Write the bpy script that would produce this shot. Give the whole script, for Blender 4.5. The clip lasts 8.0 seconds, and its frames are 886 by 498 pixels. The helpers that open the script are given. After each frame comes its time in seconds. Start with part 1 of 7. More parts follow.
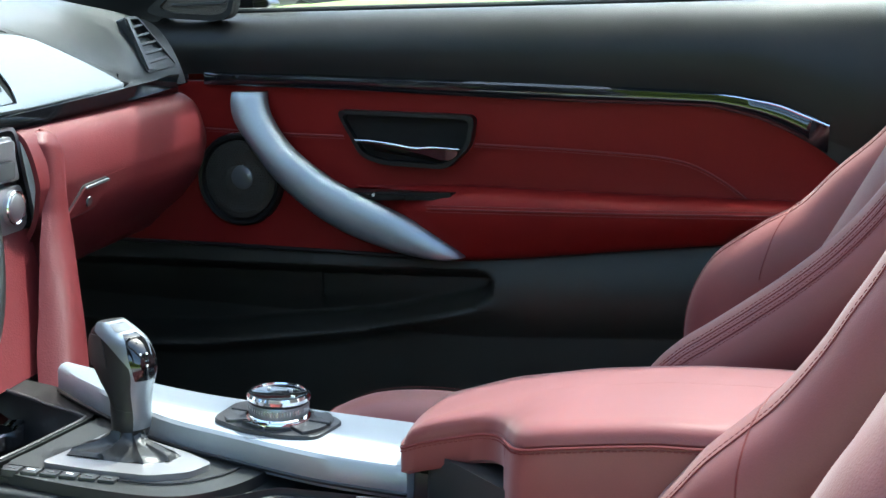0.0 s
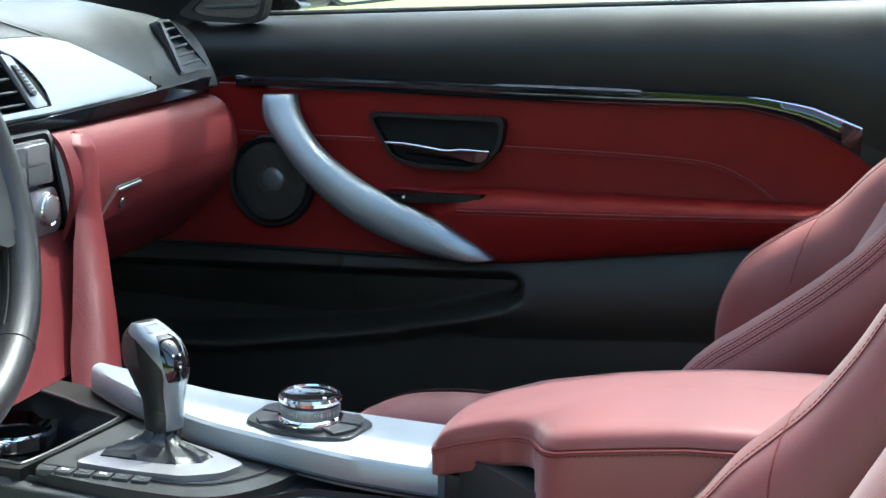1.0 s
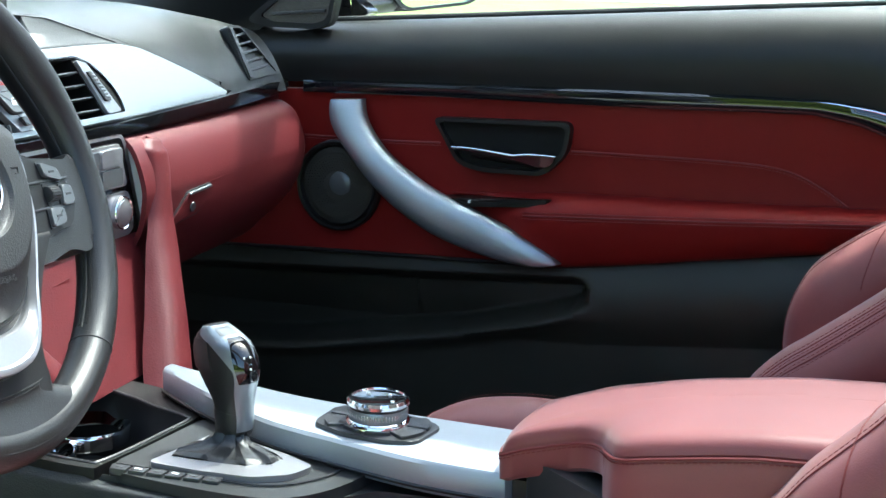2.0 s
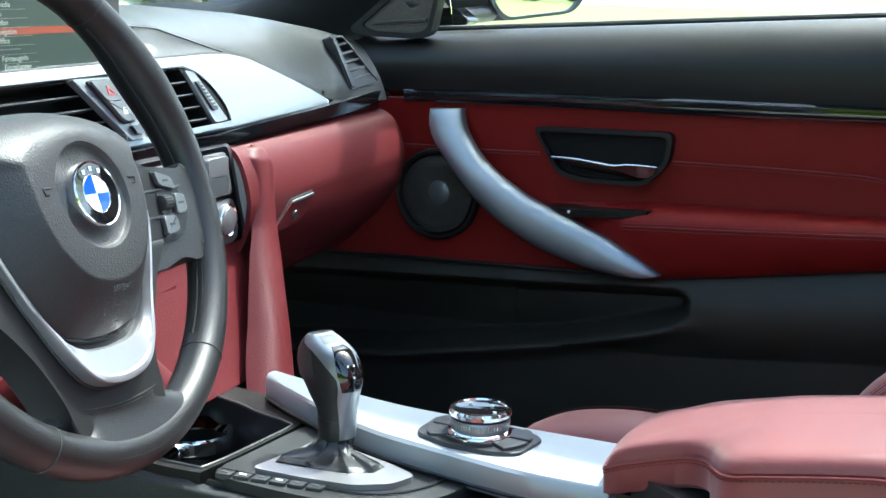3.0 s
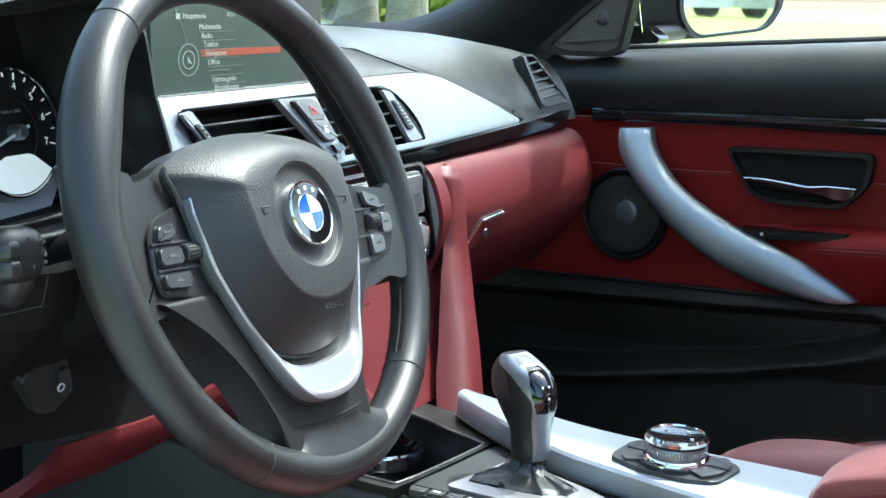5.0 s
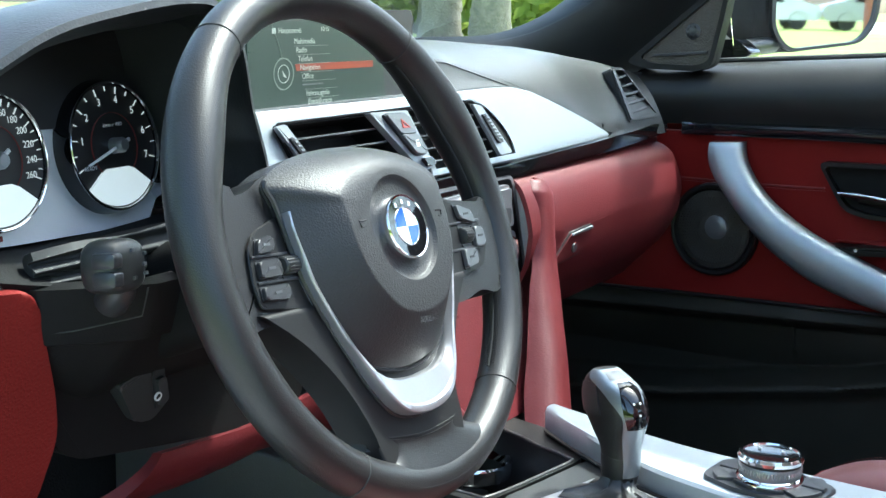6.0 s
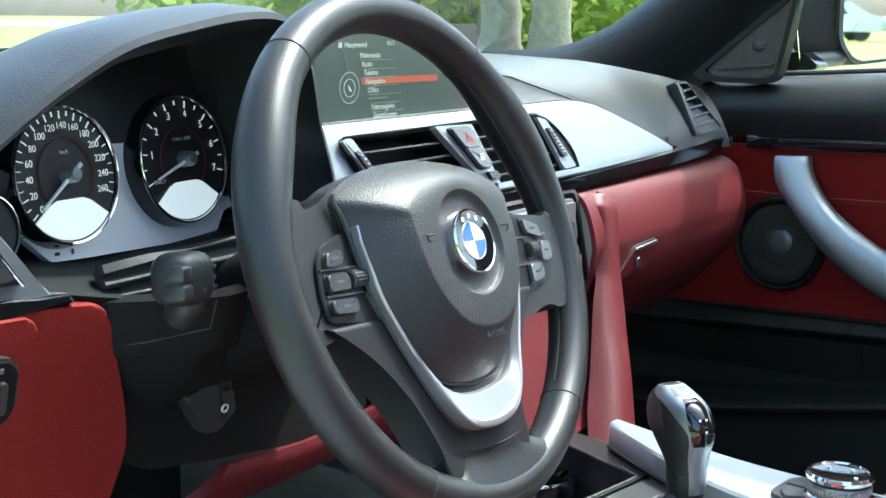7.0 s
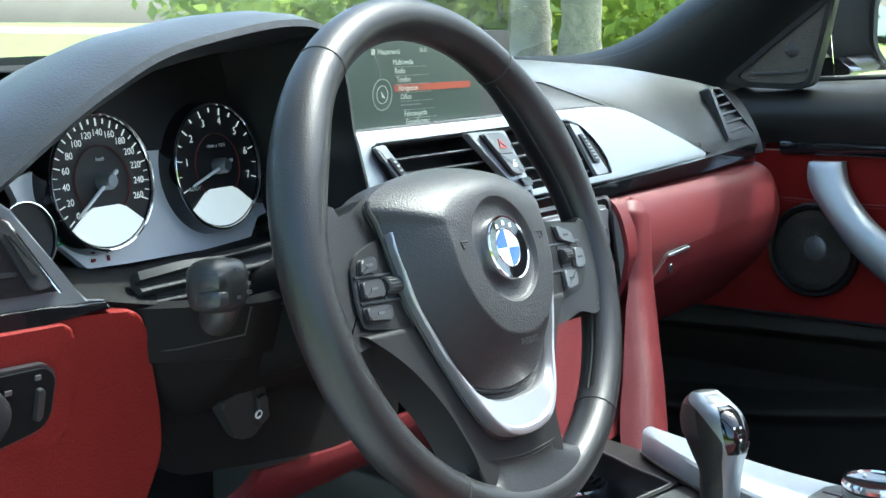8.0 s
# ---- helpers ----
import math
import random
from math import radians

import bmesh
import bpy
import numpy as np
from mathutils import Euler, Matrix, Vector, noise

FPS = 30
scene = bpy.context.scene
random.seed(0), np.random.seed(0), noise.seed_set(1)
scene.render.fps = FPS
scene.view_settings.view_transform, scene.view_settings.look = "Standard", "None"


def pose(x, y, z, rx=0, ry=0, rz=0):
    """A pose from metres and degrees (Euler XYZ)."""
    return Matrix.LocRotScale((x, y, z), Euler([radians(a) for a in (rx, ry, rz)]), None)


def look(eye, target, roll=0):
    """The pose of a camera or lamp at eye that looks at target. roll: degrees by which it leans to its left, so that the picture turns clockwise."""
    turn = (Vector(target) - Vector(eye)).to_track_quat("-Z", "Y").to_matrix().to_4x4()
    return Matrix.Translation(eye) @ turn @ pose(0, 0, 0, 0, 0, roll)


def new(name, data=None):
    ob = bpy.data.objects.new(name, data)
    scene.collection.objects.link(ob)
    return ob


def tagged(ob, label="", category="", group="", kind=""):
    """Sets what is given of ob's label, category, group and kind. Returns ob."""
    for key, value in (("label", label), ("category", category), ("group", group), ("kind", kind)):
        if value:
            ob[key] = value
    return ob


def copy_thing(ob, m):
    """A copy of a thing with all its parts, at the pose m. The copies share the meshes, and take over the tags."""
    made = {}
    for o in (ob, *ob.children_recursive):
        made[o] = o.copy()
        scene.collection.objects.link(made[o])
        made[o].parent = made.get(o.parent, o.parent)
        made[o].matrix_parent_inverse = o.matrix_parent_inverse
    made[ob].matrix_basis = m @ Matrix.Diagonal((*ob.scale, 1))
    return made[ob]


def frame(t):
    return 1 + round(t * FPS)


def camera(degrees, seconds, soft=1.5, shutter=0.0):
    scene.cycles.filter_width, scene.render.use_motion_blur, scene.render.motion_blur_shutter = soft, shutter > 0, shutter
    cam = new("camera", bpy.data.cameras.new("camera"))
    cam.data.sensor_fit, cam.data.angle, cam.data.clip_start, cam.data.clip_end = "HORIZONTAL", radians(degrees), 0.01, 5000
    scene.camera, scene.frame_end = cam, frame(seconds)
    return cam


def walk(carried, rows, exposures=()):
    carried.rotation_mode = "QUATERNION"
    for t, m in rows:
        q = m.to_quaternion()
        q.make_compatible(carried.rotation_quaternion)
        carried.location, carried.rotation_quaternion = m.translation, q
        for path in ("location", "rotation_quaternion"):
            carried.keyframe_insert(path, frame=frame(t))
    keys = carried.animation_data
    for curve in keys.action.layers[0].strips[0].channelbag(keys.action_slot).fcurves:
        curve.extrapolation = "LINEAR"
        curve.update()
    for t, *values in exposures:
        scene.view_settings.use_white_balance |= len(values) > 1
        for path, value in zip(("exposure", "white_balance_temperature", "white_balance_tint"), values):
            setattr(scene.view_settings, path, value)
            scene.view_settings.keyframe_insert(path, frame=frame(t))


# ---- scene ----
from mathutils.geometry import tessellate_polygon

cam = camera(38.0, 8.0)
PATH = [
    (0, (0.576, -0.965, 0.931), (-0.054, 0.886, 0.512), 2.1),
    (0.5, (0.575, -0.966, 0.931), (-0.069, 0.88, 0.513), 2.1),
    (1, (0.574, -0.968, 0.933), (-0.097, 0.868, 0.514), 2.0),
    (2.5, (0.565, -0.978, 0.937), (-0.255, 0.799, 0.522), 1.6),
    (3, (0.557, -0.979, 0.938), (-0.329, 0.766, 0.528), 1.5),
    (3.5, (0.549, -0.981, 0.939), (-0.398, 0.734, 0.536), 1.4),
    (4, (0.543, -0.983, 0.94), (-0.463, 0.699, 0.541), 1.3),
    (4.5, (0.537, -0.985, 0.94), (-0.522, 0.665, 0.544), 1.1),
    (6, (0.524, -0.994, 0.941), (-0.691, 0.55, 0.568), 0.8),
    (6.5, (0.52, -0.995, 0.941), (-0.736, 0.519, 0.579), 0.6),
    (7, (0.519, -0.997, 0.942), (-0.768, 0.492, 0.587), 0.6),
    (7.5, (0.517, -0.999, 0.943), (-0.791, 0.473, 0.592), 0.5),
    (8, (0.517, -0.999, 0.943), (-0.805, 0.46, 0.596), 0.4),
]
walk(cam, [(t, look(eye, target, roll)) for t, eye, target, roll in PATH])

# ---- light ----
world = bpy.data.worlds.new("sky")
scene.world = world
world.use_nodes = True
sky = world.node_tree.nodes.new("ShaderNodeTexSky")
sky.sky_type, sky.sun_disc = "NISHITA", False
SUN_TO = Vector((0.15, 0.55, 1.0)).normalized()
sky.air_density, sky.dust_density, sky.ozone_density = 0.9, 3.0, 0.8
sky.sun_elevation = math.asin(SUN_TO.z)
sky.sun_rotation = math.atan2(SUN_TO.x, SUN_TO.y)
world.node_tree.links.new(sky.outputs[0], world.node_tree.nodes["Background"].inputs[0])
world.node_tree.nodes["Background"].inputs[1].default_value = 0.15
sun = new("sun", bpy.data.lights.new("sun", "SUN"))
sun.data.energy, sun.data.angle, sun.data.color = 1.9, radians(0.8), (1.0, 0.98, 0.94)
sun.matrix_world = look((0, 0, 30), Vector((0, 0, 30)) - SUN_TO)
scene.view_settings.exposure = 2.31
scene.view_settings.use_white_balance = True
scene.view_settings.white_balance_temperature = 5900
scene.view_settings.white_balance_tint = -5


# ---- materials ----
def mat(name, base, rough=0.5, metal=0.0, grain=0.0, size=0.002, cells=False, vary=0.12, patch=0.05, coat=0.0,
        stretch=None, spec=0.5, rough_vary=0.08, sheen=0.0):
    """A surface with colour and gloss variation at two scales and a fine relief of the given size in metres."""
    m = bpy.data.materials.new(name)
    m.use_nodes = True
    nt = m.node_tree
    bs = nt.nodes["Principled BSDF"]
    bs.inputs["Metallic"].default_value = metal
    bs.inputs["Coat Weight"].default_value = coat
    bs.inputs["Coat Roughness"].default_value = 0.05
    bs.inputs["Specular IOR Level"].default_value = spec
    co = nt.nodes.new("ShaderNodeTexCoord")
    mp = nt.nodes.new("ShaderNodeMapping")
    nt.links.new(co.outputs["Object"], mp.inputs[0])
    if stretch:
        mp.inputs["Scale"].default_value = stretch
    big = nt.nodes.new("ShaderNodeTexNoise")
    big.inputs["Scale"].default_value, big.inputs["Detail"].default_value = 1 / patch, 4
    nt.links.new(mp.outputs[0], big.inputs[0])
    fine = nt.nodes.new("ShaderNodeTexNoise")
    fine.inputs["Scale"].default_value, fine.inputs["Detail"].default_value = 1 / size, 3
    nt.links.new(mp.outputs[0], fine.inputs[0])
    mix = nt.nodes.new("ShaderNodeMix")
    mix.data_type = "FLOAT"
    mix.inputs[0].default_value = 0.45
    nt.links.new(big.outputs[0], mix.inputs[2])
    nt.links.new(fine.outputs[0], mix.inputs[3])
    ramp = nt.nodes.new("ShaderNodeValToRGB")
    lo, hi = ramp.color_ramp.elements
    lo.position, hi.position = 0.3, 0.7
    lo.color = (*[c * (1 - vary) for c in base], 1)
    hi.color = (*[min(1, c * (1 + vary)) for c in base], 1)
    nt.links.new(mix.outputs[0], ramp.inputs[0])
    nt.links.new(ramp.outputs[0], bs.inputs["Base Color"])
    rr = nt.nodes.new("ShaderNodeMapRange")
    rr.inputs["To Min"].default_value = max(0.02, rough - rough_vary)
    rr.inputs["To Max"].default_value = min(1, rough + rough_vary)
    nt.links.new(mix.outputs[0], rr.inputs[0])
    nt.links.new(rr.outputs[0], bs.inputs["Roughness"])
    if grain:
        bump = nt.nodes.new("ShaderNodeBump")
        bump.inputs["Strength"].default_value, bump.inputs["Distance"].default_value = grain, size * 0.5
        if cells:
            cell = nt.nodes.new("ShaderNodeTexVoronoi")
            cell.feature = "SMOOTH_F1"
            cell.inputs["Scale"].default_value = 1 / size
            warp = nt.nodes.new("ShaderNodeMix")
            warp.data_type = "RGBA"
            warp.blend_type = "ADD"
            warp.inputs[0].default_value = size * 0.8
            nt.links.new(mp.outputs[0], warp.inputs[6])
            nt.links.new(fine.outputs[1], warp.inputs[7])
            nt.links.new(warp.outputs[2], cell.inputs[0])
            nt.links.new(cell.outputs[0], bump.inputs["Height"])
        else:
            nt.links.new(fine.outputs[0], bump.inputs["Height"])
        nt.links.new(bump.outputs[0], bs.inputs["Normal"])
    if sheen:
        bs.inputs["Sheen Weight"].default_value, bs.inputs["Sheen Roughness"].default_value = sheen, 0.45
    return m


def glow(name, colour, power):
    m = mat(name, colour, 0.3, vary=0.02)
    bs = m.node_tree.nodes["Principled BSDF"]
    bs.inputs["Emission Color"].default_value = (*colour, 1)
    bs.inputs["Emission Strength"].default_value = power
    return m


def glass(name, tint=(1, 1, 1), rough=0.0):
    m = bpy.data.materials.new(name)
    m.use_nodes = True
    bs = m.node_tree.nodes["Principled BSDF"]
    bs.inputs["Base Color"].default_value = (*tint, 1)
    bs.inputs["Roughness"].default_value = rough
    bs.inputs["Transmission Weight"].default_value = 1
    bs.inputs["IOR"].default_value = 1.45
    return m


RED = mat("red_leather", (0.150, 0.0085, 0.0075), 0.46, grain=0.16, size=0.0010, cells=True, vary=0.10, patch=0.07, spec=0.15)
# dashboard red raised, with the driver's-side light on the knee panel in it
RED_KNEE = mat("lit_red_knee_skin", (0.172, 0.0115, 0.0095), 0.5, grain=0.5, size=0.0021, cells=True, vary=0.10, patch=0.09, spec=0.3)
RED_DASH = mat("red_grained_plastic", (0.094, 0.0105, 0.013), 0.48, grain=0.24, size=0.0018, cells=True, vary=0.10, patch=0.09, spec=0.3)
# red leather again, brighter and paler to make up for light on seats
RED_SEAT = mat("lit_red_seat_leather", (0.180, 0.043, 0.040), 0.46, grain=0.16, size=0.0011, cells=True, vary=0.10, patch=0.07, spec=0.5, sheen=0.18)
RED_THREAD = mat("dark_red_thread", (0.14, 0.017, 0.017), 0.7, grain=0.4, size=0.0006)
BLACK_SOFT = mat("black_soft_plastic", (0.021, 0.0225, 0.0225), 0.48, grain=0.4, size=0.0015, cells=True, vary=0.15, patch=0.08)
DASH_SKIN = mat("black_dash_skin", (0.016, 0.017, 0.018), 0.38, grain=0.22, size=0.0017, cells=True, vary=0.15, patch=0.08, spec=0.4)
# pillar and corner trim, base lowered so their shade is in the colour
PILLAR_SKIN = mat("shaded_pillar_trim", (0.008, 0.0085, 0.0085), 0.5, grain=0.2, size=0.0012, cells=True, vary=0.15, patch=0.08, spec=0.28)
# near-black for black parts; on the column, plastic darkened to stand for shade
BLACK_AND_SHADE = mat("matt_black_with_shade", (0.008, 0.008, 0.008), 0.65, grain=0.3, size=0.0012, cells=True, vary=0.15, patch=0.08, spec=0.12)
BLACK_DOOR = mat("black_door_plastic", (0.0085, 0.0084, 0.0080), 0.40, grain=0.22, size=0.0012, spec=0.30, cells=True, vary=0.15, patch=0.08)
# door black raised and warmed; stands for bounce light missing low down
LOWER_DOOR = mat("fill_lit_lower_door", (0.0215, 0.0208, 0.0155), 0.5, grain=0.3, size=0.0014, cells=True, vary=0.15, patch=0.08, spec=0.35)
BLACK_PLASTIC = mat("black_hard_plastic", (0.024, 0.025, 0.025), 0.42, grain=0.2, size=0.0008, vary=0.15)
BLACK_SATIN = mat("black_satin_plastic", (0.034, 0.034, 0.036), 0.33, grain=0.08, size=0.0006, vary=0.1)
WHEEL_LEATHER = mat("black_wheel_leather", (0.0115, 0.0113, 0.0112), 0.40, grain=0.30, spec=0.55, size=0.0009, cells=True, vary=0.15, patch=0.06)
PAD_GRAIN = mat("black_pad_grain", (0.021, 0.021, 0.0215), 0.48, grain=0.5, size=0.0011, cells=True, vary=0.15, patch=0.05)
SPOKE_BLACK = mat("smooth_black_spoke", (0.012, 0.012, 0.0122), 0.46, spec=0.32, grain=0.12, size=0.0009, cells=True, vary=0.12)
GLOSS = mat("gloss_black_lacquer", (0.006, 0.006, 0.007), 0.06, vary=0.05, coat=0.6, rough_vary=0.02)
ALU = mat("brushed_aluminium", (0.29, 0.315, 0.335), 0.44, 0.85, grain=0.12, size=0.0011, vary=0.06, stretch=(0.06, 0.06, 1.6), rough_vary=0.06)
ALU_LONG = mat("brushed_aluminium_long", (0.39, 0.425, 0.46), 0.52, 0.6, grain=0.12, size=0.0011, vary=0.06, stretch=(0.05, 1.6, 1.6), rough_vary=0.06)
SATIN = mat("satin_silver_paint", (0.29, 0.315, 0.335), 0.40, 0.85, grain=0.04, size=0.0006, vary=0.05, patch=0.1)
SILVER = mat("pearl_silver_trim", (0.42, 0.415, 0.43), 0.36, 0.8, vary=0.04, rough_vary=0.04)
VENT_GREY = mat("grey_metallic_lacquer", (0.24, 0.25, 0.26), 0.38, 0.55, vary=0.06)
GREY_TRIM = mat("grey_metallic_plastic", (0.12, 0.125, 0.13), 0.36, 0.45, vary=0.06)
CHROME = mat("polished_chrome", (0.82, 0.83, 0.85), 0.07, 1.0, vary=0.02, rough_vary=0.02)
CARPET = mat("black_carpet", (0.013, 0.012, 0.012), 0.95, grain=0.8, size=0.003, vary=0.3, spec=0.1)
GRILLE = mat("dark_speaker_mesh", (0.045, 0.040, 0.033), 0.6, grain=0.9, size=0.0022, cells=True, vary=0.25)
# unseen headliner, kept pale grey to bounce light onto the seats
CLOTH = mat("light_bouncing_roof_cloth", (0.55, 0.55, 0.54), 0.9, grain=0.4, size=0.002)
PAINT = mat("white_car_paint", (0.7, 0.71, 0.73), 0.25, coat=0.6, vary=0.02)
DIAL = mat("dial_black", (0.012, 0.012, 0.013), 0.4, vary=0.1)
PANEL_GREY = mat("silver_dial_plate", (0.80, 0.81, 0.82), 0.32, 0.35, grain=0.05, size=0.0007, vary=0.05)
# windows' pale tone and glow imitate sky reflected in them
LCD = glow("sky_reflecting_segments", (0.80, 0.82, 0.80), 0.12)
WHITE = mat("white_print", (0.75, 0.75, 0.75), 0.5, vary=0.02)
WHITE_GLOW = glow("lit_white_print", (0.60, 0.61, 0.60), 0.16)
RED_PRINT = mat("red_print", (0.24, 0.025, 0.02), 0.5, vary=0.05)
SCREEN = glow("dark_screen", (0.020, 0.030, 0.025), 0.25)
SCREEN_TEXT = glow("screen_text", (0.28, 0.30, 0.27), 0.13)
SCREEN_BAR = glow("screen_red_bar", (0.17, 0.035, 0.02), 0.10)
SCREEN_LINE = glow("screen_thin_line", (0.12, 0.14, 0.12), 0.12)
for m_ in (SCREEN,):
    m_.node_tree.nodes["Principled BSDF"].inputs["Roughness"].default_value = 0.12
BLUE = mat("badge_blue", (0.012, 0.07, 0.34), 0.12, coat=0.5, vary=0.03)
BADGE_WHITE = mat("badge_white", (0.8, 0.82, 0.85), 0.12, coat=0.5, vary=0.02)
RUBBER = mat("black_rubber", (0.02, 0.02, 0.02), 0.7, grain=0.2, size=0.001)
MIRROR = mat("mirror_glass", (0.92, 0.93, 0.94), 0.015, 1.0, vary=0.005, rough_vary=0.005)
PANE = glass("clear_pane", (0.97, 0.99, 0.98))
GREEN_PRINT = mat("green_print", (0.03, 0.35, 0.08), 0.5)


# ---- building tools ----
FLAT = Matrix(((1, 0, 0, 0), (0, 0, 1, 0), (0, -1, 0, 0), (0, 0, 0, 1)))  # (a, depth, b): x, down, y
UNIT = Matrix.Identity(4)
CABIN = Vector((0.5, -0.35, 1.0))  # shells thicken away from here


def thing(name, base, label, category, group="", kind=""):
    ob = new(name)
    ob.location = base
    ob.empty_display_size = 0.02
    return tagged(ob, label, category, group, kind)


def part(name, bm, material, parent=None, label="", angle=38, kind=""):
    """Links a bmesh, in the world's metres, as one mesh object under a thing or under a part."""
    bmesh.ops.remove_doubles(bm, verts=bm.verts, dist=1e-6)
    bmesh.ops.recalc_face_normals(bm, faces=bm.faces)
    me = bpy.data.meshes.new(name)
    bm.to_mesh(me)
    bm.free()
    me.materials.append(material)
    me.polygons.foreach_set("use_smooth", [True] * len(me.polygons))
    me.set_sharp_from_angle(angle=radians(angle))
    ob = new(name, me)
    if parent:
        ob.parent = parent
        if parent.type == "EMPTY":
            ob.matrix_parent_inverse = Matrix.Translation(-parent.location)
    return tagged(ob, label, "", "", kind)


def crom(pts, n=8, closed=False):
    """A smooth curve through the points, n steps a span."""
    p = [Vector(q) for q in pts]
    k = len(p)
    out = []
    for i in range(k if closed else k - 1):
        a, b, c, d = (p[(i + j) % k] if closed else p[min(max(i + j, 0), k - 1)] for j in (-1, 0, 1, 2))
        for j in range(n):
            t = j / n
            out.append(0.5 * (2 * b + (c - a) * t + (2 * a - 5 * b + 4 * c - d) * t * t + (3 * b - a - 3 * c + d) * t ** 3))
    if not closed:
        out.append(p[-1])
    return out


def lerp1(x, table):
    """Linear reading of a table of (x, y)."""
    return float(np.interp(x, [a for a, b in table], [b for a, b in table]))


def smooth01(t):
    t = max(0.0, min(1.0, t))
    return t * t * (3 - 2 * t)


def rounded(pts, r, n=5):
    """A polygon with its corners rounded."""
    out = []
    k = len(pts)
    for i in range(k):
        a, b, c = Vector(pts[i - 1]), Vector(pts[i]), Vector(pts[(i + 1) % k])
        u, v = a - b, c - b
        q = min(r, u.length * 0.45, v.length * 0.45)
        p0, p1 = b + u.normalized() * q, b + v.normalized() * q
        for j in range(n + 1):
            t = j / n
            out.append(tuple((1 - t) ** 2 * p0 + 2 * t * (1 - t) * b + t * t * p1))
    return out


def oval(cx, cy, rx, ry=None, n=40):
    ry = ry or rx
    return [(cx + rx * math.cos(2 * math.pi * i / n), cy + ry * math.sin(2 * math.pi * i / n)) for i in range(n)]


def box2(x0, x1, y0, y1, r=0.0, n=4):
    pts = [(x0, y0), (x1, y0), (x1, y1), (x0, y1)]
    return rounded(pts, r, n) if r else pts


def plate(outline, f0, f1, m=UNIT, bevel=0.001, segs=2, bm=None):
    """A slab with the outline (a, b); its front lies at depth f0, its back at f1 (front faces -depth)."""
    bm = bm or bmesh.new()
    front = [bm.verts.new(m @ Vector((a, f0, b))) for a, b in outline]
    back = [bm.verts.new(m @ Vector((a, f1, b))) for a, b in outline]
    top = bm.faces.new(front)
    bm.faces.new(back[::-1])
    k = len(outline)
    for i in range(k):
        bm.faces.new((front[i], front[(i + 1) % k], back[(i + 1) % k], back[i]))
    if bevel:
        bmesh.ops.bevel(bm, geom=list(top.edges), offset=bevel, segments=segs, affect="EDGES", profile=0.6)
        inv = m.inverted()
        flat = max((f for f in bm.faces if abs((inv @ f.calc_center_median()).y - f0) < 1e-5), key=lambda f: f.calc_area(), default=None)
        if flat:  # a narrow rim keeps the flat front flat
            bmesh.ops.inset_individual(bm, faces=[flat], thickness=min(0.0004, bevel * 0.3), depth=0)
    return bm


def holed(outline, holes, f0, f1, m=UNIT, bevel=0.001, segs=2):
    """A slab like plate(), with openings that go through it."""
    bm = bmesh.new()
    loops = [outline] + list(holes)
    fr = [[bm.verts.new(m @ Vector((a, f0, b))) for a, b in o] for o in loops]
    bk = [[bm.verts.new(m @ Vector((a, f1, b))) for a, b in o] for o in loops]
    for vs in (fr, bk):
        flat = [v for o in vs for v in o]
        for t in tessellate_polygon([[Vector((a, b, 0)) for a, b in o] for o in loops]):
            bm.faces.new([flat[i] for i in t])
    for a, b in zip(fr, bk):
        for i in range(len(a)):
            j = (i + 1) % len(a)
            bm.faces.new((a[i], a[j], b[j], b[i]))
    bmesh.ops.recalc_face_normals(bm, faces=bm.faces)
    lip = [e for e in bm.edges if e.verts[0] in set(fr[0]) and e.verts[1] in set(fr[0]) and e.calc_face_angle(0) > 0.5]
    bmesh.ops.bevel(bm, geom=lip, offset=bevel, segments=segs, affect="EDGES", profile=0.6)
    return bm


def ringplate(outer, inner, f0, f1, m=UNIT, bm=None):
    """A frame between two outlines of the same count."""
    bm = bm or bmesh.new()
    k = len(outer)
    lv = [[bm.verts.new(m @ Vector((a, f, b))) for a, b in o] for o, f in ((outer, f0), (outer, f1), (inner, f1), (inner, f0))]
    for i in range(k):
        j = (i + 1) % k
        for a, b in ((0, 1), (1, 2), (2, 3), (3, 0)):
            bm.faces.new((lv[a][i], lv[a][j], lv[b][j], lv[b][i]))
    return bm


def loft(rings, cap=True, closed=True, bm=None):
    bm = bm or bmesh.new()
    vs = [[bm.verts.new(Vector(p)) for p in ring] for ring in rings]
    k = len(vs[0])
    for a, b in zip(vs, vs[1:]):
        for i in range(k if closed else k - 1):
            j = (i + 1) % k
            bm.faces.new((a[i], a[j], b[j], b[i]))
    if cap and closed:
        bm.faces.new(vs[0])
        bm.faces.new(vs[-1])
    return bm


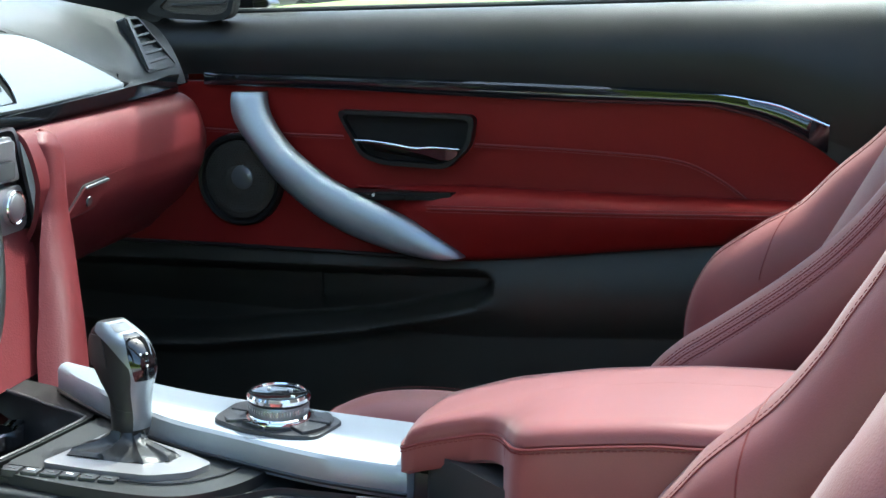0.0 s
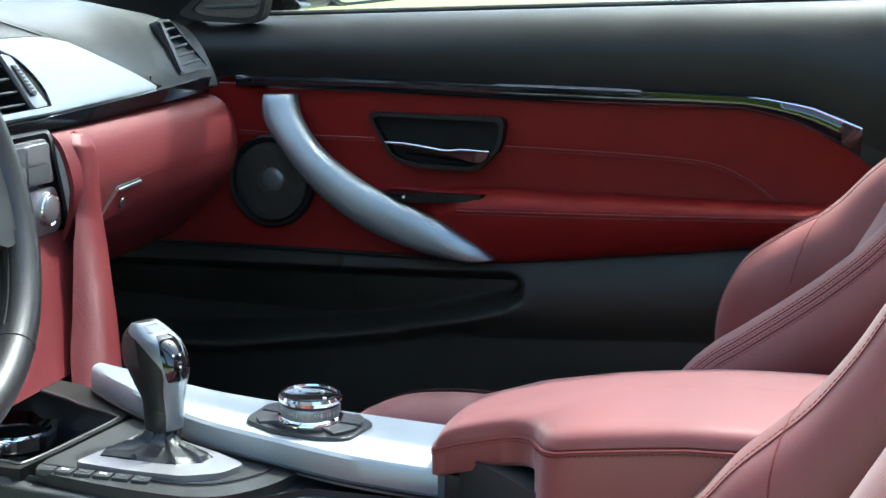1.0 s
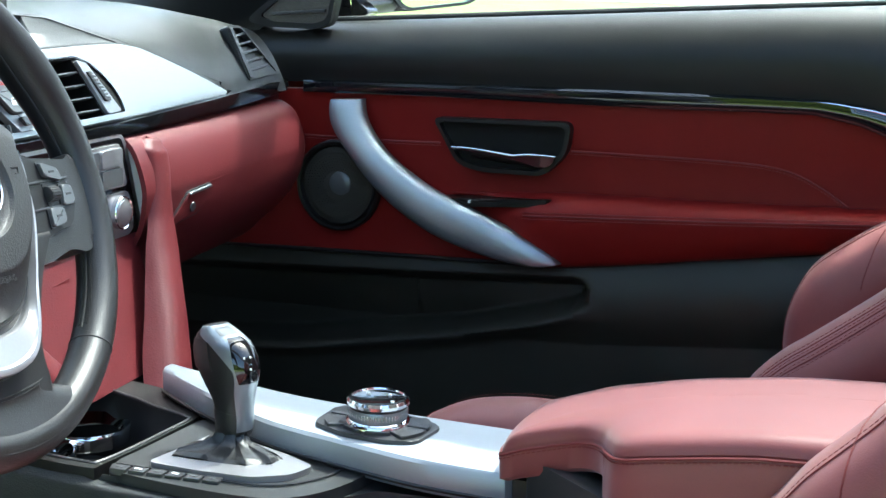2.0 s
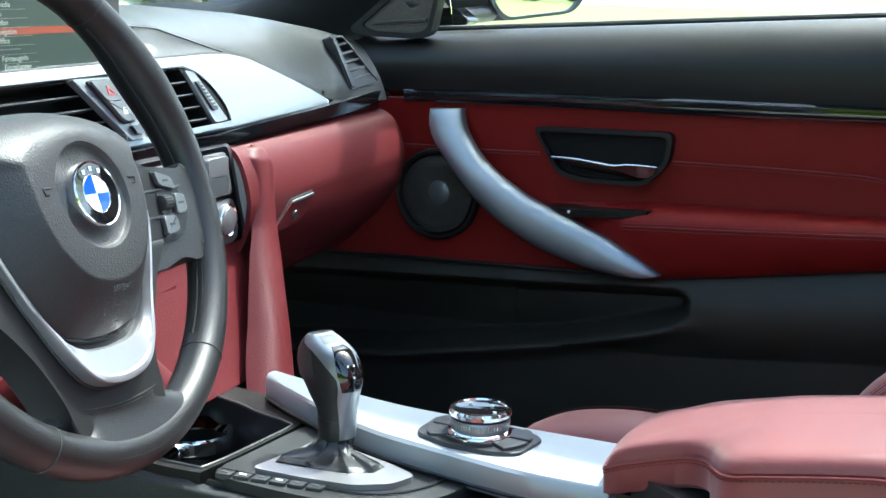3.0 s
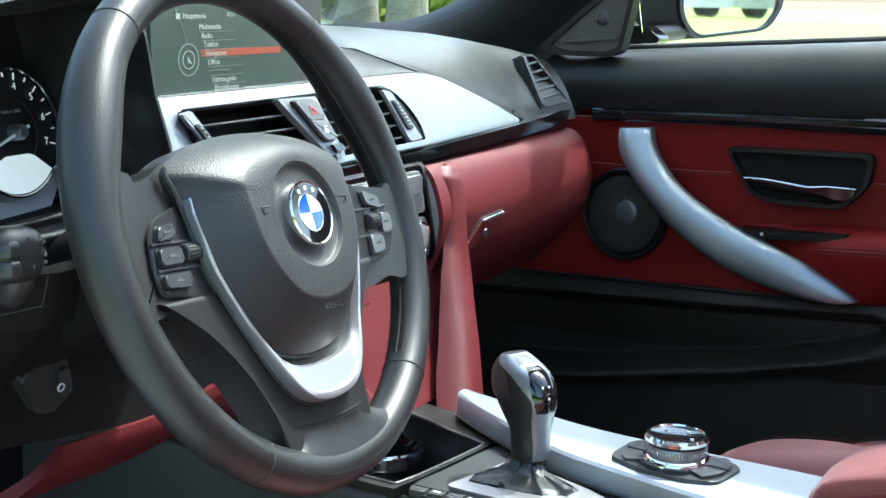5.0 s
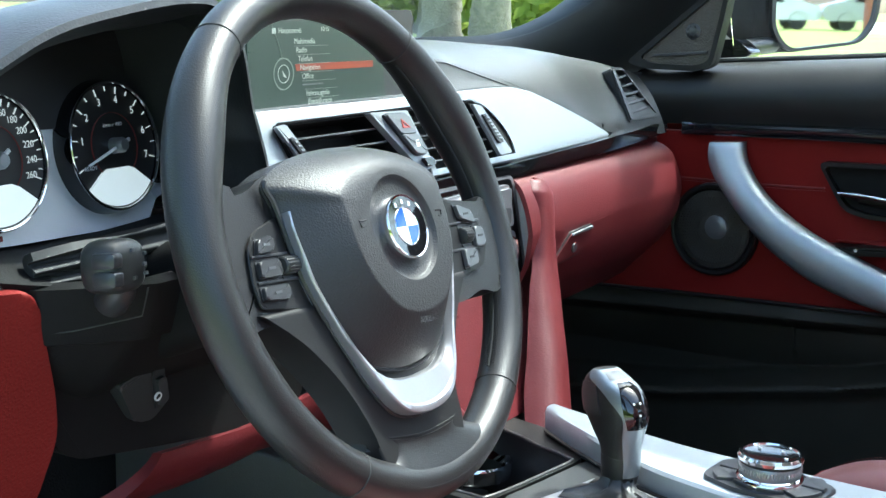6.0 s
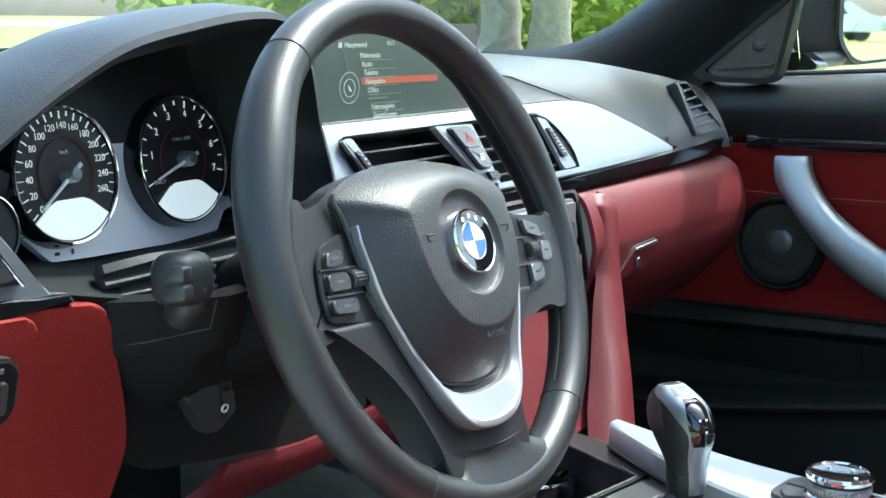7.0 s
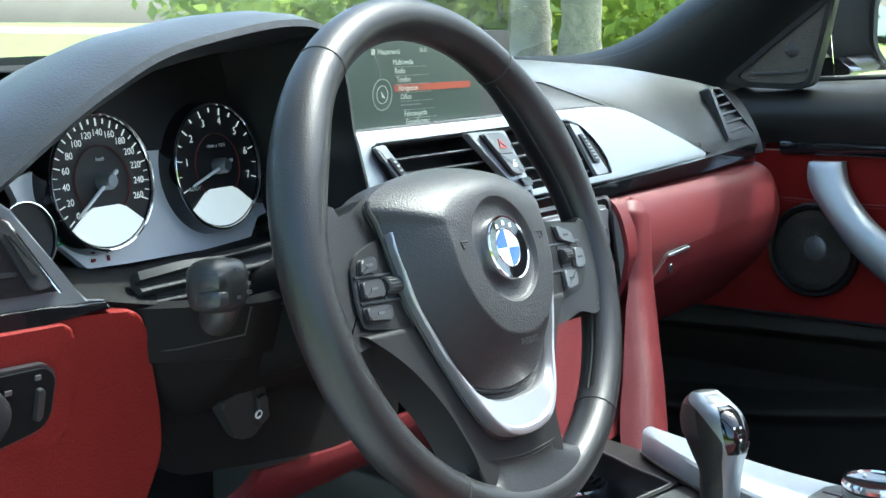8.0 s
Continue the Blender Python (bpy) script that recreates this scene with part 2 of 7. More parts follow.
def sheet(fn, nu, nv, thick=0.0):
    """A surface fn(u, v), u and v from 0 to 1, made into a shell of the given thickness."""
    pts = [[Vector(fn(i / nu, j / nv)) for j in range(nv + 1)] for i in range(nu + 1)]
    if not thick:
        return loft(pts, cap=False, closed=False)
    nrm = []
    for i in range(nu + 1):
        row = []
        for j in range(nv + 1):
            a = pts[min(i + 1, nu)][j] - pts[max(i - 1, 0)][j]
            b = pts[i][min(j + 1, nv)] - pts[i][max(j - 1, 0)]
            row.append(a.cross(b).normalized())
        nrm.append(row)
    c, d = pts[nu // 2][nv // 2], nrm[nu // 2][nv // 2]
    sgn = -1 if d.dot(CABIN - c) > 0 else 1
    back = [[pts[i][j] + nrm[i][j] * thick * sgn for j in range(nv + 1)] for i in range(nu + 1)]
    bm = bmesh.new()
    f = [[bm.verts.new(p) for p in row] for row in pts]
    g = [[bm.verts.new(p) for p in row] for row in back]
    for i in range(nu):
        for j in range(nv):
            bm.faces.new((f[i][j], f[i + 1][j], f[i + 1][j + 1], f[i][j + 1]))
            bm.faces.new((g[i][j], g[i][j + 1], g[i + 1][j + 1], g[i + 1][j]))
    rim_f = [f[i][0] for i in range(nu)] + [f[nu][j] for j in range(nv)] + [f[i][nv] for i in range(nu, 0, -1)] + [f[0][j] for j in range(nv, 0, -1)]
    rim_g = [g[i][0] for i in range(nu)] + [g[nu][j] for j in range(nv)] + [g[i][nv] for i in range(nu, 0, -1)] + [g[0][j] for j in range(nv, 0, -1)]
    for i in range(len(rim_f)):
        j = (i + 1) % len(rim_f)
        bm.faces.new((rim_f[i], rim_g[i], rim_g[j], rim_f[j]))
    return bm


def tube(path, r, segs=10, closed=False, wide=1.0, up=None, bm=None, cap=True):
    """A pipe along a path; r: a number or a function of the way from 0 to 1; wide: the stretch across, square to up."""
    p = [Vector(q) for q in path]
    k = len(p)
    rings = []
    nrm = Vector(up) if up else None
    for i in range(k):
        t = (p[(i + 1) % k] - p[i - 1]) if closed else (p[min(i + 1, k - 1)] - p[max(i - 1, 0)])
        t.normalize()
        if up:
            a = (Vector(up) - t * Vector(up).dot(t)).normalized()
        else:
            if nrm is None:
                nrm = t.orthogonal()
            nrm = (nrm - t * nrm.dot(t)).normalized()
            a = nrm
        b = t.cross(a)
        q = r(i / (k - 1)) if callable(r) else r
        rings.append([p[i] + q * (a * math.cos(2 * math.pi * j / segs) + b * wide * math.sin(2 * math.pi * j / segs)) for j in range(segs)])
    if closed:
        rings.append(rings[0])
    return loft(rings, cap=cap and not closed, bm=bm)


def lathe(profile, m=UNIT, segs=40, bm=None):
    """Turns (radius, height) round the front axis: height rises towards -depth."""
    bm = bm or bmesh.new()
    vs = [[bm.verts.new(m @ Vector((r * math.cos(2 * math.pi * i / segs), -h, r * math.sin(2 * math.pi * i / segs)))) for i in range(segs)] for r, h in profile]
    for a, b in zip(vs, vs[1:]):
        for i in range(segs):
            j = (i + 1) % segs
            bm.faces.new((a[i], a[j], b[j], b[i]))
    return bm


def stitches(path, step=0.0048, length=0.0032, r=0.0007, bm=None):
    """A row of short threads along a path."""
    bm = bm or bmesh.new()
    p = [Vector(q) for q in path]
    due, gone = 0.0, 0.0
    for a, b in zip(p, p[1:]):
        d = (b - a).length
        w = (b - a).normalized() if d else Vector((1, 0, 0))
        while due <= gone + d:
            c = a + w * (due - gone)
            s1 = w.orthogonal().normalized() * r
            s2 = w.cross(s1)
            ends = [[bm.verts.new(c + w * e + q) for q in (s1, s2, -s1, -s2)] for e in (-length / 2, length / 2)]
            bm.faces.new(ends[0])
            bm.faces.new(ends[1][::-1])
            for i in range(4):
                bm.faces.new((ends[0][i], ends[0][(i + 1) % 4], ends[1][(i + 1) % 4], ends[1][i]))
            due += step
        gone += d
    return bm


def writing(name, text, size, m, material, parent, align="LEFT", turn=0.0):
    """Text in the plane (a, b) of m, its origin at m; reads from the front."""
    cu = bpy.data.curves.new(name, "FONT")
    cu.body, cu.size, cu.align_x, cu.align_y, cu.extrude = text, size, align, "CENTER", size * 0.01
    tmp = bpy.data.objects.new(name, cu)
    me = bpy.data.meshes.new_from_object(tmp)
    bpy.data.objects.remove(tmp)
    bm = bmesh.new()
    bm.from_mesh(me)
    bpy.data.meshes.remove(me)
    spin = Matrix.Rotation(turn, 4, "Y")
    for v in bm.verts:
        v.co = m @ (spin @ Vector((v.co.x, -v.co.z, v.co.y)))
    return part(name, bm, material, parent)


def at(m, a, f, b):
    return m @ Matrix.Translation((a, f, b))


def frame_of(origin, right, up):
    """A frame whose axes are right, away from the viewer, and up."""
    x = Vector(right).normalized()
    z = (Vector(up) - x * Vector(up).dot(x)).normalized()
    y = z.cross(x)
    return Matrix(((x.x, y.x, z.x, origin[0]), (x.y, y.y, z.y, origin[1]), (x.z, y.z, z.z, origin[2]), (0, 0, 0, 1)))


DASH = frame_of((-0.295, 0, 0), (-0.1142, 0.9935, 0), (0, 0, 1))  # (along the dash, forward, height)
DIALS = frame_of((-0.300, -0.416, 0.827), (-0.1987, 0.9801, 0), (-0.1494, 0, 0.9888))
WHEEL = frame_of((-0.043, -0.353, 0.789), (-0.1267, 0.9919, 0), (-0.365, 0, 0.931))


def dash(s, f, z):
    return DASH @ Vector((s, f, z))


# ---- the ground and the far surroundings ----
def grass_material():
    m = mat("sunlit_grass", (0.26, 0.33, 0.11), 0.9, grain=0.6, size=0.05, vary=0.35, patch=1.7, spec=0.1)
    return m


GRASS = grass_material()
PAVING = mat("pale_paving", (0.42, 0.40, 0.37), 0.85, grain=0.3, size=0.02, vary=0.12, patch=0.8)
ASPHALT = mat("light_bouncing_concrete", (0.36, 0.355, 0.34), 0.9, grain=0.5, size=0.01, vary=0.2, patch=0.5)
BARK = mat("grey_brown_bark", (0.25, 0.225, 0.185), 0.9, grain=1.0, size=0.03, cells=True, vary=0.35, patch=0.12)
LEAF = mat("sunlit_leaves", (0.19, 0.26, 0.06), 0.6, vary=0.45, size=0.02, patch=0.3)
nt_ = LEAF.node_tree
tr_, mx_ = nt_.nodes.new("ShaderNodeBsdfTranslucent"), nt_.nodes.new("ShaderNodeMixShader")
tr_.inputs[0].default_value = (0.45, 0.55, 0.12, 1)
mx_.inputs[0].default_value = 0.5
nt_.links.new(nt_.nodes["Principled BSDF"].outputs[0], mx_.inputs[1])
nt_.links.new(tr_.outputs[0], mx_.inputs[2])
nt_.links.new(mx_.outputs[0], nt_.nodes["Material Output"].inputs[0])

tagged(part("ground", sheet(lambda u, v: (1200 * (u - 0.5), 1200 * (v - 0.5), 0.0), 24, 24), GRASS), "sunlit mown lawn around the parked car", "lawn", kind="structure")
tagged(part("path", plate(rounded([(-200, 46), (120, 58), (120, 110), (-200, 98)], 0.5), -0.03, 0.0, FLAT, 0.01), PAVING), "pale sunlit paving beyond the lawn", "path", kind="structure")
# lane beside the car kept pale to bounce light into the cabin
tagged(part("road", plate([(-90, -3.2), (90, -3.2), (90, 2.9), (-90, 2.2)], -0.012, 0.0, FLAT, 0), ASPHALT), "concrete parking lane under the car, pale to bounce light inside", "road", kind="structure")


def tree(name, x, y, r, h, seed):
    rnd = random.Random(seed)
    t = thing(name, (x, y, 0), "broad-leaved park tree with grey mottled bark", "tree", "park trees")
    lean = rnd.uniform(-0.25, 0.25)
    path = [Vector((x + lean * (k / 8) ** 1.5 + rnd.uniform(-0.05, 0.05), y + rnd.uniform(-0.05, 0.05), h * k / 8)) for k in range(9)]
    bm = tube(crom(path, 4), lambda w: r * (1.25 - 0.75 * w) * (1 + 0.3 * max(0, 0.08 - w) / 0.08), 18)
    tips = []
    for k in range(9):
        a = rnd.uniform(0, 6.28)
        z0 = h * rnd.uniform(0.55, 0.95)
        b = Vector((x + lean * 0.6, y, z0))
        e = b + Vector((math.cos(a) * rnd.uniform(1.2, 2.6), math.sin(a) * rnd.uniform(1.2, 2.6), rnd.uniform(0.8, 2.2)))
        tube([b, b.lerp(e, 0.5) + Vector((0, 0, 0.3)), e], lambda w: r * 0.35 * (1 - 0.75 * w), 8, bm=bm)
        tips += [b.lerp(e, 0.5), e]
    part("trunk", bm, BARK, t)
    crown(t, tips + [Vector((x, y, h * 1.05))], 900, 1.5, 0.16, rnd)
    return t


def crown(parent, centres, count, spread, size, rnd, name="crown"):
    verts, faces = [], []
    for _ in range(count):
        c = rnd.choice(centres) + Vector((rnd.gauss(0, spread * 0.5), rnd.gauss(0, spread * 0.5), rnd.gauss(0, spread * 0.35)))
        a = Vector((rnd.gauss(0, 1), rnd.gauss(0, 1), rnd.gauss(0, 1))).normalized()
        b = a.orthogonal().normalized()
        q = size * rnd.uniform(0.5, 1.3)
        i = len(verts)
        verts += [c - a * q, c + b * q * 0.5, c + a * q, c - b * q * 0.5]
        faces.append((i, i + 1, i + 2, i + 3))
    me = bpy.data.meshes.new(name)
    me.from_pydata(verts, [], faces)
    me.materials.append(LEAF)
    ob = new(name, me)
    ob.parent = parent
    ob.matrix_parent_inverse = Matrix.Translation(-parent.location)
    return ob


def bush(x, y, w, h, seed):
    rnd = random.Random(seed)
    t = thing("bush", (x, y, 0), "loose sunlit green shrub on the lawn", "bush", "shrubs")
    centres = [Vector((x + rnd.uniform(-w, w), y + rnd.uniform(-w, w) * 0.6, rnd.uniform(0.1, h))) for _ in range(16)]
    bm = bmesh.new()
    for c in centres[:8]:
        tube([Vector((x, y, 0)), Vector((x, y, 0)).lerp(c, 0.5), c], lambda k: 0.03 * (1 - 0.7 * k), 6, bm=bm)
    part("stem", bm, BARK, t)
    crown(t, centres, 1500, w * 0.4, 0.20, rnd, "foliage")
    return t


# ---- the car's shell ----
floor_z = 0.25
tagged(part("floor", plate([(-0.85, -0.70), (2.0, -0.70), (2.0, 0.78), (-0.85, 0.78)], -floor_z, -floor_z + 0.04, FLAT, 0), CARPET), "black carpeted car floor", "car floor", kind="structure")
tagged(part("firewall", sheet(lambda u, v: (-0.80 + 0.12 * (1 - v) ** 2, -0.75 + 1.55 * u, 0.24 + 0.56 * v), 8, 8, 0.02), CARPET), "black carpeted footwell wall", "footwell", kind="structure")
body = thing("car_body", (0, 0, 0.25), "light-coloured coupe body with open sunroof and black pillars", "car body")


def roof_pt(u, v):
    x = -0.09 + 1.86 * u
    y = -0.60 + 1.22 * v
    return (x, y, 1.27 - 0.10 * (2 * v - 1) ** 2 - 0.10 * (2 * u - 0.9) ** 2 + 0.03)


# the roof surrounds an open sunroof over the front seats
for u0, u1, v0, v1 in ((0, 0.02, 0, 1), (0.50, 1, 0, 1), (0.02, 0.50, 0, 0.10), (0.02, 0.50, 0.836, 1)):
    cut = lambda u, v: roof_pt(u0 + (u1 - u0) * u, v0 + (v1 - v0) * v)
    part("headliner", sheet(cut, 10, 10, 0.02), CLOTH, body, "grey cloth headliner")
    part("roof", sheet(lambda u, v: Vector(cut(u, v)) + Vector((0, 0, 0.03)), 10, 10, 0.008), PAINT, body, "white painted roof")
part("b_pillar", tube([(1.06, -0.74, 0.3), (1.10, -0.72, 0.85), (1.18, -0.60, 1.2)], 0.05, 12, wide=1.5), BLACK_SOFT, body)
# unseen rails, set low to keep the sun off the passenger's cushion
part("roof_shade_rail", sheet(lambda u, v: (-0.10 + 1.28 * u, 0.615 + 0.06 * v, 1.195 - 0.115 * v + 0.01 * math.sin(math.pi * u)), 10, 4, 0.02), BLACK_SOFT, body)
part("roof_shade_rail", tube(crom([(-0.06, 0.63, 1.185), (0.3, 0.655, 1.175), (0.8, 0.65, 1.17), (1.15, 0.63, 1.15)], 6), 0.035, 12, wide=1.3), BLACK_SOFT, body)
part("b_pillar", tube([(1.04, 0.80, 0.3), (1.08, 0.76, 0.85), (1.18, 0.62, 1.2)], 0.05, 12, wide=1.5), BLACK_SOFT, body)
part("rear_wall", sheet(lambda u, v: (1.75 + 0.1 * v, -0.66 + 1.35 * u, 0.2 + 0.72 * v), 4, 4, 0.03), BLACK_SOFT, body)
part("rear_side", sheet(lambda u, v: (1.02 + 0.8 * u, 0.80 - 0.08 * v, 0.2 + 0.68 * v), 4, 6, 0.03), BLACK_SOFT, body)
part("parcel_shelf", sheet(lambda u, v: (1.60 + 0.9 * u, -0.75 + 1.5 * v, 0.93 - 0.05 * u - 0.04 * (2 * v - 1) ** 2), 6, 8, 0.02), PAINT, body, "white painted deck behind the seats")
part("sill", plate(rounded([(-0.62, 0.16), (1.2, 0.16), (1.2, 0.33), (-0.62, 0.33)], 0.03), -0.80, -0.68, UNIT, 0.01), PAINT, body)


# windscreen pillars: the passenger's is a broad moulded trim, seen from inside
def pillar(side, name):
    fore = crom([(-0.97, 0.885), (-0.86, 0.889), (-0.756, 0.897), (-0.662, 0.927), (-0.566, 0.979), (-0.33, 1.10), (0.02, 1.23)], 6)
    aft = crom([(-0.60, 0.80), (-0.50, 0.83), (-0.435, 0.865), (-0.365, 0.935), (-0.300, 0.990), (-0.12, 1.10), (0.16, 1.22)], 6)
    y0 = lambda z: 0.735 - 0.30 * max(0.0, z - 0.87) ** 1.2

    def pt(u, v):
        i = u * (len(fore) - 1)
        k = min(int(i), len(fore) - 2)
        a, b = fore[k].lerp(fore[k + 1], i - k), aft[k].lerp(aft[k + 1], i - k)
        c = a.lerp(b, v)
        bulge = 0.035 * math.sin(math.pi * min(1, v * 1.1)) ** 0.8
        return (c.x, side * (y0(c.y) + 0.035 * (1 - v) ** 3 - bulge), c.y)
    return part(name, sheet(pt, 34, 12, 0.012), PILLAR_SKIN, body)


pillar(1, "windscreen_pillar")
drv = [(-1.02, -0.70, 0.86), (-0.75, -0.685, 0.965), (-0.45, -0.66, 1.08), (0.02, -0.60, 1.235)]
part("windscreen_pillar", tube(crom(drv, 6), 0.032, 12, wide=1.6), BLACK_SOFT, body)
part("windscreen_header", tube([(-0.05, -0.6, 1.205), (-0.10, 0, 1.24), (-0.05, 0.6, 1.205)], 0.022, 10), BLACK_SOFT, body)


def screen_glass(u, v):
    y = -0.73 + 1.50 * u
    bow = 0.16 * (1 - (2 * u - 1) ** 2)
    return (-0.98 - bow + (0.90 + bow * 0.8) * v, y * (1 - 0.12 * v), 0.882 + 0.36 * v + (0.02 - 0.16 * (2 * u - 1) ** 4) * math.sin(math.pi * v))


ws = part("windscreen", sheet(screen_glass, 16, 10, 0.004), PANE, body, "clear windscreen glass")
ws.visible_shadow = False
part("cowl", tube(crom([(-0.99, -0.72, 0.872), (-1.10, -0.3, 0.874), (-1.14, 0.05, 0.875), (-1.08, 0.4, 0.874), (-0.97, 0.74, 0.872)], 8), 0.012, 8, wide=1.6), BLACK_SATIN, body)


def bonnet(u, v):
    y = -0.80 + 1.60 * v
    return (-1.05 - 1.2 * u, y, 0.845 - 0.16 * u ** 1.6 - 0.10 * (2 * v - 1) ** 4 + 0.0)


part("bonnet", sheet(bonnet, 12, 14, 0.01), PAINT, body, "pale sunlit bonnet beyond the windscreen")
part("door_sill_outer", plate([(-1.0, 0.2), (1.1, 0.2), (1.1, 0.80), (-1.0, 0.78)], 0.83, 0.86, UNIT, 0.01), PAINT, body)


# the rest of the body: wings, quarters, lids and wheels
def arch(cx, r, a0, a1, n=14):
    return [(cx + r * math.cos(radians(a0 + (a1 - a0) * k / n)), 0.33 + r * math.sin(radians(a0 + (a1 - a0) * k / n))) for k in range(n + 1)]


wing = [(-2.30, 0.30)] + arch(-1.50, 0.37, 190, -10) + [(-0.64, 0.20), (-0.64, 0.79), (-1.02, 0.80), (-1.60, 0.76), (-2.10, 0.66), (-2.32, 0.52)]
quarter = [(1.10, 0.20)] + arch(1.66, 0.37, 190, -10) + [(2.36, 0.30), (2.40, 0.55), (2.36, 0.86), (2.10, 0.91), (1.60, 0.92), (1.10, 0.89)]
for s0 in (-0.88, 0.84):
    part("front_wing", plate(wing, s0, s0 + 0.04, UNIT, 0.006, 2), PAINT, body, "white painted front wing")
    part("rear_quarter", plate(quarter, s0, s0 + 0.04, UNIT, 0.006, 2), PAINT, body, "white painted rear quarter")
    for cx in (-1.50, 1.66):
        side_y = -0.78 if s0 < 0 else 0.78
        face = -1 if s0 < 0 else 1
        M = frame_of((cx, side_y, 0.33), (1, 0, 0), (0, 0, 1)) if s0 < 0 else frame_of((cx, side_y, 0.33), (-1, 0, 0), (0, 0, 1))
        w = part("wheel", lathe([(0.20, 0.055), (0.24, 0.085), (0.30, 0.085), (0.325, 0.06), (0.33, 0.0), (0.32, -0.10), (0.24, -0.11)], M, 48), RUBBER, body, "black tyre")
        part("rim", lathe([(0.0, 0.050), (0.05, 0.055), (0.07, 0.035), (0.17, 0.045), (0.215, 0.075), (0.225, 0.070), (0.225, -0.05)], M, 48), SATIN, w, "silver alloy rim")
part("boot_lid", sheet(lambda u, v: (1.72 + 0.66 * u, -0.84 + 1.68 * v, 0.955 - 0.06 * u - 0.07 * (2 * v - 1) ** 4), 8, 14, 0.012), PAINT, body, "white painted boot lid")
part("tail", sheet(lambda u, v: (2.36 + 0.06 * math.sin(math.pi * v), -0.84 + 1.68 * u, 0.28 + 0.60 * v), 12, 8, 0.02), PAINT, body)
part("nose", sheet(lambda u, v: (-2.28 - 0.10 * math.sin(math.pi * v) - 0.10 * (1 - (2 * u - 1) ** 2), -0.84 + 1.68 * u, 0.26 + 0.42 * v), 14, 8, 0.02), PAINT, body)
rw = part("rear_window", sheet(lambda u, v: (1.72 + 0.30 * v, -0.58 + 1.16 * u, 1.175 - 0.225 * v), 8, 4, 0.004), PANE, body, "clear rear window")
rw.visible_shadow = False


# ---- dashboard ----
dashboard = thing("dashboard", tuple(dash(0.1, 0.1, 0.55)), "black and red dashboard with brushed aluminium trim", "dashboard")
CREST = [(-0.32, 0.905), (-0.25, 0.897), (-0.05, 0.890), (0.117, 0.878), (0.155, 0.869), (0.19, 0.861), (0.25, 0.847), (0.30, 0.833), (0.357, 0.816), (0.449, 0.787), (0.50, 0.776), (0.56, 0.768), (0.66, 0.768)]
TOP = [(-0.32, 0.912), (0.1, 0.903), (0.25, 0.899), (0.40, 0.889), (0.50, 0.879), (0.58, 0.866), (0.66, 0.845)]


def dash_top(u, v):
    s = -0.30 + 0.930 * u
    back = 0.040 * min(1.0, max(0.0, (0.40 - s) / 0.28))
    zc, zt = lerp1(s - 0.9 * back, CREST), lerp1(s, TOP)
    end = max(0.0, (s - 0.50) / 0.145)
    mid = min(1.0, max(0.0, (0.088 - s) / 0.02))
    mid = mid * mid * (3 - 2 * mid)
    f0 = 0.012 - 0.03 * end ** 2 + 0.065 * mid + 0.010 * min(1, max(0, (0.45 - s) / 0.2)) + back
    zc = zc + (0.850 - zc) * mid
    face = 0.10 - 0.035 * end
    if v < 0.5:
        k = v / 0.5
        f = f0 + face * (k ** 1.15)
        z = zc + (zt - zc) * math.sin(k * math.pi / 2) ** 0.9
    else:
        k = (v - 0.5) / 0.5
        f = f0 + face + (0.60 + 0.10 * math.sin(math.pi * u)) * k
        z = zt + (0.872 - zt) * k ** 1.6
    return dash(s + 0.10 * k * end if v >= 0.5 else s, f, z)


part("upper_pad", sheet(dash_top, 60, 40, 0.008), DASH_SKIN, dashboard, "black grained dashboard top")

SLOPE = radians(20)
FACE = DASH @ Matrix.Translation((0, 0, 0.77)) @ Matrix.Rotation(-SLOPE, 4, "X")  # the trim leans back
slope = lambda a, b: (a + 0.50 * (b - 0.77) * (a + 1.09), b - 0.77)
TRIM_TOP = [(-0.266, 0.852), (-0.1, 0.8525), (0.08, 0.8535), (0.16, 0.854), (0.20, 0.852), (0.243, 0.845), (0.295, 0.831), (0.347, 0.816), (0.41, 0.797), (0.462, 0.7805), (0.467, 0.777)]
TRIM_LOW = [(0.464, 0.7735), (0.40, 0.772), (0.30, 0.7695), (0.22, 0.767), (0.10, 0.7655), (-0.05, 0.766), (-0.19, 0.771), (-0.235, 0.795), (-0.252, 0.825)]
# the shaded hollow that joins the pad to the aluminium trim
HOLLOW = crom([(a, b, 0) for a, b in TRIM_TOP[1:]], 4)


def hollow(u, v):
    k = u * (len(HOLLOW) - 1)
    c = HOLLOW[min(int(k), len(HOLLOW) - 2)].lerp(HOLLOW[min(int(k), len(HOLLOW) - 2) + 1], k - min(int(k), len(HOLLOW) - 2))
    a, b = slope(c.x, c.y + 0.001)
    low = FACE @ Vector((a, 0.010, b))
    high = dash_top(min(1.0, (a + 0.30) / 0.930), 0.02)
    return low.lerp(Vector(high), v) + DASH.to_3x3() @ Vector((0, 0.002 * math.sin(math.pi * v), 0))


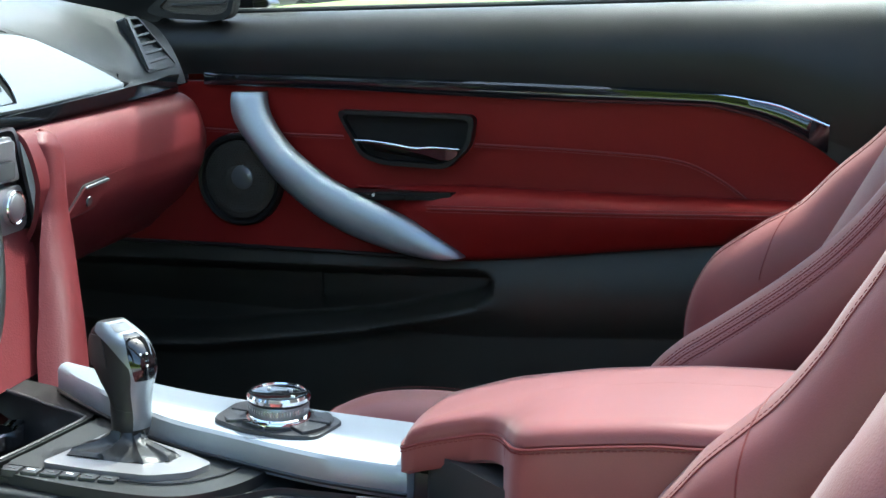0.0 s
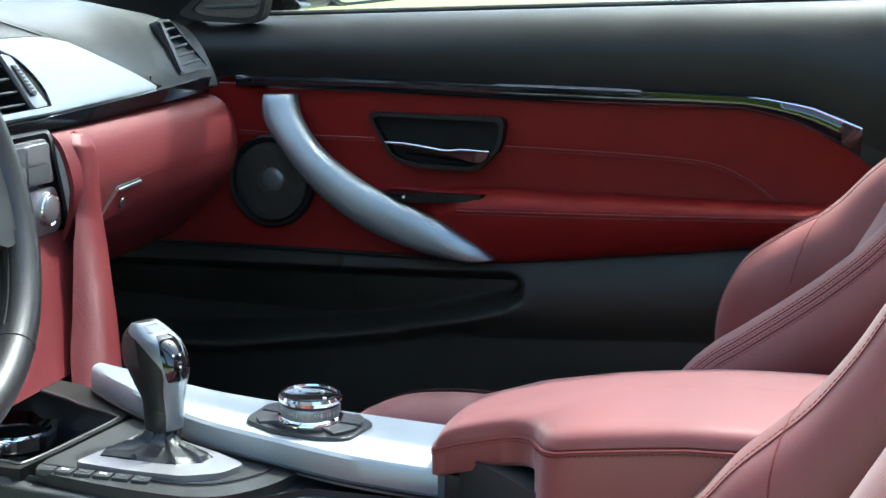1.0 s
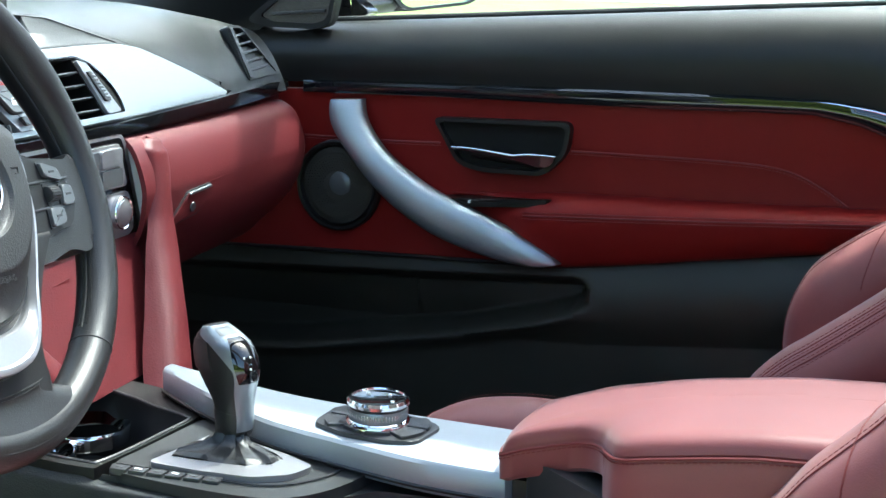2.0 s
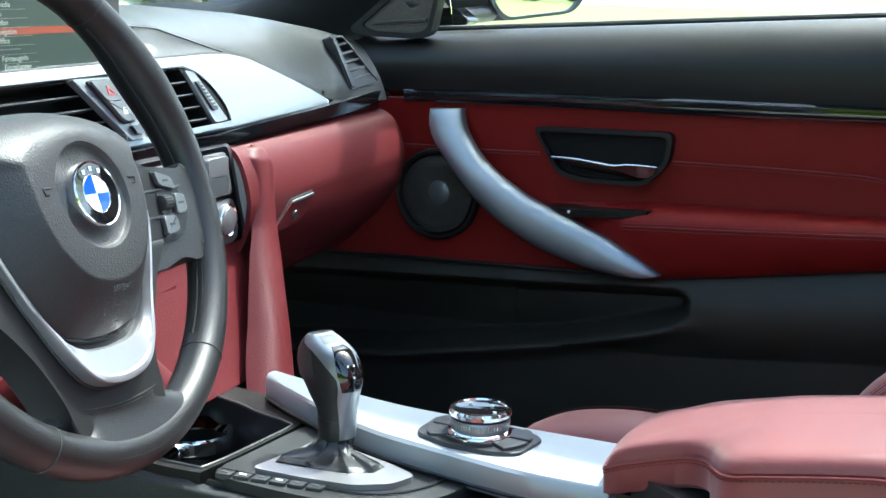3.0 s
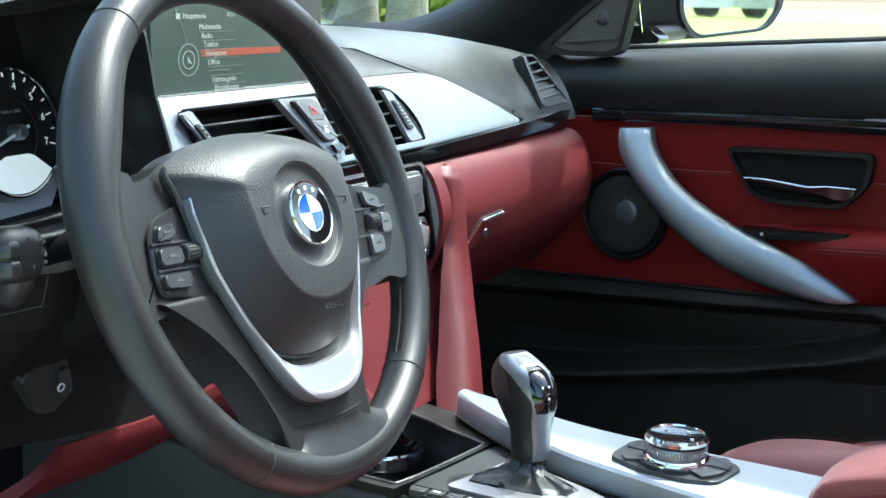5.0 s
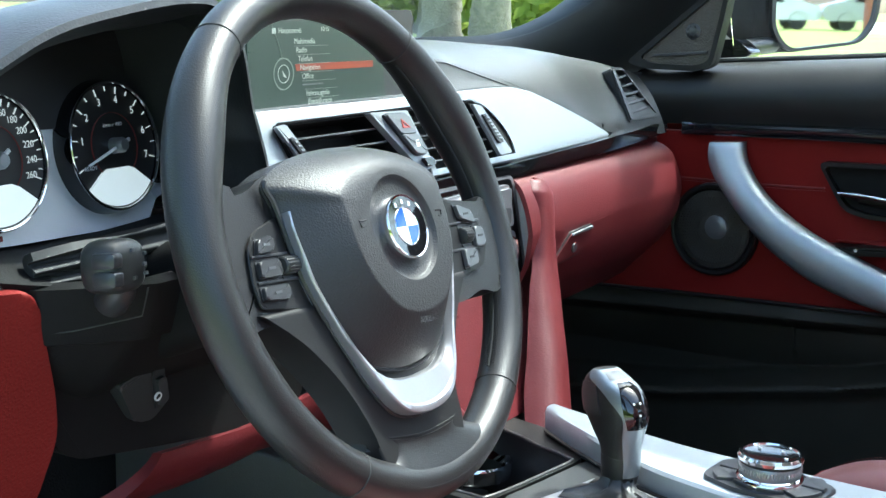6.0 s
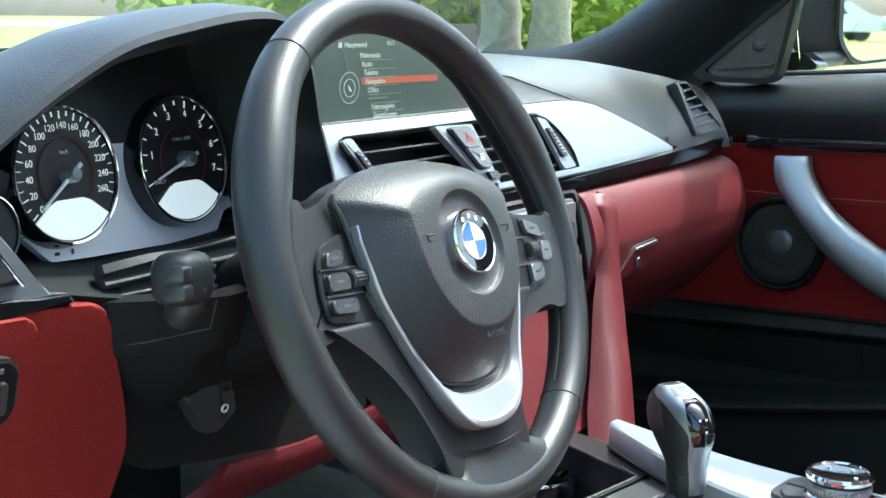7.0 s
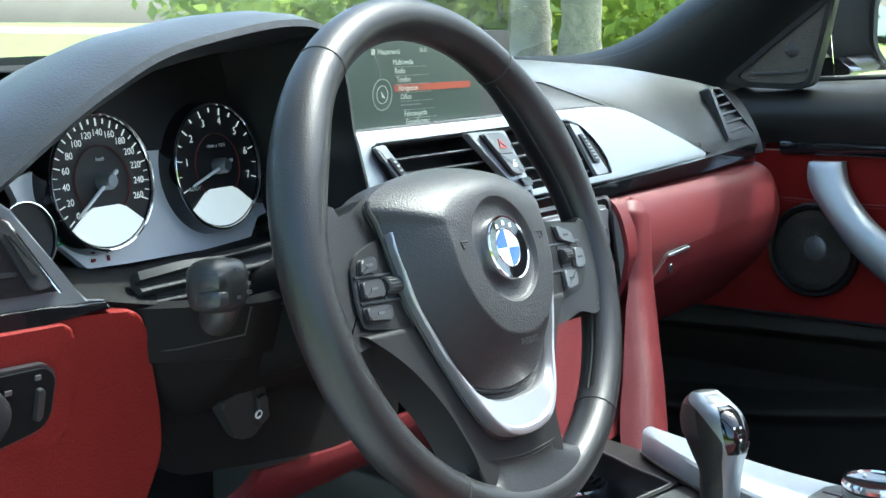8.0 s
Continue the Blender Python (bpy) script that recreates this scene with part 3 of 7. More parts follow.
part("hollow", sheet(hollow, 40, 10, 0.003), DASH_SKIN, dashboard)
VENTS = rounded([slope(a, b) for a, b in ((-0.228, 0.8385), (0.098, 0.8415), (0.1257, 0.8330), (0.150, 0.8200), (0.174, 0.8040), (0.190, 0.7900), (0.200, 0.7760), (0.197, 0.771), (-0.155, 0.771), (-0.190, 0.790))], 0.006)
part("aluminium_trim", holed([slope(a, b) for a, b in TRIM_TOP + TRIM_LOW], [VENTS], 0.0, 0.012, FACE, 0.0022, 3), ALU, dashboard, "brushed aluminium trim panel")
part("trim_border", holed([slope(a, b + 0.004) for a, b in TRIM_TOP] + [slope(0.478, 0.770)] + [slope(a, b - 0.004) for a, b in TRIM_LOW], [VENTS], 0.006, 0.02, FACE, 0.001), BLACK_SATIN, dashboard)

STRIP_UP = [(-0.20, 0.766), (0.17, 0.7645), (0.22, 0.766), (0.30, 0.7685), (0.40, 0.7715), (0.466, 0.774), (0.54, 0.777), (0.60, 0.780), (0.652, 0.783)]
STRIP_DN = [(0.658, 0.770), (0.60, 0.766), (0.50, 0.7615), (0.40, 0.7575), (0.30, 0.7545), (0.17, 0.752), (-0.19, 0.754)]
part("gloss_strip", plate(STRIP_UP + STRIP_DN, -0.006, 0.012, DASH, 0.004, 4), GLOSS, dashboard, "gloss black trim strip")
part("gloss_strip_lip", plate([(a, b - 0.001) for a, b in STRIP_DN[::-1]] + [(a, b - 0.0045) for a, b in STRIP_DN], -0.003, 0.012, DASH, 0.001), GLOSS, dashboard)


# the red lower panel with the glove box
def glove_pt(u, v):
    s = 0.20 + (0.515 - 0.12 * smooth01((v - 0.5) / 0.5)) * u
    prof = crom([(0.045, 0.757), (0.015, 0.7535), (0.000, 0.7485), (-0.014, 0.737), (-0.024, 0.715), (-0.030, 0.690), (-0.0295, 0.674), (-0.024, 0.645), (-0.004, 0.610), (0.024, 0.578), (0.052, 0.550), (0.14, 0.532)], 6)
    i = v * (len(prof) - 1)
    k = min(int(i), len(prof) - 2)
    c = prof[k].lerp(prof[k + 1], i - k)
    end = max(0.0, (s - 0.62) / 0.11)
    low = 0.012 * (u - 0.4) * max(0.0, v - 0.3)
    return dash(s, c.x + 0.040 * end ** 2.4, c.y + low - 0.026 * end ** 2.6 * (1 - v) ** 2)


part("lower_panel", sheet(glove_pt, 40, 40, 0.006), RED_DASH, dashboard, "red grained lower dashboard with glove box")
part("panel_fillet", plate([(0.19, 0.751), (0.40, 0.7575), (0.66, 0.7715), (0.66, 0.742), (0.19, 0.735)], 0.012, 0.05, DASH, 0.003), RED_DASH, dashboard)
# glove box joint beside the console pillar, and the joint above the latch
joint = [dash(a, f, b) for a, f, b in ((0.237, -0.0100, 0.7445), (0.255, -0.0140, 0.7370), (0.2596, -0.0220, 0.7195), (0.257, -0.0285, 0.6955), (0.250, -0.0298, 0.677), (0.2455, -0.0275, 0.660))]
part("joint_line", tube(crom(joint, 6), 0.0013, 6), RED_THREAD, dashboard)
part("joint_line", tube(crom([dash(0.352, -0.0295, 0.6780), dash(0.39, -0.0296, 0.680), dash(0.433, -0.0297, 0.6825)], 6), 0.0008, 6), RED_THREAD, dashboard)
latch = [(0.2985, 0.6725), (0.3530, 0.6755), (0.3580, 0.6680), (0.3260, 0.6440), (0.2530, 0.6370)]
LATCH = at(DASH, 0, -0.0334, 0.6725) @ Matrix.Rotation(radians(9), 4, "X") @ Matrix.Translation((0, 0, -0.6725))
lt = part("glove_box_latch", plate(rounded(latch, 0.004), 0.0006, 0.02, LATCH, 0.0012), RED_DASH, dashboard)
part("latch_gap", plate([(a + (0.0015 if a > 0.31 else -0.0025), b + (0.0018 if b > 0.65 else -0.0025)) for a, b in rounded(latch, 0.004)], 0.0018, 0.02, LATCH, 0), DIAL, lt)
part("latch_bar", plate(rounded([(0.2985, 0.6725), (0.3530, 0.6755), (0.3537, 0.6725), (0.2975, 0.6694)], 0.0015), -0.0012, 0.004, LATCH, 0.0008), SATIN, lt, "thin metal latch bar")
part("latch_lock", lathe([(0.0, 0.0016), (0.006, 0.0016), (0.0066, 0.0)], at(LATCH, 0.308, 0, 0.6535), 20), BLACK_SATIN, lt, "black round lock")


# the red pillars that run down from the dash into the console
def pillar_piece(flip):
    rows = [(0.236, 0.253, -0.01, 0.744), (0.222, 0.2628, -0.018, 0.74), (0.212, 0.2668, -0.026, 0.728), (0.2125, 0.2645, -0.03, 0.709), (0.209, 0.2535, -0.036, 0.682), (0.1994, 0.2491, -0.042, 0.6517),
            (0.1809, 0.242, -0.052, 0.6226), (0.1608, 0.22, -0.068, 0.59), (0.1342, 0.1935, -0.088, 0.5538), (0.1057, 0.1697, -0.105, 0.5185), (0.08, 0.1435, -0.122, 0.485), (0.064, 0.1285, -0.13, 0.46)]
    def pt(u, v):
        tab = lambda k: lerp1(v * 11, [(i, r[k]) for i, r in enumerate(rows)])
        a, b, f, z = tab(0), tab(1), tab(2), tab(3)
        if flip:
            a, b = 0.10 - a, 0.10 - b
        s = a + 0.006 + (b - a) * u
        side = (1 - u) ** 12 * (0.009 + 0.02 * smooth01((v - 0.45) / 0.4)) + u ** 12 * 0.012
        return dash(s, f + side + 0.005 * (2 * u - 1) ** 2, z - (b - a) * (u - 0.5) * 0.16)
    return pt


part("console_pillar", sheet(pillar_piece(False), 24, 54, 0.006), RED_DASH, dashboard, "slanted red grained console pillar")
part("console_pillar", sheet(lambda u, v: pillar_piece(True)(u, v * 0.76), 24, 54, 0.006), RED_DASH, dashboard, "slanted red grained console pillar")
part("stack_backing", sheet(lambda u, v: dash(-0.12 + 0.07 * v + (0.35 - 0.13 * v ** 1.3) * u, 0.03 - 0.10 * v ** 1.4, 0.775 - 0.27 * v), 10, 16, 0.01), RED_DASH, dashboard)

# climate and radio panel in the middle of the dash
CLIM = rounded([(-0.145, 0.754), (0.196, 0.7535), (0.2305, 0.645), (0.2275, 0.626), (0.207, 0.6165), (-0.135, 0.616), (-0.152, 0.640)], 0.012)
stack = part("climate_panel", plate(CLIM, -0.006, 0.03, DASH, 0.003, 3), SILVER, dashboard, "climate panel with silver frame")
part("panel_face", plate(rounded([(-0.138, 0.7500), (0.187, 0.7500), (0.2185, 0.646), (0.2150, 0.632), (0.200, 0.6245), (-0.128, 0.624), (-0.145, 0.642)], 0.009), -0.0085, 0.0, DASH, 0.001), GLOSS, stack, "gloss black panel face")
part("control_block", plate(rounded([(-0.10, 0.744), (0.176, 0.744), (0.190, 0.696), (-0.10, 0.696)], 0.004), -0.012, -0.006, DASH, 0.0015), SILVER, stack)
part("control_block", plate(rounded([(-0.10, 0.690), (0.192, 0.690), (0.203, 0.650), (0.196, 0.640), (-0.10, 0.638)], 0.006), -0.012, -0.006, DASH, 0.0015), SILVER, stack)
for i in range(6):
    for j in range(2):
        part("button", plate(box2(-0.096 + 0.0460 * i, -0.054 + 0.0460 * i, 0.699 + 0.022 * j, 0.718 + 0.022 * j, 0.003), -0.0155, -0.010, DASH, 0.0012), GREY_TRIM if (i + j) % 3 == 2 else SILVER, stack)
for c in (-0.06, 0.172):
    k = part("dial", lathe([(0.0, 0.009), (0.012, 0.009), (0.0145, 0.0080), (0.015, 0.006), (0.0185, 0.006), (0.019, 0.0)], at(DASH, c, -0.011, 0.668), 32), SILVER, stack, "round silver dial")
    part("dial_ring", lathe([(0.0162, 0.0065), (0.0178, 0.0075), (0.0186, 0.0063)], at(DASH, c, -0.011, 0.668), 32), CHROME, k)
for i in range(3):
    part("button", plate(box2(-0.02 + 0.05 * i, 0.024 + 0.05 * i, 0.652, 0.680, 0.003), -0.0145, -0.009, DASH, 0.0012), GREY_TRIM, stack)

# centre vents
vents = thing("centre_vents", tuple(dash(0, 0, 0.77)), "black centre air vents with grey end pieces and warning switch", "air vent")
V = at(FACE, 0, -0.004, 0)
BLADES = ([(-0.186, 0.0665), (-0.063, 0.0670), (-0.001, 0.004), (-0.146, 0.004)], [(0.003, 0.0670), (0.134, 0.0690), (0.162, 0.004), (0.025, 0.004)])
part("housing", holed(VENTS, [rounded(q, 0.002) for q in BLADES], 0.0, 0.034, V, 0.001), BLACK_AND_SHADE, vents)
part("chrome_edge", tube([V @ Vector((a, -0.001, b)) for a, b in VENTS], 0.0012, 6, closed=True), GLOSS, vents)


def quad_at(quad, u, v):
    """A point in a four-cornered outline (top left, top right, bottom right, bottom left)."""
    a, b, c, d = (Vector(q) for q in quad)
    p = a.lerp(b, u).lerp(d.lerp(c, u), v)
    return (p.x, p.y)


def inset(quad, u0, u1, v0, v1):
    return [quad_at(quad, u0, v0), quad_at(quad, u1, v0), quad_at(quad, u1, v1), quad_at(quad, u0, v1)]


for quad in BLADES:
    part("vent_opening", plate(quad, 0.030, 0.034, V, 0), BLACK_AND_SHADE, vents)
    for k in range(4):
        sl = inset(quad, 0.004, 0.996, 0.20 + 0.22 * k, 0.232 + 0.22 * k)
        part("slat", plate(sl, 0.0, 0.012, V, 0.0005), BLACK_SATIN, vents)
mid = [(-0.0625, 0.0680), (0.0025, 0.0665), (0.0250, 0.002), (-0.0005, 0.002)]
part("centre_plate", plate(rounded(mid, 0.002), -0.0075, 0.0, V, 0.0012), VENT_GREY, vents, "grey metallic centre plate")
SWITCHES = inset(mid, 0.24, 0.80, 0.06, 0.72)
part("switch_surround", plate(rounded(inset(mid, 0.21, 0.83, 0.04, 0.74), 0.006), -0.0102, -0.006, V, 0.0005), DIAL, vents)
hz = part("warning_switch", plate(rounded(inset(SWITCHES, 0, 1, 0, 0.49), 0.004), -0.0135, -0.008, V, 0.0015), GREY_TRIM, vents, "warning light switch with red triangle")
tri = [quad_at(SWITCHES, 0.5, 0.13), quad_at(SWITCHES, 0.74, 0.36), quad_at(SWITCHES, 0.26, 0.36)]
tc = quad_at(SWITCHES, 0.5, 0.29)
tri2 = [((a - tc[0]) * 0.5 + tc[0], (b - tc[1]) * 0.5 + tc[1]) for a, b in tri]
part("triangle", ringplate(tri, tri2, -0.0141, -0.013, V), RED_PRINT, hz)
lk = part("lock_switch", plate(rounded(inset(SWITCHES, 0, 1, 0.51, 1), 0.004), -0.0135, -0.008, V, 0.0015), GREY_TRIM, vents, "door lock switch with pale symbol")
lc = quad_at(SWITCHES, 0.5, 0.76)
part("lock_symbol", plate(box2(lc[0] - 0.003, lc[0] + 0.003, lc[1] - 0.003, lc[1] + 0.001), -0.0141, -0.013, V, 0), WHITE_GLOW, lk)
part("lock_symbol", tube([V @ Vector((lc[0] - 0.002, -0.0141, lc[1] + 0.001)), V @ Vector((lc[0] - 0.002, -0.0141, lc[1] + 0.0035)), V @ Vector((lc[0] + 0.002, -0.0141, lc[1] + 0.0035))], 0.0005, 5), WHITE_GLOW, lk)
part("sensor_switch", plate(rounded(inset(mid, 0.40, 0.90, 0.79, 0.93), 0.003), -0.0125, -0.008, V, 0.001), GLOSS, vents)
for quad in ([(-0.202, 0.0655), (-0.188, 0.0670), (-0.148, 0.005), (-0.164, 0.005)], [(0.1370, 0.0665), (0.1540, 0.0630), (0.1930, 0.0060), (0.1650, 0.0050)]):
    e = part("end_plate", plate(rounded(quad, 0.003), -0.0045, 0.0, V, 0.0015), VENT_GREY, vents, "grey metallic vent end piece")
    slot = inset(quad, 0.22, 0.72, 0.20, 0.78)
    part("thumb_wheel", plate(rounded(slot, 0.003), -0.0070, -0.003, V, 0.002), DIAL, e, "ribbed thumb wheel")
    for k in range(7):
        part("rib", plate(inset(slot, 0.25, 0.80, 0.10 + 0.12 * k, 0.15 + 0.12 * k), -0.0082, -0.0063, V, 0.0003), VENT_GREY, e)
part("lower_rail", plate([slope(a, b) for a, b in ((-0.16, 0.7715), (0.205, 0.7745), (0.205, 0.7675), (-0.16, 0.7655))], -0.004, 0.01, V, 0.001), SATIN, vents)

# side vent by the passenger's door
side = thing("side_vent", tuple(dash(0.6, 0.04, 0.77)), "black side air vent with slanted slats", "air vent")
P = [Vector(q) for q in (dash(0.550, 0.041, 0.859), dash(0.577, 0.028, 0.862), dash(0.630, -0.004, 0.792), dash(0.556, 0.010, 0.786))]
SV = at(frame_of(P[3], P[2] - P[3], P[0] - P[3]), 0, 0.0045, 0)
inv = SV.inverted()
Q = [inv @ p for p in P]
so = [(q.x, q.z) for q in Q]
cx, cz = sum(a for a, b in so) / 4, sum(b for a, b in so) / 4
si = [(cx + (a - cx) * 0.84, cz + (b - cz) * 0.90) for a, b in so]
part("vent_frame", ringplate(rounded(so, 0.006), rounded(si, 0.004), -0.004, 0.02, SV), BLACK_SOFT, side)
part("vent_back", plate(rounded(si, 0.004), 0.006, 0.02, SV, 0), DIAL, side)
for k in range(5):
    t0 = (k + 0.7) / 5.6
    l, r = Vector(si[3]).lerp(Vector(si[0]), t0), Vector(si[2]).lerp(Vector(si[1]), t0)
    part("slat", plate([(l.x, l.y + 0.0012), (r.x, r.y + 0.0050), (r.x, r.y + 0.0014), (l.x, l.y - 0.0018)], -0.003, 0.006, SV, 0.0007), BLACK_SATIN, side)
part("edge_bar", plate([(so[3][0] + 0.002, so[3][1] + 0.003), (so[3][0] + 0.010, so[3][1] + 0.003), (so[0][0] + 0.009, so[0][1] - 0.004), (so[0][0] + 0.002, so[0][1] - 0.004)], -0.0065, -0.003, SV, 0.0015), BLACK_SATIN, side)

# ---- display ----
screen = thing("dashboard_display", tuple(dash(-0.06, 0.07, 0.845)), "wide dark dashboard display showing a lit main menu", "display")
S = at(DASH, 0, 0.060, 0)
part("bezel", plate(box2(-0.204, 0.083, 0.832, 0.935, 0.006), -0.001, 0.02, S, 0.002, 3), BLACK_SATIN, screen)
part("screen", plate(rounded([(-0.1895, 0.9245), (0.018, 0.9245), (0.030, 0.8400), (-0.1875, 0.8400)], 0.002), -0.003, 0.0, S, 0.0005), SCREEN, screen, "dark lit screen")
part("menu_bar", plate([(-0.121, 0.8845), (0.006, 0.8845), (0.006, 0.8780), (-0.119, 0.8780)], -0.0034, -0.002, S, 0), SCREEN_BAR, screen, "red highlight bar")
MENU = [(-0.146, 0.9155, "Hauptmenü"), (-0.123, 0.9055, "Multimedia"), (-0.120, 0.8973, "Radio"), (-0.117, 0.8891, "Telefon"), (-0.114, 0.8809, "Navigation"), (-0.111, 0.8727, "Office"), (-0.105, 0.8563, "Fahrzeuginfo"), (-0.102, 0.8485, "Einstellungen")]
for a, b, w in MENU:
    writing("menu_text", w, 0.0072, at(S, a, -0.0037, b), SCREEN_TEXT, screen)
writing("menu_text", "10:15", 0.006, at(S, -0.082, -0.0037, 0.9165), SCREEN_TEXT, screen)
part("menu_text_bar", plate(box2(-0.1100, -0.078, 0.8642, 0.8655), -0.0036, -0.002, S, 0), GREY_TRIM, screen)
for i in range(8):
    b = 0.9014 - 0.0082 * i
    part("menu_line", plate([(-0.122 + 0.003 * i, b), (-0.070 + 0.003 * i, b), (-0.070 + 0.003 * i, b - 0.0004), (-0.122 + 0.003 * i, b - 0.0004)], -0.0034, -0.002, S, 0), SCREEN_LINE, screen)
part("menu_symbol", plate(box2(-0.1545, -0.1495, 0.9130, 0.9180), -0.0036, -0.002, S, 0), SCREEN_TEXT, screen)
part("menu_arc", tube(crom([S @ Vector((a, -0.0033, b)) for a, b in ((-0.156, 0.922), (-0.146, 0.905), (-0.141, 0.892))], 6), 0.0005, 5), SCREEN_LINE, screen)
part("menu_ring", ringplate(oval(-0.138, 0.876, 0.0150), oval(-0.138, 0.876, 0.0138), -0.0034, -0.002, S), SCREEN_LINE, screen)
part("menu_ring", ringplate(oval(-0.138, 0.876, 0.0085), oval(-0.138, 0.876, 0.0080), -0.0034, -0.002, S), SCREEN_TEXT, screen)
part("menu_pointer", plate([(-0.140, 0.879), (-0.134, 0.8725), (-0.1385, 0.8735)], -0.0036, -0.002, S, 0), SCREEN_TEXT, screen)

# ---- instrument hood and dials ----
hood = thing("instrument_hood", tuple(dash(-0.42, 0.1, 0.76)), "black grained hood over the instrument dials", "instrument hood")
ARCH = crom([(-0.672, 0.770), (-0.666, 0.802), (-0.644, 0.836), (-0.607, 0.862), (-0.577, 0.8810), (-0.5455, 0.8985), (-0.4975, 0.9195), (-0.4347, 0.9325), (-0.385, 0.9390), (-0.350, 0.9375), (-0.330, 0.925), (-0.320, 0.905), (-0.314, 0.880), (-0.310, 0.860), (-0.302, 0.838), (-0.294, 0.815), (-0.290, 0.790), (-0.290, 0.770)], 6)
rings = []
for i, c in enumerate(ARCH):
    a, b = ARCH[max(i - 1, 0)], ARCH[min(i + 1, len(ARCH) - 1)]
    n = Vector((-(b - a).y, (b - a).x)).normalized()
    top = max(0.0, n.y)
    prof = [(0.075, -0.024), (0.02, -0.020), (-0.022, -0.013), (-0.041, -0.007), (-0.050, 0.0), (-0.048, 0.005), (-0.032, 0.009), (0.0, 0.011), (0.04, 0.008), (0.09, -0.006), (0.15, -0.032), (0.20, -0.07), (0.15, -0.09)]
    right = max(0.0, n.x)
    prof = [(f, q * (1 - 1.7 * right) if q < 0 and k < 4 else q) for k, (f, q) in enumerate(prof)]
    rings.append([dash(c.x + n.x * q, f, c.y + n.y * q - (0.02 * max(0, f - 0.1) / 0.2) * top) for f, q in prof])
part("hood_shell", loft(rings), DASH_SKIN, hood)
part("hood_floor", sheet(lambda u, v: dash(-0.572 + 0.312 * u, -0.030 - 0.015 * min(1, 3 * u) + 0.11 * v, 0.757 + 0.017 * max(0, 1 - 3 * u) + 0.004 * v + 0.006 * (2 * u - 1) ** 2 - 0.012 * (1 - min(1, v / 0.3)) ** 2), 16, 14, 0.016), BLACK_AND_SHADE, hood)
part("hood_back", plate([(-0.60, 0.75), (-0.25, 0.75), (-0.262, 0.90), (-0.33, 0.925), (-0.45, 0.92), (-0.56, 0.885), (-0.60, 0.84)], 0.078, 0.10, DASH, 0), DIAL, hood)
part("hood_liner", sheet(lambda u, v: dash(-0.62 + 0.04 * u, -0.03 + 0.11 * u, 0.77 + 0.09 * v), 6, 6, 0.004), BLACK_SOFT, hood)

cluster = thing("instrument_cluster", tuple(DIALS @ Vector((0, 0.02, -0.06))), "silver and black instrument cluster with two large round dials", "instruments")
C = DIALS
low = rounded([(-0.128, -0.018), (-0.103, -0.040), (-0.080, -0.0605), (-0.041, -0.0625), (0.101, -0.0665), (0.114, -0.050), (0.150, -0.004), (0.10, 0.020), (0.0, 0.026), (-0.08, 0.020), (-0.14, 0.010)], 0.004)
part("dial_plate", plate(low, 0.011, 0.018, C, 0.001), PANEL_GREY, cluster, "silver lower dial plate")
part("upper_plate", plate(rounded([(-0.155, 0.024), (0.155, 0.014), (0.15, 0.06), (0.09, 0.095), (-0.05, 0.090), (-0.14, 0.050)], 0.01), 0.009, 0.016, C, 0), DIAL, cluster)


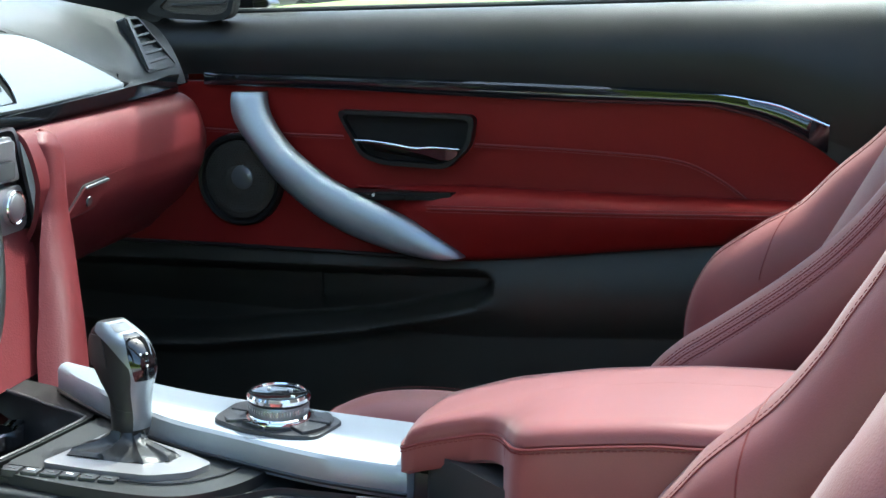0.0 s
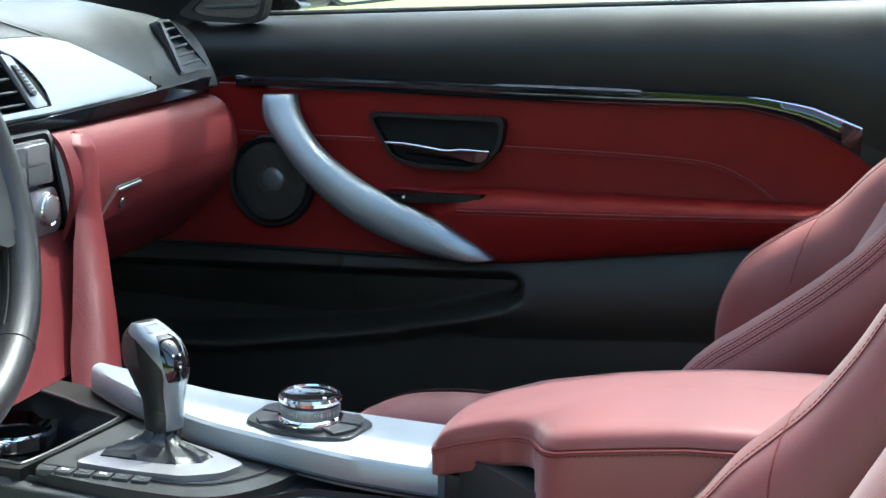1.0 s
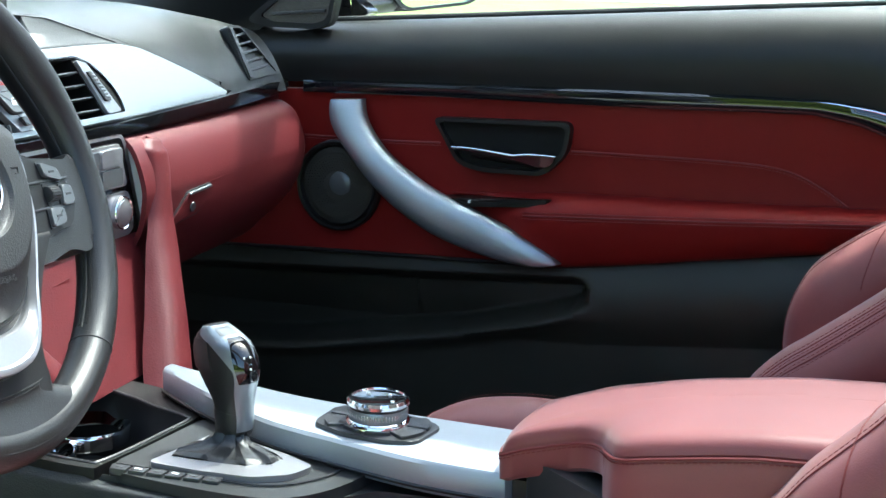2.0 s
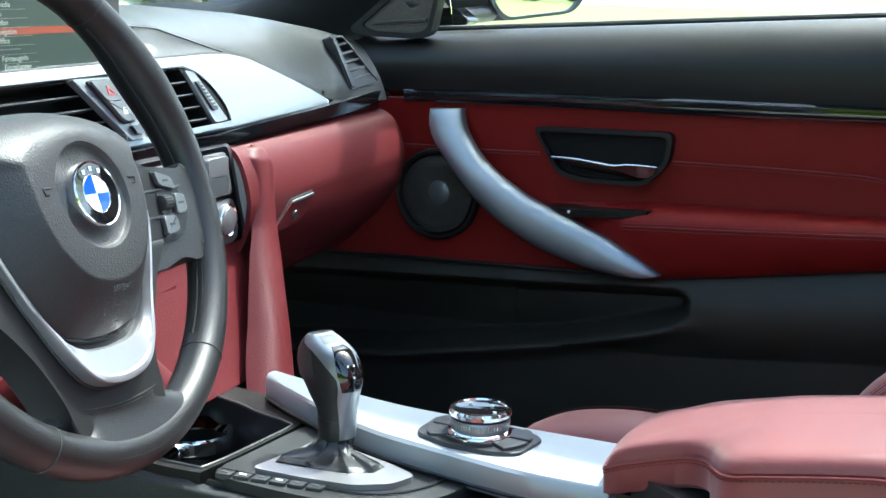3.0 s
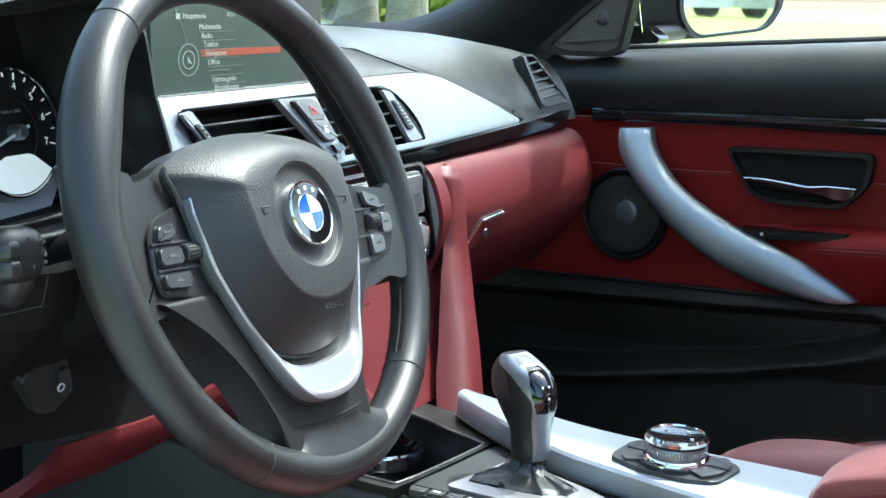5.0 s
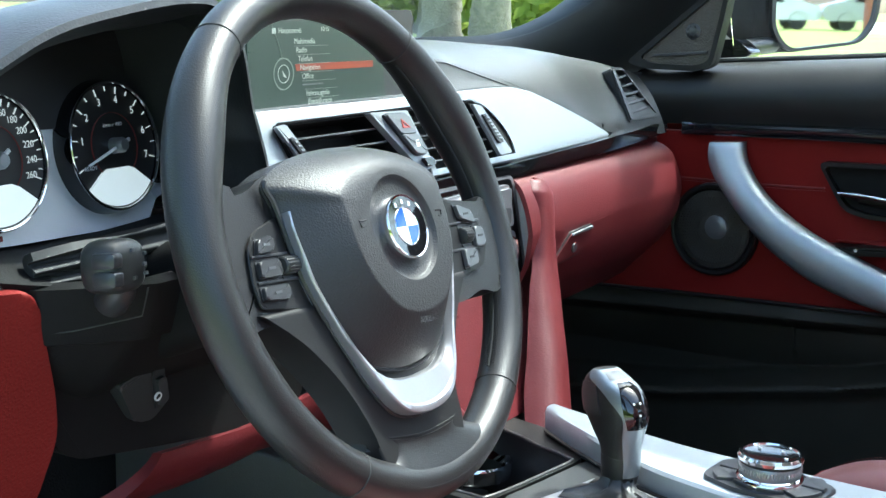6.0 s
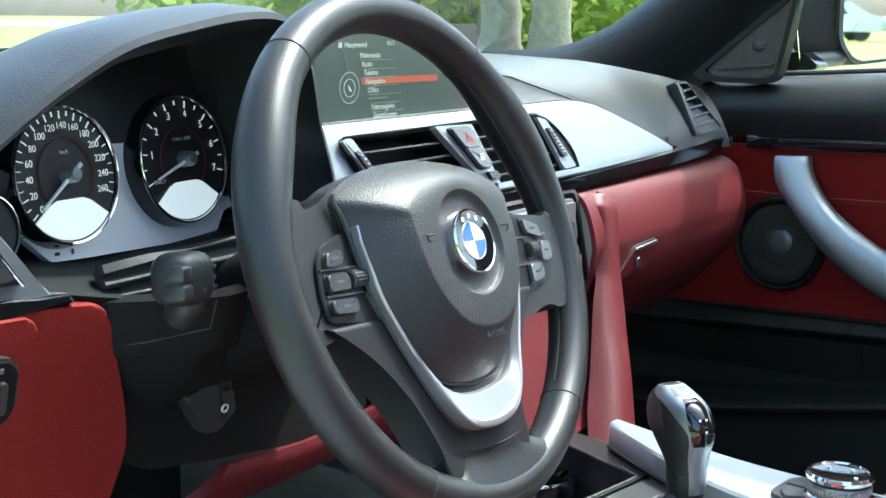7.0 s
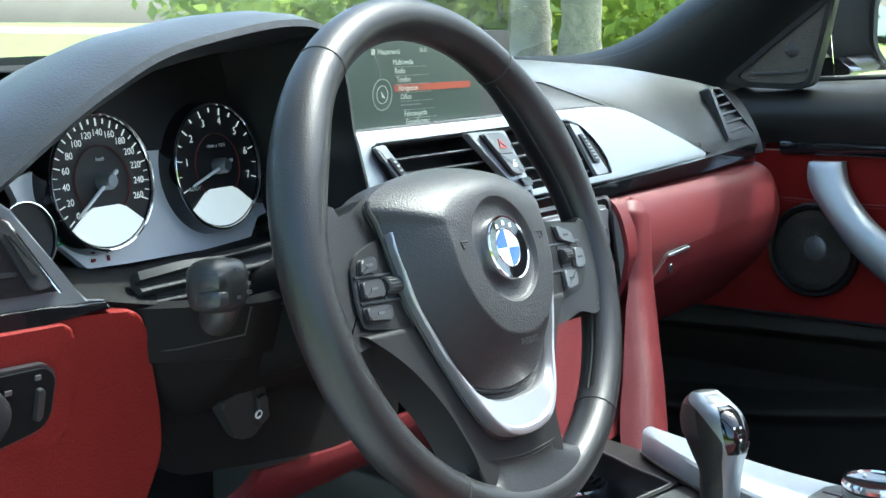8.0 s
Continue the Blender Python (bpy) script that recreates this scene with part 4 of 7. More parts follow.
def dial(cx, cz, r, lo, hi, ticks, marks, size, inner, unit):
    d = part("dial", lathe([(0.0, 0.0), (r, 0.0), (r, -0.006)], at(C, cx, -0.001, cz), 56), DIAL, cluster, "round black dial with white figures")
    m = at(C, cx, 0, cz)
    part("bezel", lathe([(r - 0.0010, 0.0030), (r - 0.0004, 0.0044), (r + 0.0006, 0.0048), (r + 0.0013, 0.0040), (r + 0.0014, 0.0026)], m, 72), CHROME, d, "thin chrome dial ring")
    part("well", lathe([(r - 0.0012, 0.0), (r - 0.0010, 0.0031), (r + 0.0015, 0.0028), (r + 0.0030, -0.006), (r + 0.0042, -0.0125)], m, 64), GLOSS, d, "gloss black dial wall")
    bm = bmesh.new()
    for i in range(ticks + 1):
        t = radians(lo + (hi - lo) * i / ticks)
        long = 0.0055 if i % 2 == 0 else 0.0035
        w = 0.00028
        a = Vector((math.sin(t), math.cos(t)))
        b = Vector((a.y, -a.x))
        e = [a * (r - 0.003) + b * w, a * (r - 0.003) - b * w, a * (r - 0.003 - long) - b * w, a * (r - 0.003 - long) + b * w]
        plate([(q.x, q.y) for q in e], -0.0026, -0.0015, m, 0, bm=bm)
    part("tick_marks", bm, WHITE_GLOW, d)
    for i, w in enumerate(marks):
        t = radians(lo + (hi - lo) * i / (len(marks) - 1))
        q = r - 0.0135
        writing("figure", w, size, at(m, q * math.sin(t), -0.0026, q * math.cos(t)), WHITE_GLOW, d, "CENTER")
    part("red_ring", ringplate(oval(0, 0, inner), oval(0, 0, inner - 0.0003), -0.0027, -0.0015, m), RED_THREAD, d)
    writing("unit", unit, 0.0042, at(m, 0, -0.0026, inner * 0.62), WHITE, d, "CENTER")
    arc = [((r - 0.002) * math.sin(radians(t)), (r - 0.002) * math.cos(radians(t))) for t in range(132, 229, 8)]
    part("segment_display", plate(arc + [(-0.019, -0.020), (-0.012, -0.0175), (0.012, -0.0175), (0.019, -0.020)], -0.0030, -0.001, m, 0), LCD, d, "segment display window, sky reflection put into its pale glow")
    t = radians(lo + 3)
    a = Vector((math.sin(t), math.cos(t)))
    b = Vector((a.y, -a.x))
    nd = [a * (r - 0.010) + b * 0.0007, a * (r - 0.010) - b * 0.0007, -a * 0.012 - b * 0.0014, -a * 0.012 + b * 0.0014]
    pin = part("needle", plate([(q.x, q.y) for q in nd], -0.009, -0.007, m, 0.0003), WHITE, d, "slim white needle")
    part("needle_hub", lathe([(0.0, 0.0135), (0.0045, 0.013), (0.0062, 0.010), (0.0065, 0.0)], m, 28), SATIN, pin)
    return d


dial(-0.0660, 0.0005, 0.0490, -128, 112, 26, [str(20 * i) for i in range(14)], 0.0070, 0.0265, "km/h")
dial(0.0600, 0.0005, 0.0500, -112, 106, 14, ["", "1", "2", "3", "4", "5", "6", "7"], 0.0084, 0.0265, "1/min x 1000")
writing("ready_text", "READY", 0.0045, at(C, 0.0600 - 0.031, -0.0028, -0.0150), WHITE, cluster, "CENTER")
for cx in (-0.141, 0.132):
    part("small_dial_ring", lathe([(0.0236, 0.002), (0.0240, 0.0036), (0.0248, 0.0036), (0.0252, -0.010)], at(C, cx, 0, -0.030), 48), CHROME, cluster)
    part("small_dial", lathe([(0.0, 0.001), (0.0238, 0.001), (0.0238, -0.004)], at(C, cx, 0, -0.030), 40), DIAL, cluster)
part("warning_lamp", plate(box2(-0.076, -0.072, -0.0565, -0.0540), 0.010, 0.013, C, 0), RED_PRINT, cluster)
part("warning_lamp", plate(box2(-0.0600, -0.0580, -0.0575, -0.0535), 0.010, 0.013, C, 0), RED_PRINT, cluster)
part("warning_lamp", plate(box2(-0.107, -0.101, -0.0400, -0.0385), 0.010, 0.013, C, 0), GREEN_PRINT, cluster)

# ---- driver's side of the dash ----
L = at(DASH, 0, -0.030, 0)
dside = thing("driver_dash_panel", tuple(dash(-0.58, 0.0, 0.55)), "red driver's knee panel with black light switch", "dashboard panel")
KNEE = L @ Matrix.Translation((0, -0.010, 0.748)) @ Matrix.Rotation(radians(12.6), 4, "X") @ Matrix.Translation((0, 0, -0.748))  # leans in below
knee = [(-0.86, 0.775), (-0.58, 0.759), (-0.519, 0.752), (-0.507, 0.715), (-0.492, 0.672), (-0.484, 0.635), (-0.498, 0.585), (-0.52, 0.56), (-0.86, 0.56)]
part("knee_panel", plate(rounded(knee, 0.014, 6), 0.0, 0.09, KNEE, 0.0028, 4), RED_KNEE, dside, "red grained knee panel")
part("raised_panel", plate(rounded([(-0.86, 0.768), (-0.579, 0.757), (-0.577, 0.6725), (-0.86, 0.688)], 0.014, 8), -0.006, 0.01, KNEE, 0.0028, 4), RED_KNEE, dside)
ls = part("light_switch", plate(rounded([(-0.72, 0.742), (-0.603, 0.7365), (-0.594, 0.728), (-0.595, 0.696), (-0.604, 0.690), (-0.72, 0.668)], 0.006), -0.010, 0.0, KNEE, 0.002), BLACK_SATIN, dside, "light switch panel with dark grey edge")
part("switch_face", plate(rounded([(-0.72, 0.738), (-0.6045, 0.7345), (-0.5965, 0.7265), (-0.5975, 0.6975), (-0.6055, 0.692), (-0.72, 0.671)], 0.005), -0.012, -0.006, KNEE, 0.001), BLACK_AND_SHADE, ls)
part("thumb_wheel", plate(rounded([(-0.611, 0.722), (-0.606, 0.722), (-0.606, 0.701), (-0.611, 0.700)], 0.002), -0.016, -0.010, KNEE, 0.0015), BLACK_PLASTIC, ls)
part("rotary_knob", lathe([(0.0, 0.010), (0.016, 0.010), (0.019, 0.008), (0.0205, 0.0)], at(KNEE, -0.652, -0.012, 0.712), 36), BLACK_SATIN, ls, "round rotary light knob")
part("symbol", plate(box2(-0.6125, -0.6085, 0.7280, 0.7310), -0.0134, -0.012, KNEE, 0), GREY_TRIM, ls)
part("symbol", plate(box2(-0.634, -0.629, 0.7225, 0.7255), -0.0134, -0.012, KNEE, 0), GREY_TRIM, ls)
part("aluminium_end_trim", plate([(-0.86, 0.868), (-0.640, 0.846), (-0.6173, 0.831), (-0.583, 0.785), (-0.562, 0.7655), (-0.571, 0.763), (-0.86, 0.775)], -0.010, 0.02, L, 0.002), ALU, dside, "brushed aluminium end trim")
part("side_vent", plate([(-0.86, 0.856), (-0.645, 0.837), (-0.624, 0.8245), (-0.594, 0.784), (-0.588, 0.7765), (-0.612, 0.778), (-0.86, 0.788)], -0.0135, 0.0, L, 0.002), DIAL, dside)
part("vent_end_plate", plate(rounded([(-0.638, 0.829), (-0.626, 0.824), (-0.594, 0.781), (-0.608, 0.780)], 0.003), -0.0155, -0.006, L, 0.0015), BLACK_SATIN, dside, "dark vent end piece")
part("thumb_wheel", plate(rounded([(-0.628, 0.8185), (-0.621, 0.816), (-0.603, 0.791), (-0.610, 0.790)], 0.002), -0.0185, -0.012, L, 0.0015), BLACK_PLASTIC, dside)
edge_l = [L @ Vector((a, -0.0145, b)) for a, b in ((-0.70, 0.842), (-0.645, 0.837), (-0.624, 0.8245), (-0.594, 0.784), (-0.588, 0.7765))]
part("vent_edge", tube(edge_l, 0.0011, 6), CHROME, dside, "thin chrome vent edge")
for k in range(3):
    part("slat", plate([(-0.86, 0.835 - 0.013 * k), (-0.640 + 0.010 * k, 0.818 - 0.012 * k), (-0.640 + 0.010 * k, 0.815 - 0.012 * k), (-0.86, 0.832 - 0.013 * k)], -0.0155, -0.008, L, 0.0006), BLACK_SATIN, dside)
part("gloss_strip", plate([(-0.86, 0.782), (-0.60, 0.768), (-0.552, 0.765), (-0.546, 0.758), (-0.60, 0.757), (-0.86, 0.768)], -0.014, 0.0, L, 0.003, 3), GLOSS, dside, "gloss black strip")
part("lower_cover", sheet(lambda u, v: dash(-0.435 + 0.495 * u + 0.05 * (1 - v) * (1 - u) ** 3, -0.030 + 0.035 * v + 0.012 * (2 * v - 1) ** 2, 0.596 - 0.008 * min(1, u / 0.3) + 0.030 * max(0, (u - 0.3) / 0.7) - (0.046 + 0.029 * max(0, min(1, (u - 0.4) / 0.3))) * v), 12, 10, 0.01), RED_DASH, dside, "red lower cover under the steering column")


# ---- steering wheel ----
wheel = thing("steering_wheel", tuple(WHEEL @ Vector((0, 0.0, -0.18))), "black leather three-spoke steering wheel with silver V trim", "steering wheel")
R, TUBE = 0.1675, 0.0148
RIM = WHEEL @ Matrix.Translation((-0.0027, 0, -0.0011)) @ Matrix.Rotation(0.0121, 4, "X") @ Matrix.Rotation(0.0265, 4, "Z")
HUB = WHEEL @ Matrix.Translation((-0.014, 0, -0.004)) @ Matrix.Rotation(radians(3.0), 4, "Y")


def rim_at(t, q, grow=1.0):
    """A point on the rim: t round the wheel from the top towards the passenger, q round the section."""
    d = math.degrees(t) % 360
    d = min(d, 360 - d)
    thumb = math.exp(-((d - 62) / 16) ** 2)
    r = TUBE * grow * (1 + 0.20 * thumb)
    a = R + r * math.cos(q) * 0.98 - 0.0032 * thumb
    return RIM @ Vector((a * math.sin(t), -r * 1.06 * math.sin(q), a * math.cos(t)))


rim_rings = [[rim_at(2 * math.pi * i / 144, 2 * math.pi * j / 22) for j in range(22)] for i in range(144)]
rim_rings.append(rim_rings[0])
rim = part("rim", loft(rim_rings, cap=False), WHEEL_LEATHER, wheel, "black leather rim with sewn seams")
for d in (-36, 38, 142, -146):
    t = radians(d)
    part("seam", tube([rim_at(t, 2 * math.pi * j / 24, 1.004) for j in range(24)], 0.0006, 6, closed=True), RUBBER, rim)
lace = bmesh.new()
for i in range(68):
    t = radians(96 + i * 0.62)
    for k in (-1, 1):
        p0, p1 = rim_at(t + radians(0.2 * k), radians(176 + k * 3), 1.012), rim_at(t + radians(0.5), radians(176 + k * 15), 1.012)
        tube([p0, p0.lerp(p1, 0.5) + (p0 - WHEEL.translation).normalized() * -0.0003, p1], 0.0004, 5, bm=lace)
part("lacing", lace, RUBBER, rim, "cross-stitched lacing inside the rim")
part("lacing_seam", tube([rim_at(radians(d), radians(177), 1.006) for d in range(40, 142, 3)], 0.0009, 5), RUBBER, rim)

PAD = [(0, 0.0645), (0.030, 0.0630), (0.064, 0.0570), (0.090, 0.0440), (0.0870, 0.0300), (0.0835, 0.010), (0.0795, -0.016), (0.0680, -0.045), (0.050, -0.0700), (0.036, -0.0805), (0.018, -0.0855), (0, -0.0870)]
PAD = PAD + [(-a, b) for a, b in PAD[-2:0:-1]]
pad_line = [(p.x, p.y) for p in crom([(a, b, 0) for a, b in PAD], 8, True)]
DISH = 0.0355


def pad_height(w, a, b):
    """Height of the pad: w runs from 0 at the badge's dish to 1 at the rim; the top is domed, the flanks fall off at a soft ridge."""
    flank = 0.0380 - 0.0008 * (w / 0.40) ** 2 if w < 0.40 else 0.0372 - 0.0262 * ((w - 0.40) / 0.60) ** 1.05
    dome = 0.0380 - 0.0340 * w ** 2.3
    t = smooth01(b / 0.050 - 0.05)
    return flank * (1 - t) + dome * t


rings = [[HUB @ Vector((a, 0.02, b)) for a, b in pad_line]]
for w in (1.0, 0.985, 0.95, 0.90, 0.82, 0.74, 0.66, 0.58, 0.50, 0.45, 0.415, 0.395, 0.37, 0.33, 0.27, 0.19, 0.11, 0.05, 0.0):
    ring = []
    for a, b in pad_line:
        d = math.hypot(a, b)
        r = DISH + (d - DISH) * w
        ring.append(HUB @ Vector((a / d * r, -pad_height(w, a / d * r, b / d * r), b / d * r)))
    rings.append(ring)
for r, h in ((DISH - 0.0006, 0.0374), (DISH - 0.0014, 0.0356), (DISH - 0.0026, 0.0347), (0.026, 0.0342), (0.015, 0.0344), (0.002, 0.0344)):
    rings.append([HUB @ Vector((a / math.hypot(a, b) * r, -h, b / math.hypot(a, b) * r)) for a, b in pad_line])
part("airbag_pad", loft(rings), PAD_GRAIN, wheel, "black grained airbag pad")
start = min(range(len(pad_line)), key=lambda k: (pad_line[k][0] - 0.09) ** 2 + (pad_line[k][1] - 0.042) ** 2)
stop = min(range(len(pad_line)), key=lambda k: (pad_line[k][0] + 0.092) ** 2 + (pad_line[k][1] - 0.046) ** 2)
groove = [HUB @ Vector((a * 1.016, -0.0095, b * 1.016)) for a, b in pad_line[start:stop + 1]]
part("pad_gap", tube(groove, 0.0018, 6), DIAL, wheel)
# emblem: rings and quarters only
E_AT = at(HUB, 0, -0.0360, 0) @ Matrix.Scale(0.90, 4)
part("emblem_rim", lathe([(0.0, 0.001), (0.0222, 0.001), (0.0225, 0.0050), (0.0236, 0.0054), (0.0243, 0.0038), (0.0245, -0.002)], E_AT, 56), CHROME, wheel, "round chrome-rimmed badge")
part("emblem_ring", lathe([(0.0135, 0.0040), (0.0222, 0.0048), (0.0225, 0.001)], E_AT, 56), GLOSS, wheel)
part("emblem_inner_ring", lathe([(0.0132, 0.0036), (0.0140, 0.0046), (0.0148, 0.0038)], E_AT, 48), CHROME, wheel)
for k in range(4):
    arc = [(0, 0)] + [(0.0134 * math.cos(radians(90 * k + 9 * i)), 0.0134 * math.sin(radians(90 * k + 9 * i))) for i in range(11)]
    part("emblem_quarter", plate(arc, -0.0042, -0.001, E_AT, 0), BLUE if k % 2 else BADGE_WHITE, wheel)
writing("pad_marking", "AIRBAG", 0.0062, at(HUB, 0.000, -0.0370, -0.0615), DIAL, wheel, "CENTER")
for k in range(3):
    a = radians(118 - 28 * k)
    part("emblem_mark", plate(box2(0.0182 * math.cos(a) - 0.0013, 0.0182 * math.cos(a) + 0.0013, 0.0182 * math.sin(a) - 0.0016, 0.0182 * math.sin(a) + 0.0016), -0.0050, -0.003, E_AT, 0), BADGE_WHITE, wheel)
for sgn in (-1, 1):
    bm = tube([HUB @ Vector((sgn * q, -0.0378, b)) for q, b in ((0.040, 0.008), (0.047, 0.008), (0.046, 0.004), (0.043, 0.004))], 0.0007, 5)
    part("pad_marking", bm, DIAL, wheel)

# spokes: leather-covered arms, each with a satin switch plate
SPOKES = {
    -1: dict(arm=[(-0.060, 0.050), (-0.086, 0.0500), (-0.104, 0.0400), (-0.122, 0.0380), (-0.134, 0.050), (-0.146, 0.052), (-0.146, 0.02), (-0.145, -0.02), (-0.140, -0.046), (-0.124, -0.042), (-0.10, -0.040), (-0.06, -0.044)],
             face=[(-0.0790, 0.0240), (-0.0970, 0.0190), (-0.1100, 0.0145), (-0.1185, 0.0050), (-0.1215, -0.0150), (-0.1200, -0.0300), (-0.0720, -0.0370)], h=0.0070,
             keys=[[(-0.0985, 0.0115), (-0.1120, 0.0100), (-0.1155, 0.0012), (-0.0990, 0.0028)], [(-0.0975, -0.0030), (-0.1160, -0.0030), (-0.1170, -0.0130), (-0.0970, -0.0132)], [(-0.0945, -0.0190), (-0.1178, -0.0185), (-0.1180, -0.0262), (-0.0960, -0.0280)]],
             roller=(-0.0955, -0.0800, -0.0075), bars=[(-0.0800, -0.1190, 0.0000), (-0.0780, -0.1190, -0.0160)]),
    1: dict(arm=[(0.070, 0.030), (0.100, 0.024), (0.124, 0.016), (0.146, 0.012), (0.164, 0.022), (0.170, 0.010), (0.168, -0.02), (0.160, -0.050), (0.146, -0.056), (0.128, -0.050), (0.10, -0.056), (0.07, -0.056)],
            face=[(0.0840, 0.0240), (0.1080, 0.0175), (0.1300, 0.0110), (0.1440, -0.0010), (0.1445, -0.0190), (0.1340, -0.0330), (0.0840, -0.0420)], h=0.0070,
            keys=[[(0.1120, 0.0145), (0.1310, 0.0085), (0.1330, -0.0010), (0.1140, 0.0040)], [(0.1300, -0.0035), (0.1410, -0.0050), (0.1405, -0.0175), (0.1260, -0.0190)], [(0.1080, -0.0190), (0.1240, -0.0200), (0.1230, -0.0310), (0.1060, -0.0330)]],
            roller=(0.1110, 0.1240, -0.0090), bars=[(0.090, 0.143, 0.0010), (0.088, 0.141, -0.0185)]),
}
for sgn, sp in SPOKES.items():
    arm = sp["arm"] if sgn > 0 else sp["arm"][::-1]
    spoke = part("spoke", plate(rounded(arm, 0.008), -0.004, 0.022, HUB, 0.006, 4), WHEEL_LEATHER, wheel)
    h = sp["h"]
    part("switch_plate", plate(rounded(sp["face"], 0.004), -h, 0.0, HUB, 0.0018, 3), SPOKE_BLACK, spoke, "satin black switch plate")
    rim_line = [HUB @ Vector((a, -h + 0.001, b)) for a, b in rounded(sp["face"], 0.004)]
    part("plate_edge", tube(rim_line, 0.0008, 6, closed=True), DIAL, spoke)
    for q in sp["keys"]:
        mx, mz = sum(a for a, b in q) / 4, sum(b for a, b in q) / 4
        part("switch_frame", plate(rounded([(mx + (a - mx) * 1.10, mz + (b - mz) * 1.18) for a, b in q], 0.0025), -h - 0.0008, -h + 0.002, HUB, 0.0004), DIAL, spoke)
        part("switch", plate(rounded(q, 0.0022), -h - 0.0038, -h, HUB, 0.0016, 3), BLACK_SATIN if sgn < 0 else GREY_TRIM, spoke, "rocker switch on the spoke")
        part("switch_symbol", plate(box2(mx - 0.0032, mx + 0.0032, mz - 0.0008, mz + 0.0008), -h - 0.0041, -h - 0.0030, HUB, 0), GREY_TRIM if sgn < 0 else DIAL, spoke)
    a0, a1, b0 = sp["roller"]
    part("roller_bed", plate(rounded([(a0, b0 + 0.0085), (a1, b0 + 0.0085), (a1, b0 - 0.0085), (a0, b0 - 0.0085)], 0.002), -h - 0.0006, -h + 0.002, HUB, 0.0004), DIAL, spoke)
    roller = tube([HUB @ Vector((a0 + (a1 - a0) * k, -h - 0.0008, b0)) for k in (0.04, 0.10, 0.90, 0.96)], lambda w: 0.0058 if 0.1 < w < 0.9 else 0.0046, 20)
    for k in range(7):
        t = radians(30 + 20 * k)
        tube([HUB @ Vector((a0 + (a1 - a0) * e, -h - 0.0008 - 0.0058 * math.sin(t), b0 + 0.0058 * math.cos(t))) for e in (0.14, 0.86)], 0.0005, 5, bm=roller)
    part("roller", roller, BLACK_PLASTIC, spoke, "ribbed roller switch")
    for a0, a1, b0 in sp["bars"]:
        part("divider", plate([(a0, b0 - 0.0013), (a1, b0 - 0.0005), (a1, b0 + 0.0011), (a0, b0 + 0.0003)], -h - 0.0014, -h + 0.001, HUB, 0.0004), BLACK_SATIN, spoke)
low_l = [(-0.124, -0.034), (-0.104, -0.048), (-0.086, -0.064), (-0.066, -0.090), (-0.053, -0.117), (-0.0495, -0.131)]
low_r = [(0.0495, -0.129), (0.051, -0.112), (0.062, -0.088), (0.080, -0.060), (0.104, -0.034)]
low_sp = crom([(a, b, 0) for a, b in low_l], 5) + [Vector((-0.0485, -0.148, 0)), Vector((0.0485, -0.148, 0))] + crom([(a, b, 0) for a, b in low_r], 5)
lower = part("lower_spoke", plate([(p.x, p.y) for p in low_sp], -0.0085, 0.020, HUB, 0.004, 4), SPOKE_BLACK, wheel)
part("spoke_joint", tube(crom([HUB @ Vector((a, -0.0082, b)) for a, b in ((-0.043, -0.1255), (-0.03, -0.1290), (0, -0.1325), (0.03, -0.1310), (0.043, -0.1285))], 6), lambda w: 0.0002 + 0.0008 * math.sin(math.pi * w), 6), DIAL, lower)


def foot(u, v):
    """Leather that flares from the spoke's end into the rim."""
    a = 2 * u - 1
    sink = 0.011 * abs(a) ** 7
    top = HUB @ Vector((0.051 * a, -0.0096 * min(1, v / 0.05) + sink, -0.1335 + 0.0070 * a * a - 0.0015 * a))
    end = rim_at(math.pi - 0.42 * a, radians(140 - 66 * v), 1.003 - 0.12 * abs(a) ** 7)
    k = v ** 1.15
    return top.lerp(end, k) - HUB.to_3x3() @ Vector((0.012 * a ** 3 * math.sin(math.pi * min(1, k)), -0.0015 * math.sin(math.pi * min(1, k)), 0))


part("spoke_foot", sheet(foot, 40, 20, 0.006), WHEEL_LEATHER, lower, "leather foot where spoke and rim meet")
OUT = [(-0.0850, 0.0235), (-0.0852, 0.0130), (-0.0830, -0.0015), (-0.0800, -0.0220), (-0.0680, -0.0500), (-0.0560, -0.0735), (-0.0465, -0.0910), (-0.0360, -0.1060), (-0.0265, -0.1140), (-0.0150, -0.1180), (0, -0.1195)]
INN = [(-0.0832, 0.0235), (-0.0822, 0.0090), (-0.0785, -0.0085), (-0.0720, -0.0290), (-0.0615, -0.0540), (-0.0500, -0.0735), (-0.0430, -0.0820), (-0.0340, -0.0885), (-0.0250, -0.0920), (-0.0130, -0.0935), (0, -0.0942)]
OUT = OUT + [(-a, b) for a, b in OUT[-2::-1]]
INN = INN + [(-a, b) for a, b in INN[-2::-1]]
o, n_ = crom([(a, b, 0) for a, b in OUT], 5), crom([(a, b, 0) for a, b in INN], 5)
rings = []
for p, q in zip(o, n_):
    w = (p - q).length
    k = min(1.0, 0.0030 / w)
    front = 0.0170 + 0.0035 * smooth01((-p.y - 0.06) / 0.05)
    sec = [(0.0, 0.004), (0.0, front - 0.0022), (0.15 * k, front - 0.0006), (0.5 * k, front), (min(0.6, 1.6 * k), front - 0.0004), (min(0.7, 2.1 * k), front - 0.0020), (0.94, front - 0.0045), (1.0, front - 0.0065), (1.0, 0.004)]
    rings.append([HUB @ Vector((p.lerp(q, c).x, -hh, p.lerp(q, c).y)) for c, hh in sec])
part("v_trim", loft(rings), SILVER, wheel, "pearl silver V-shaped trim")
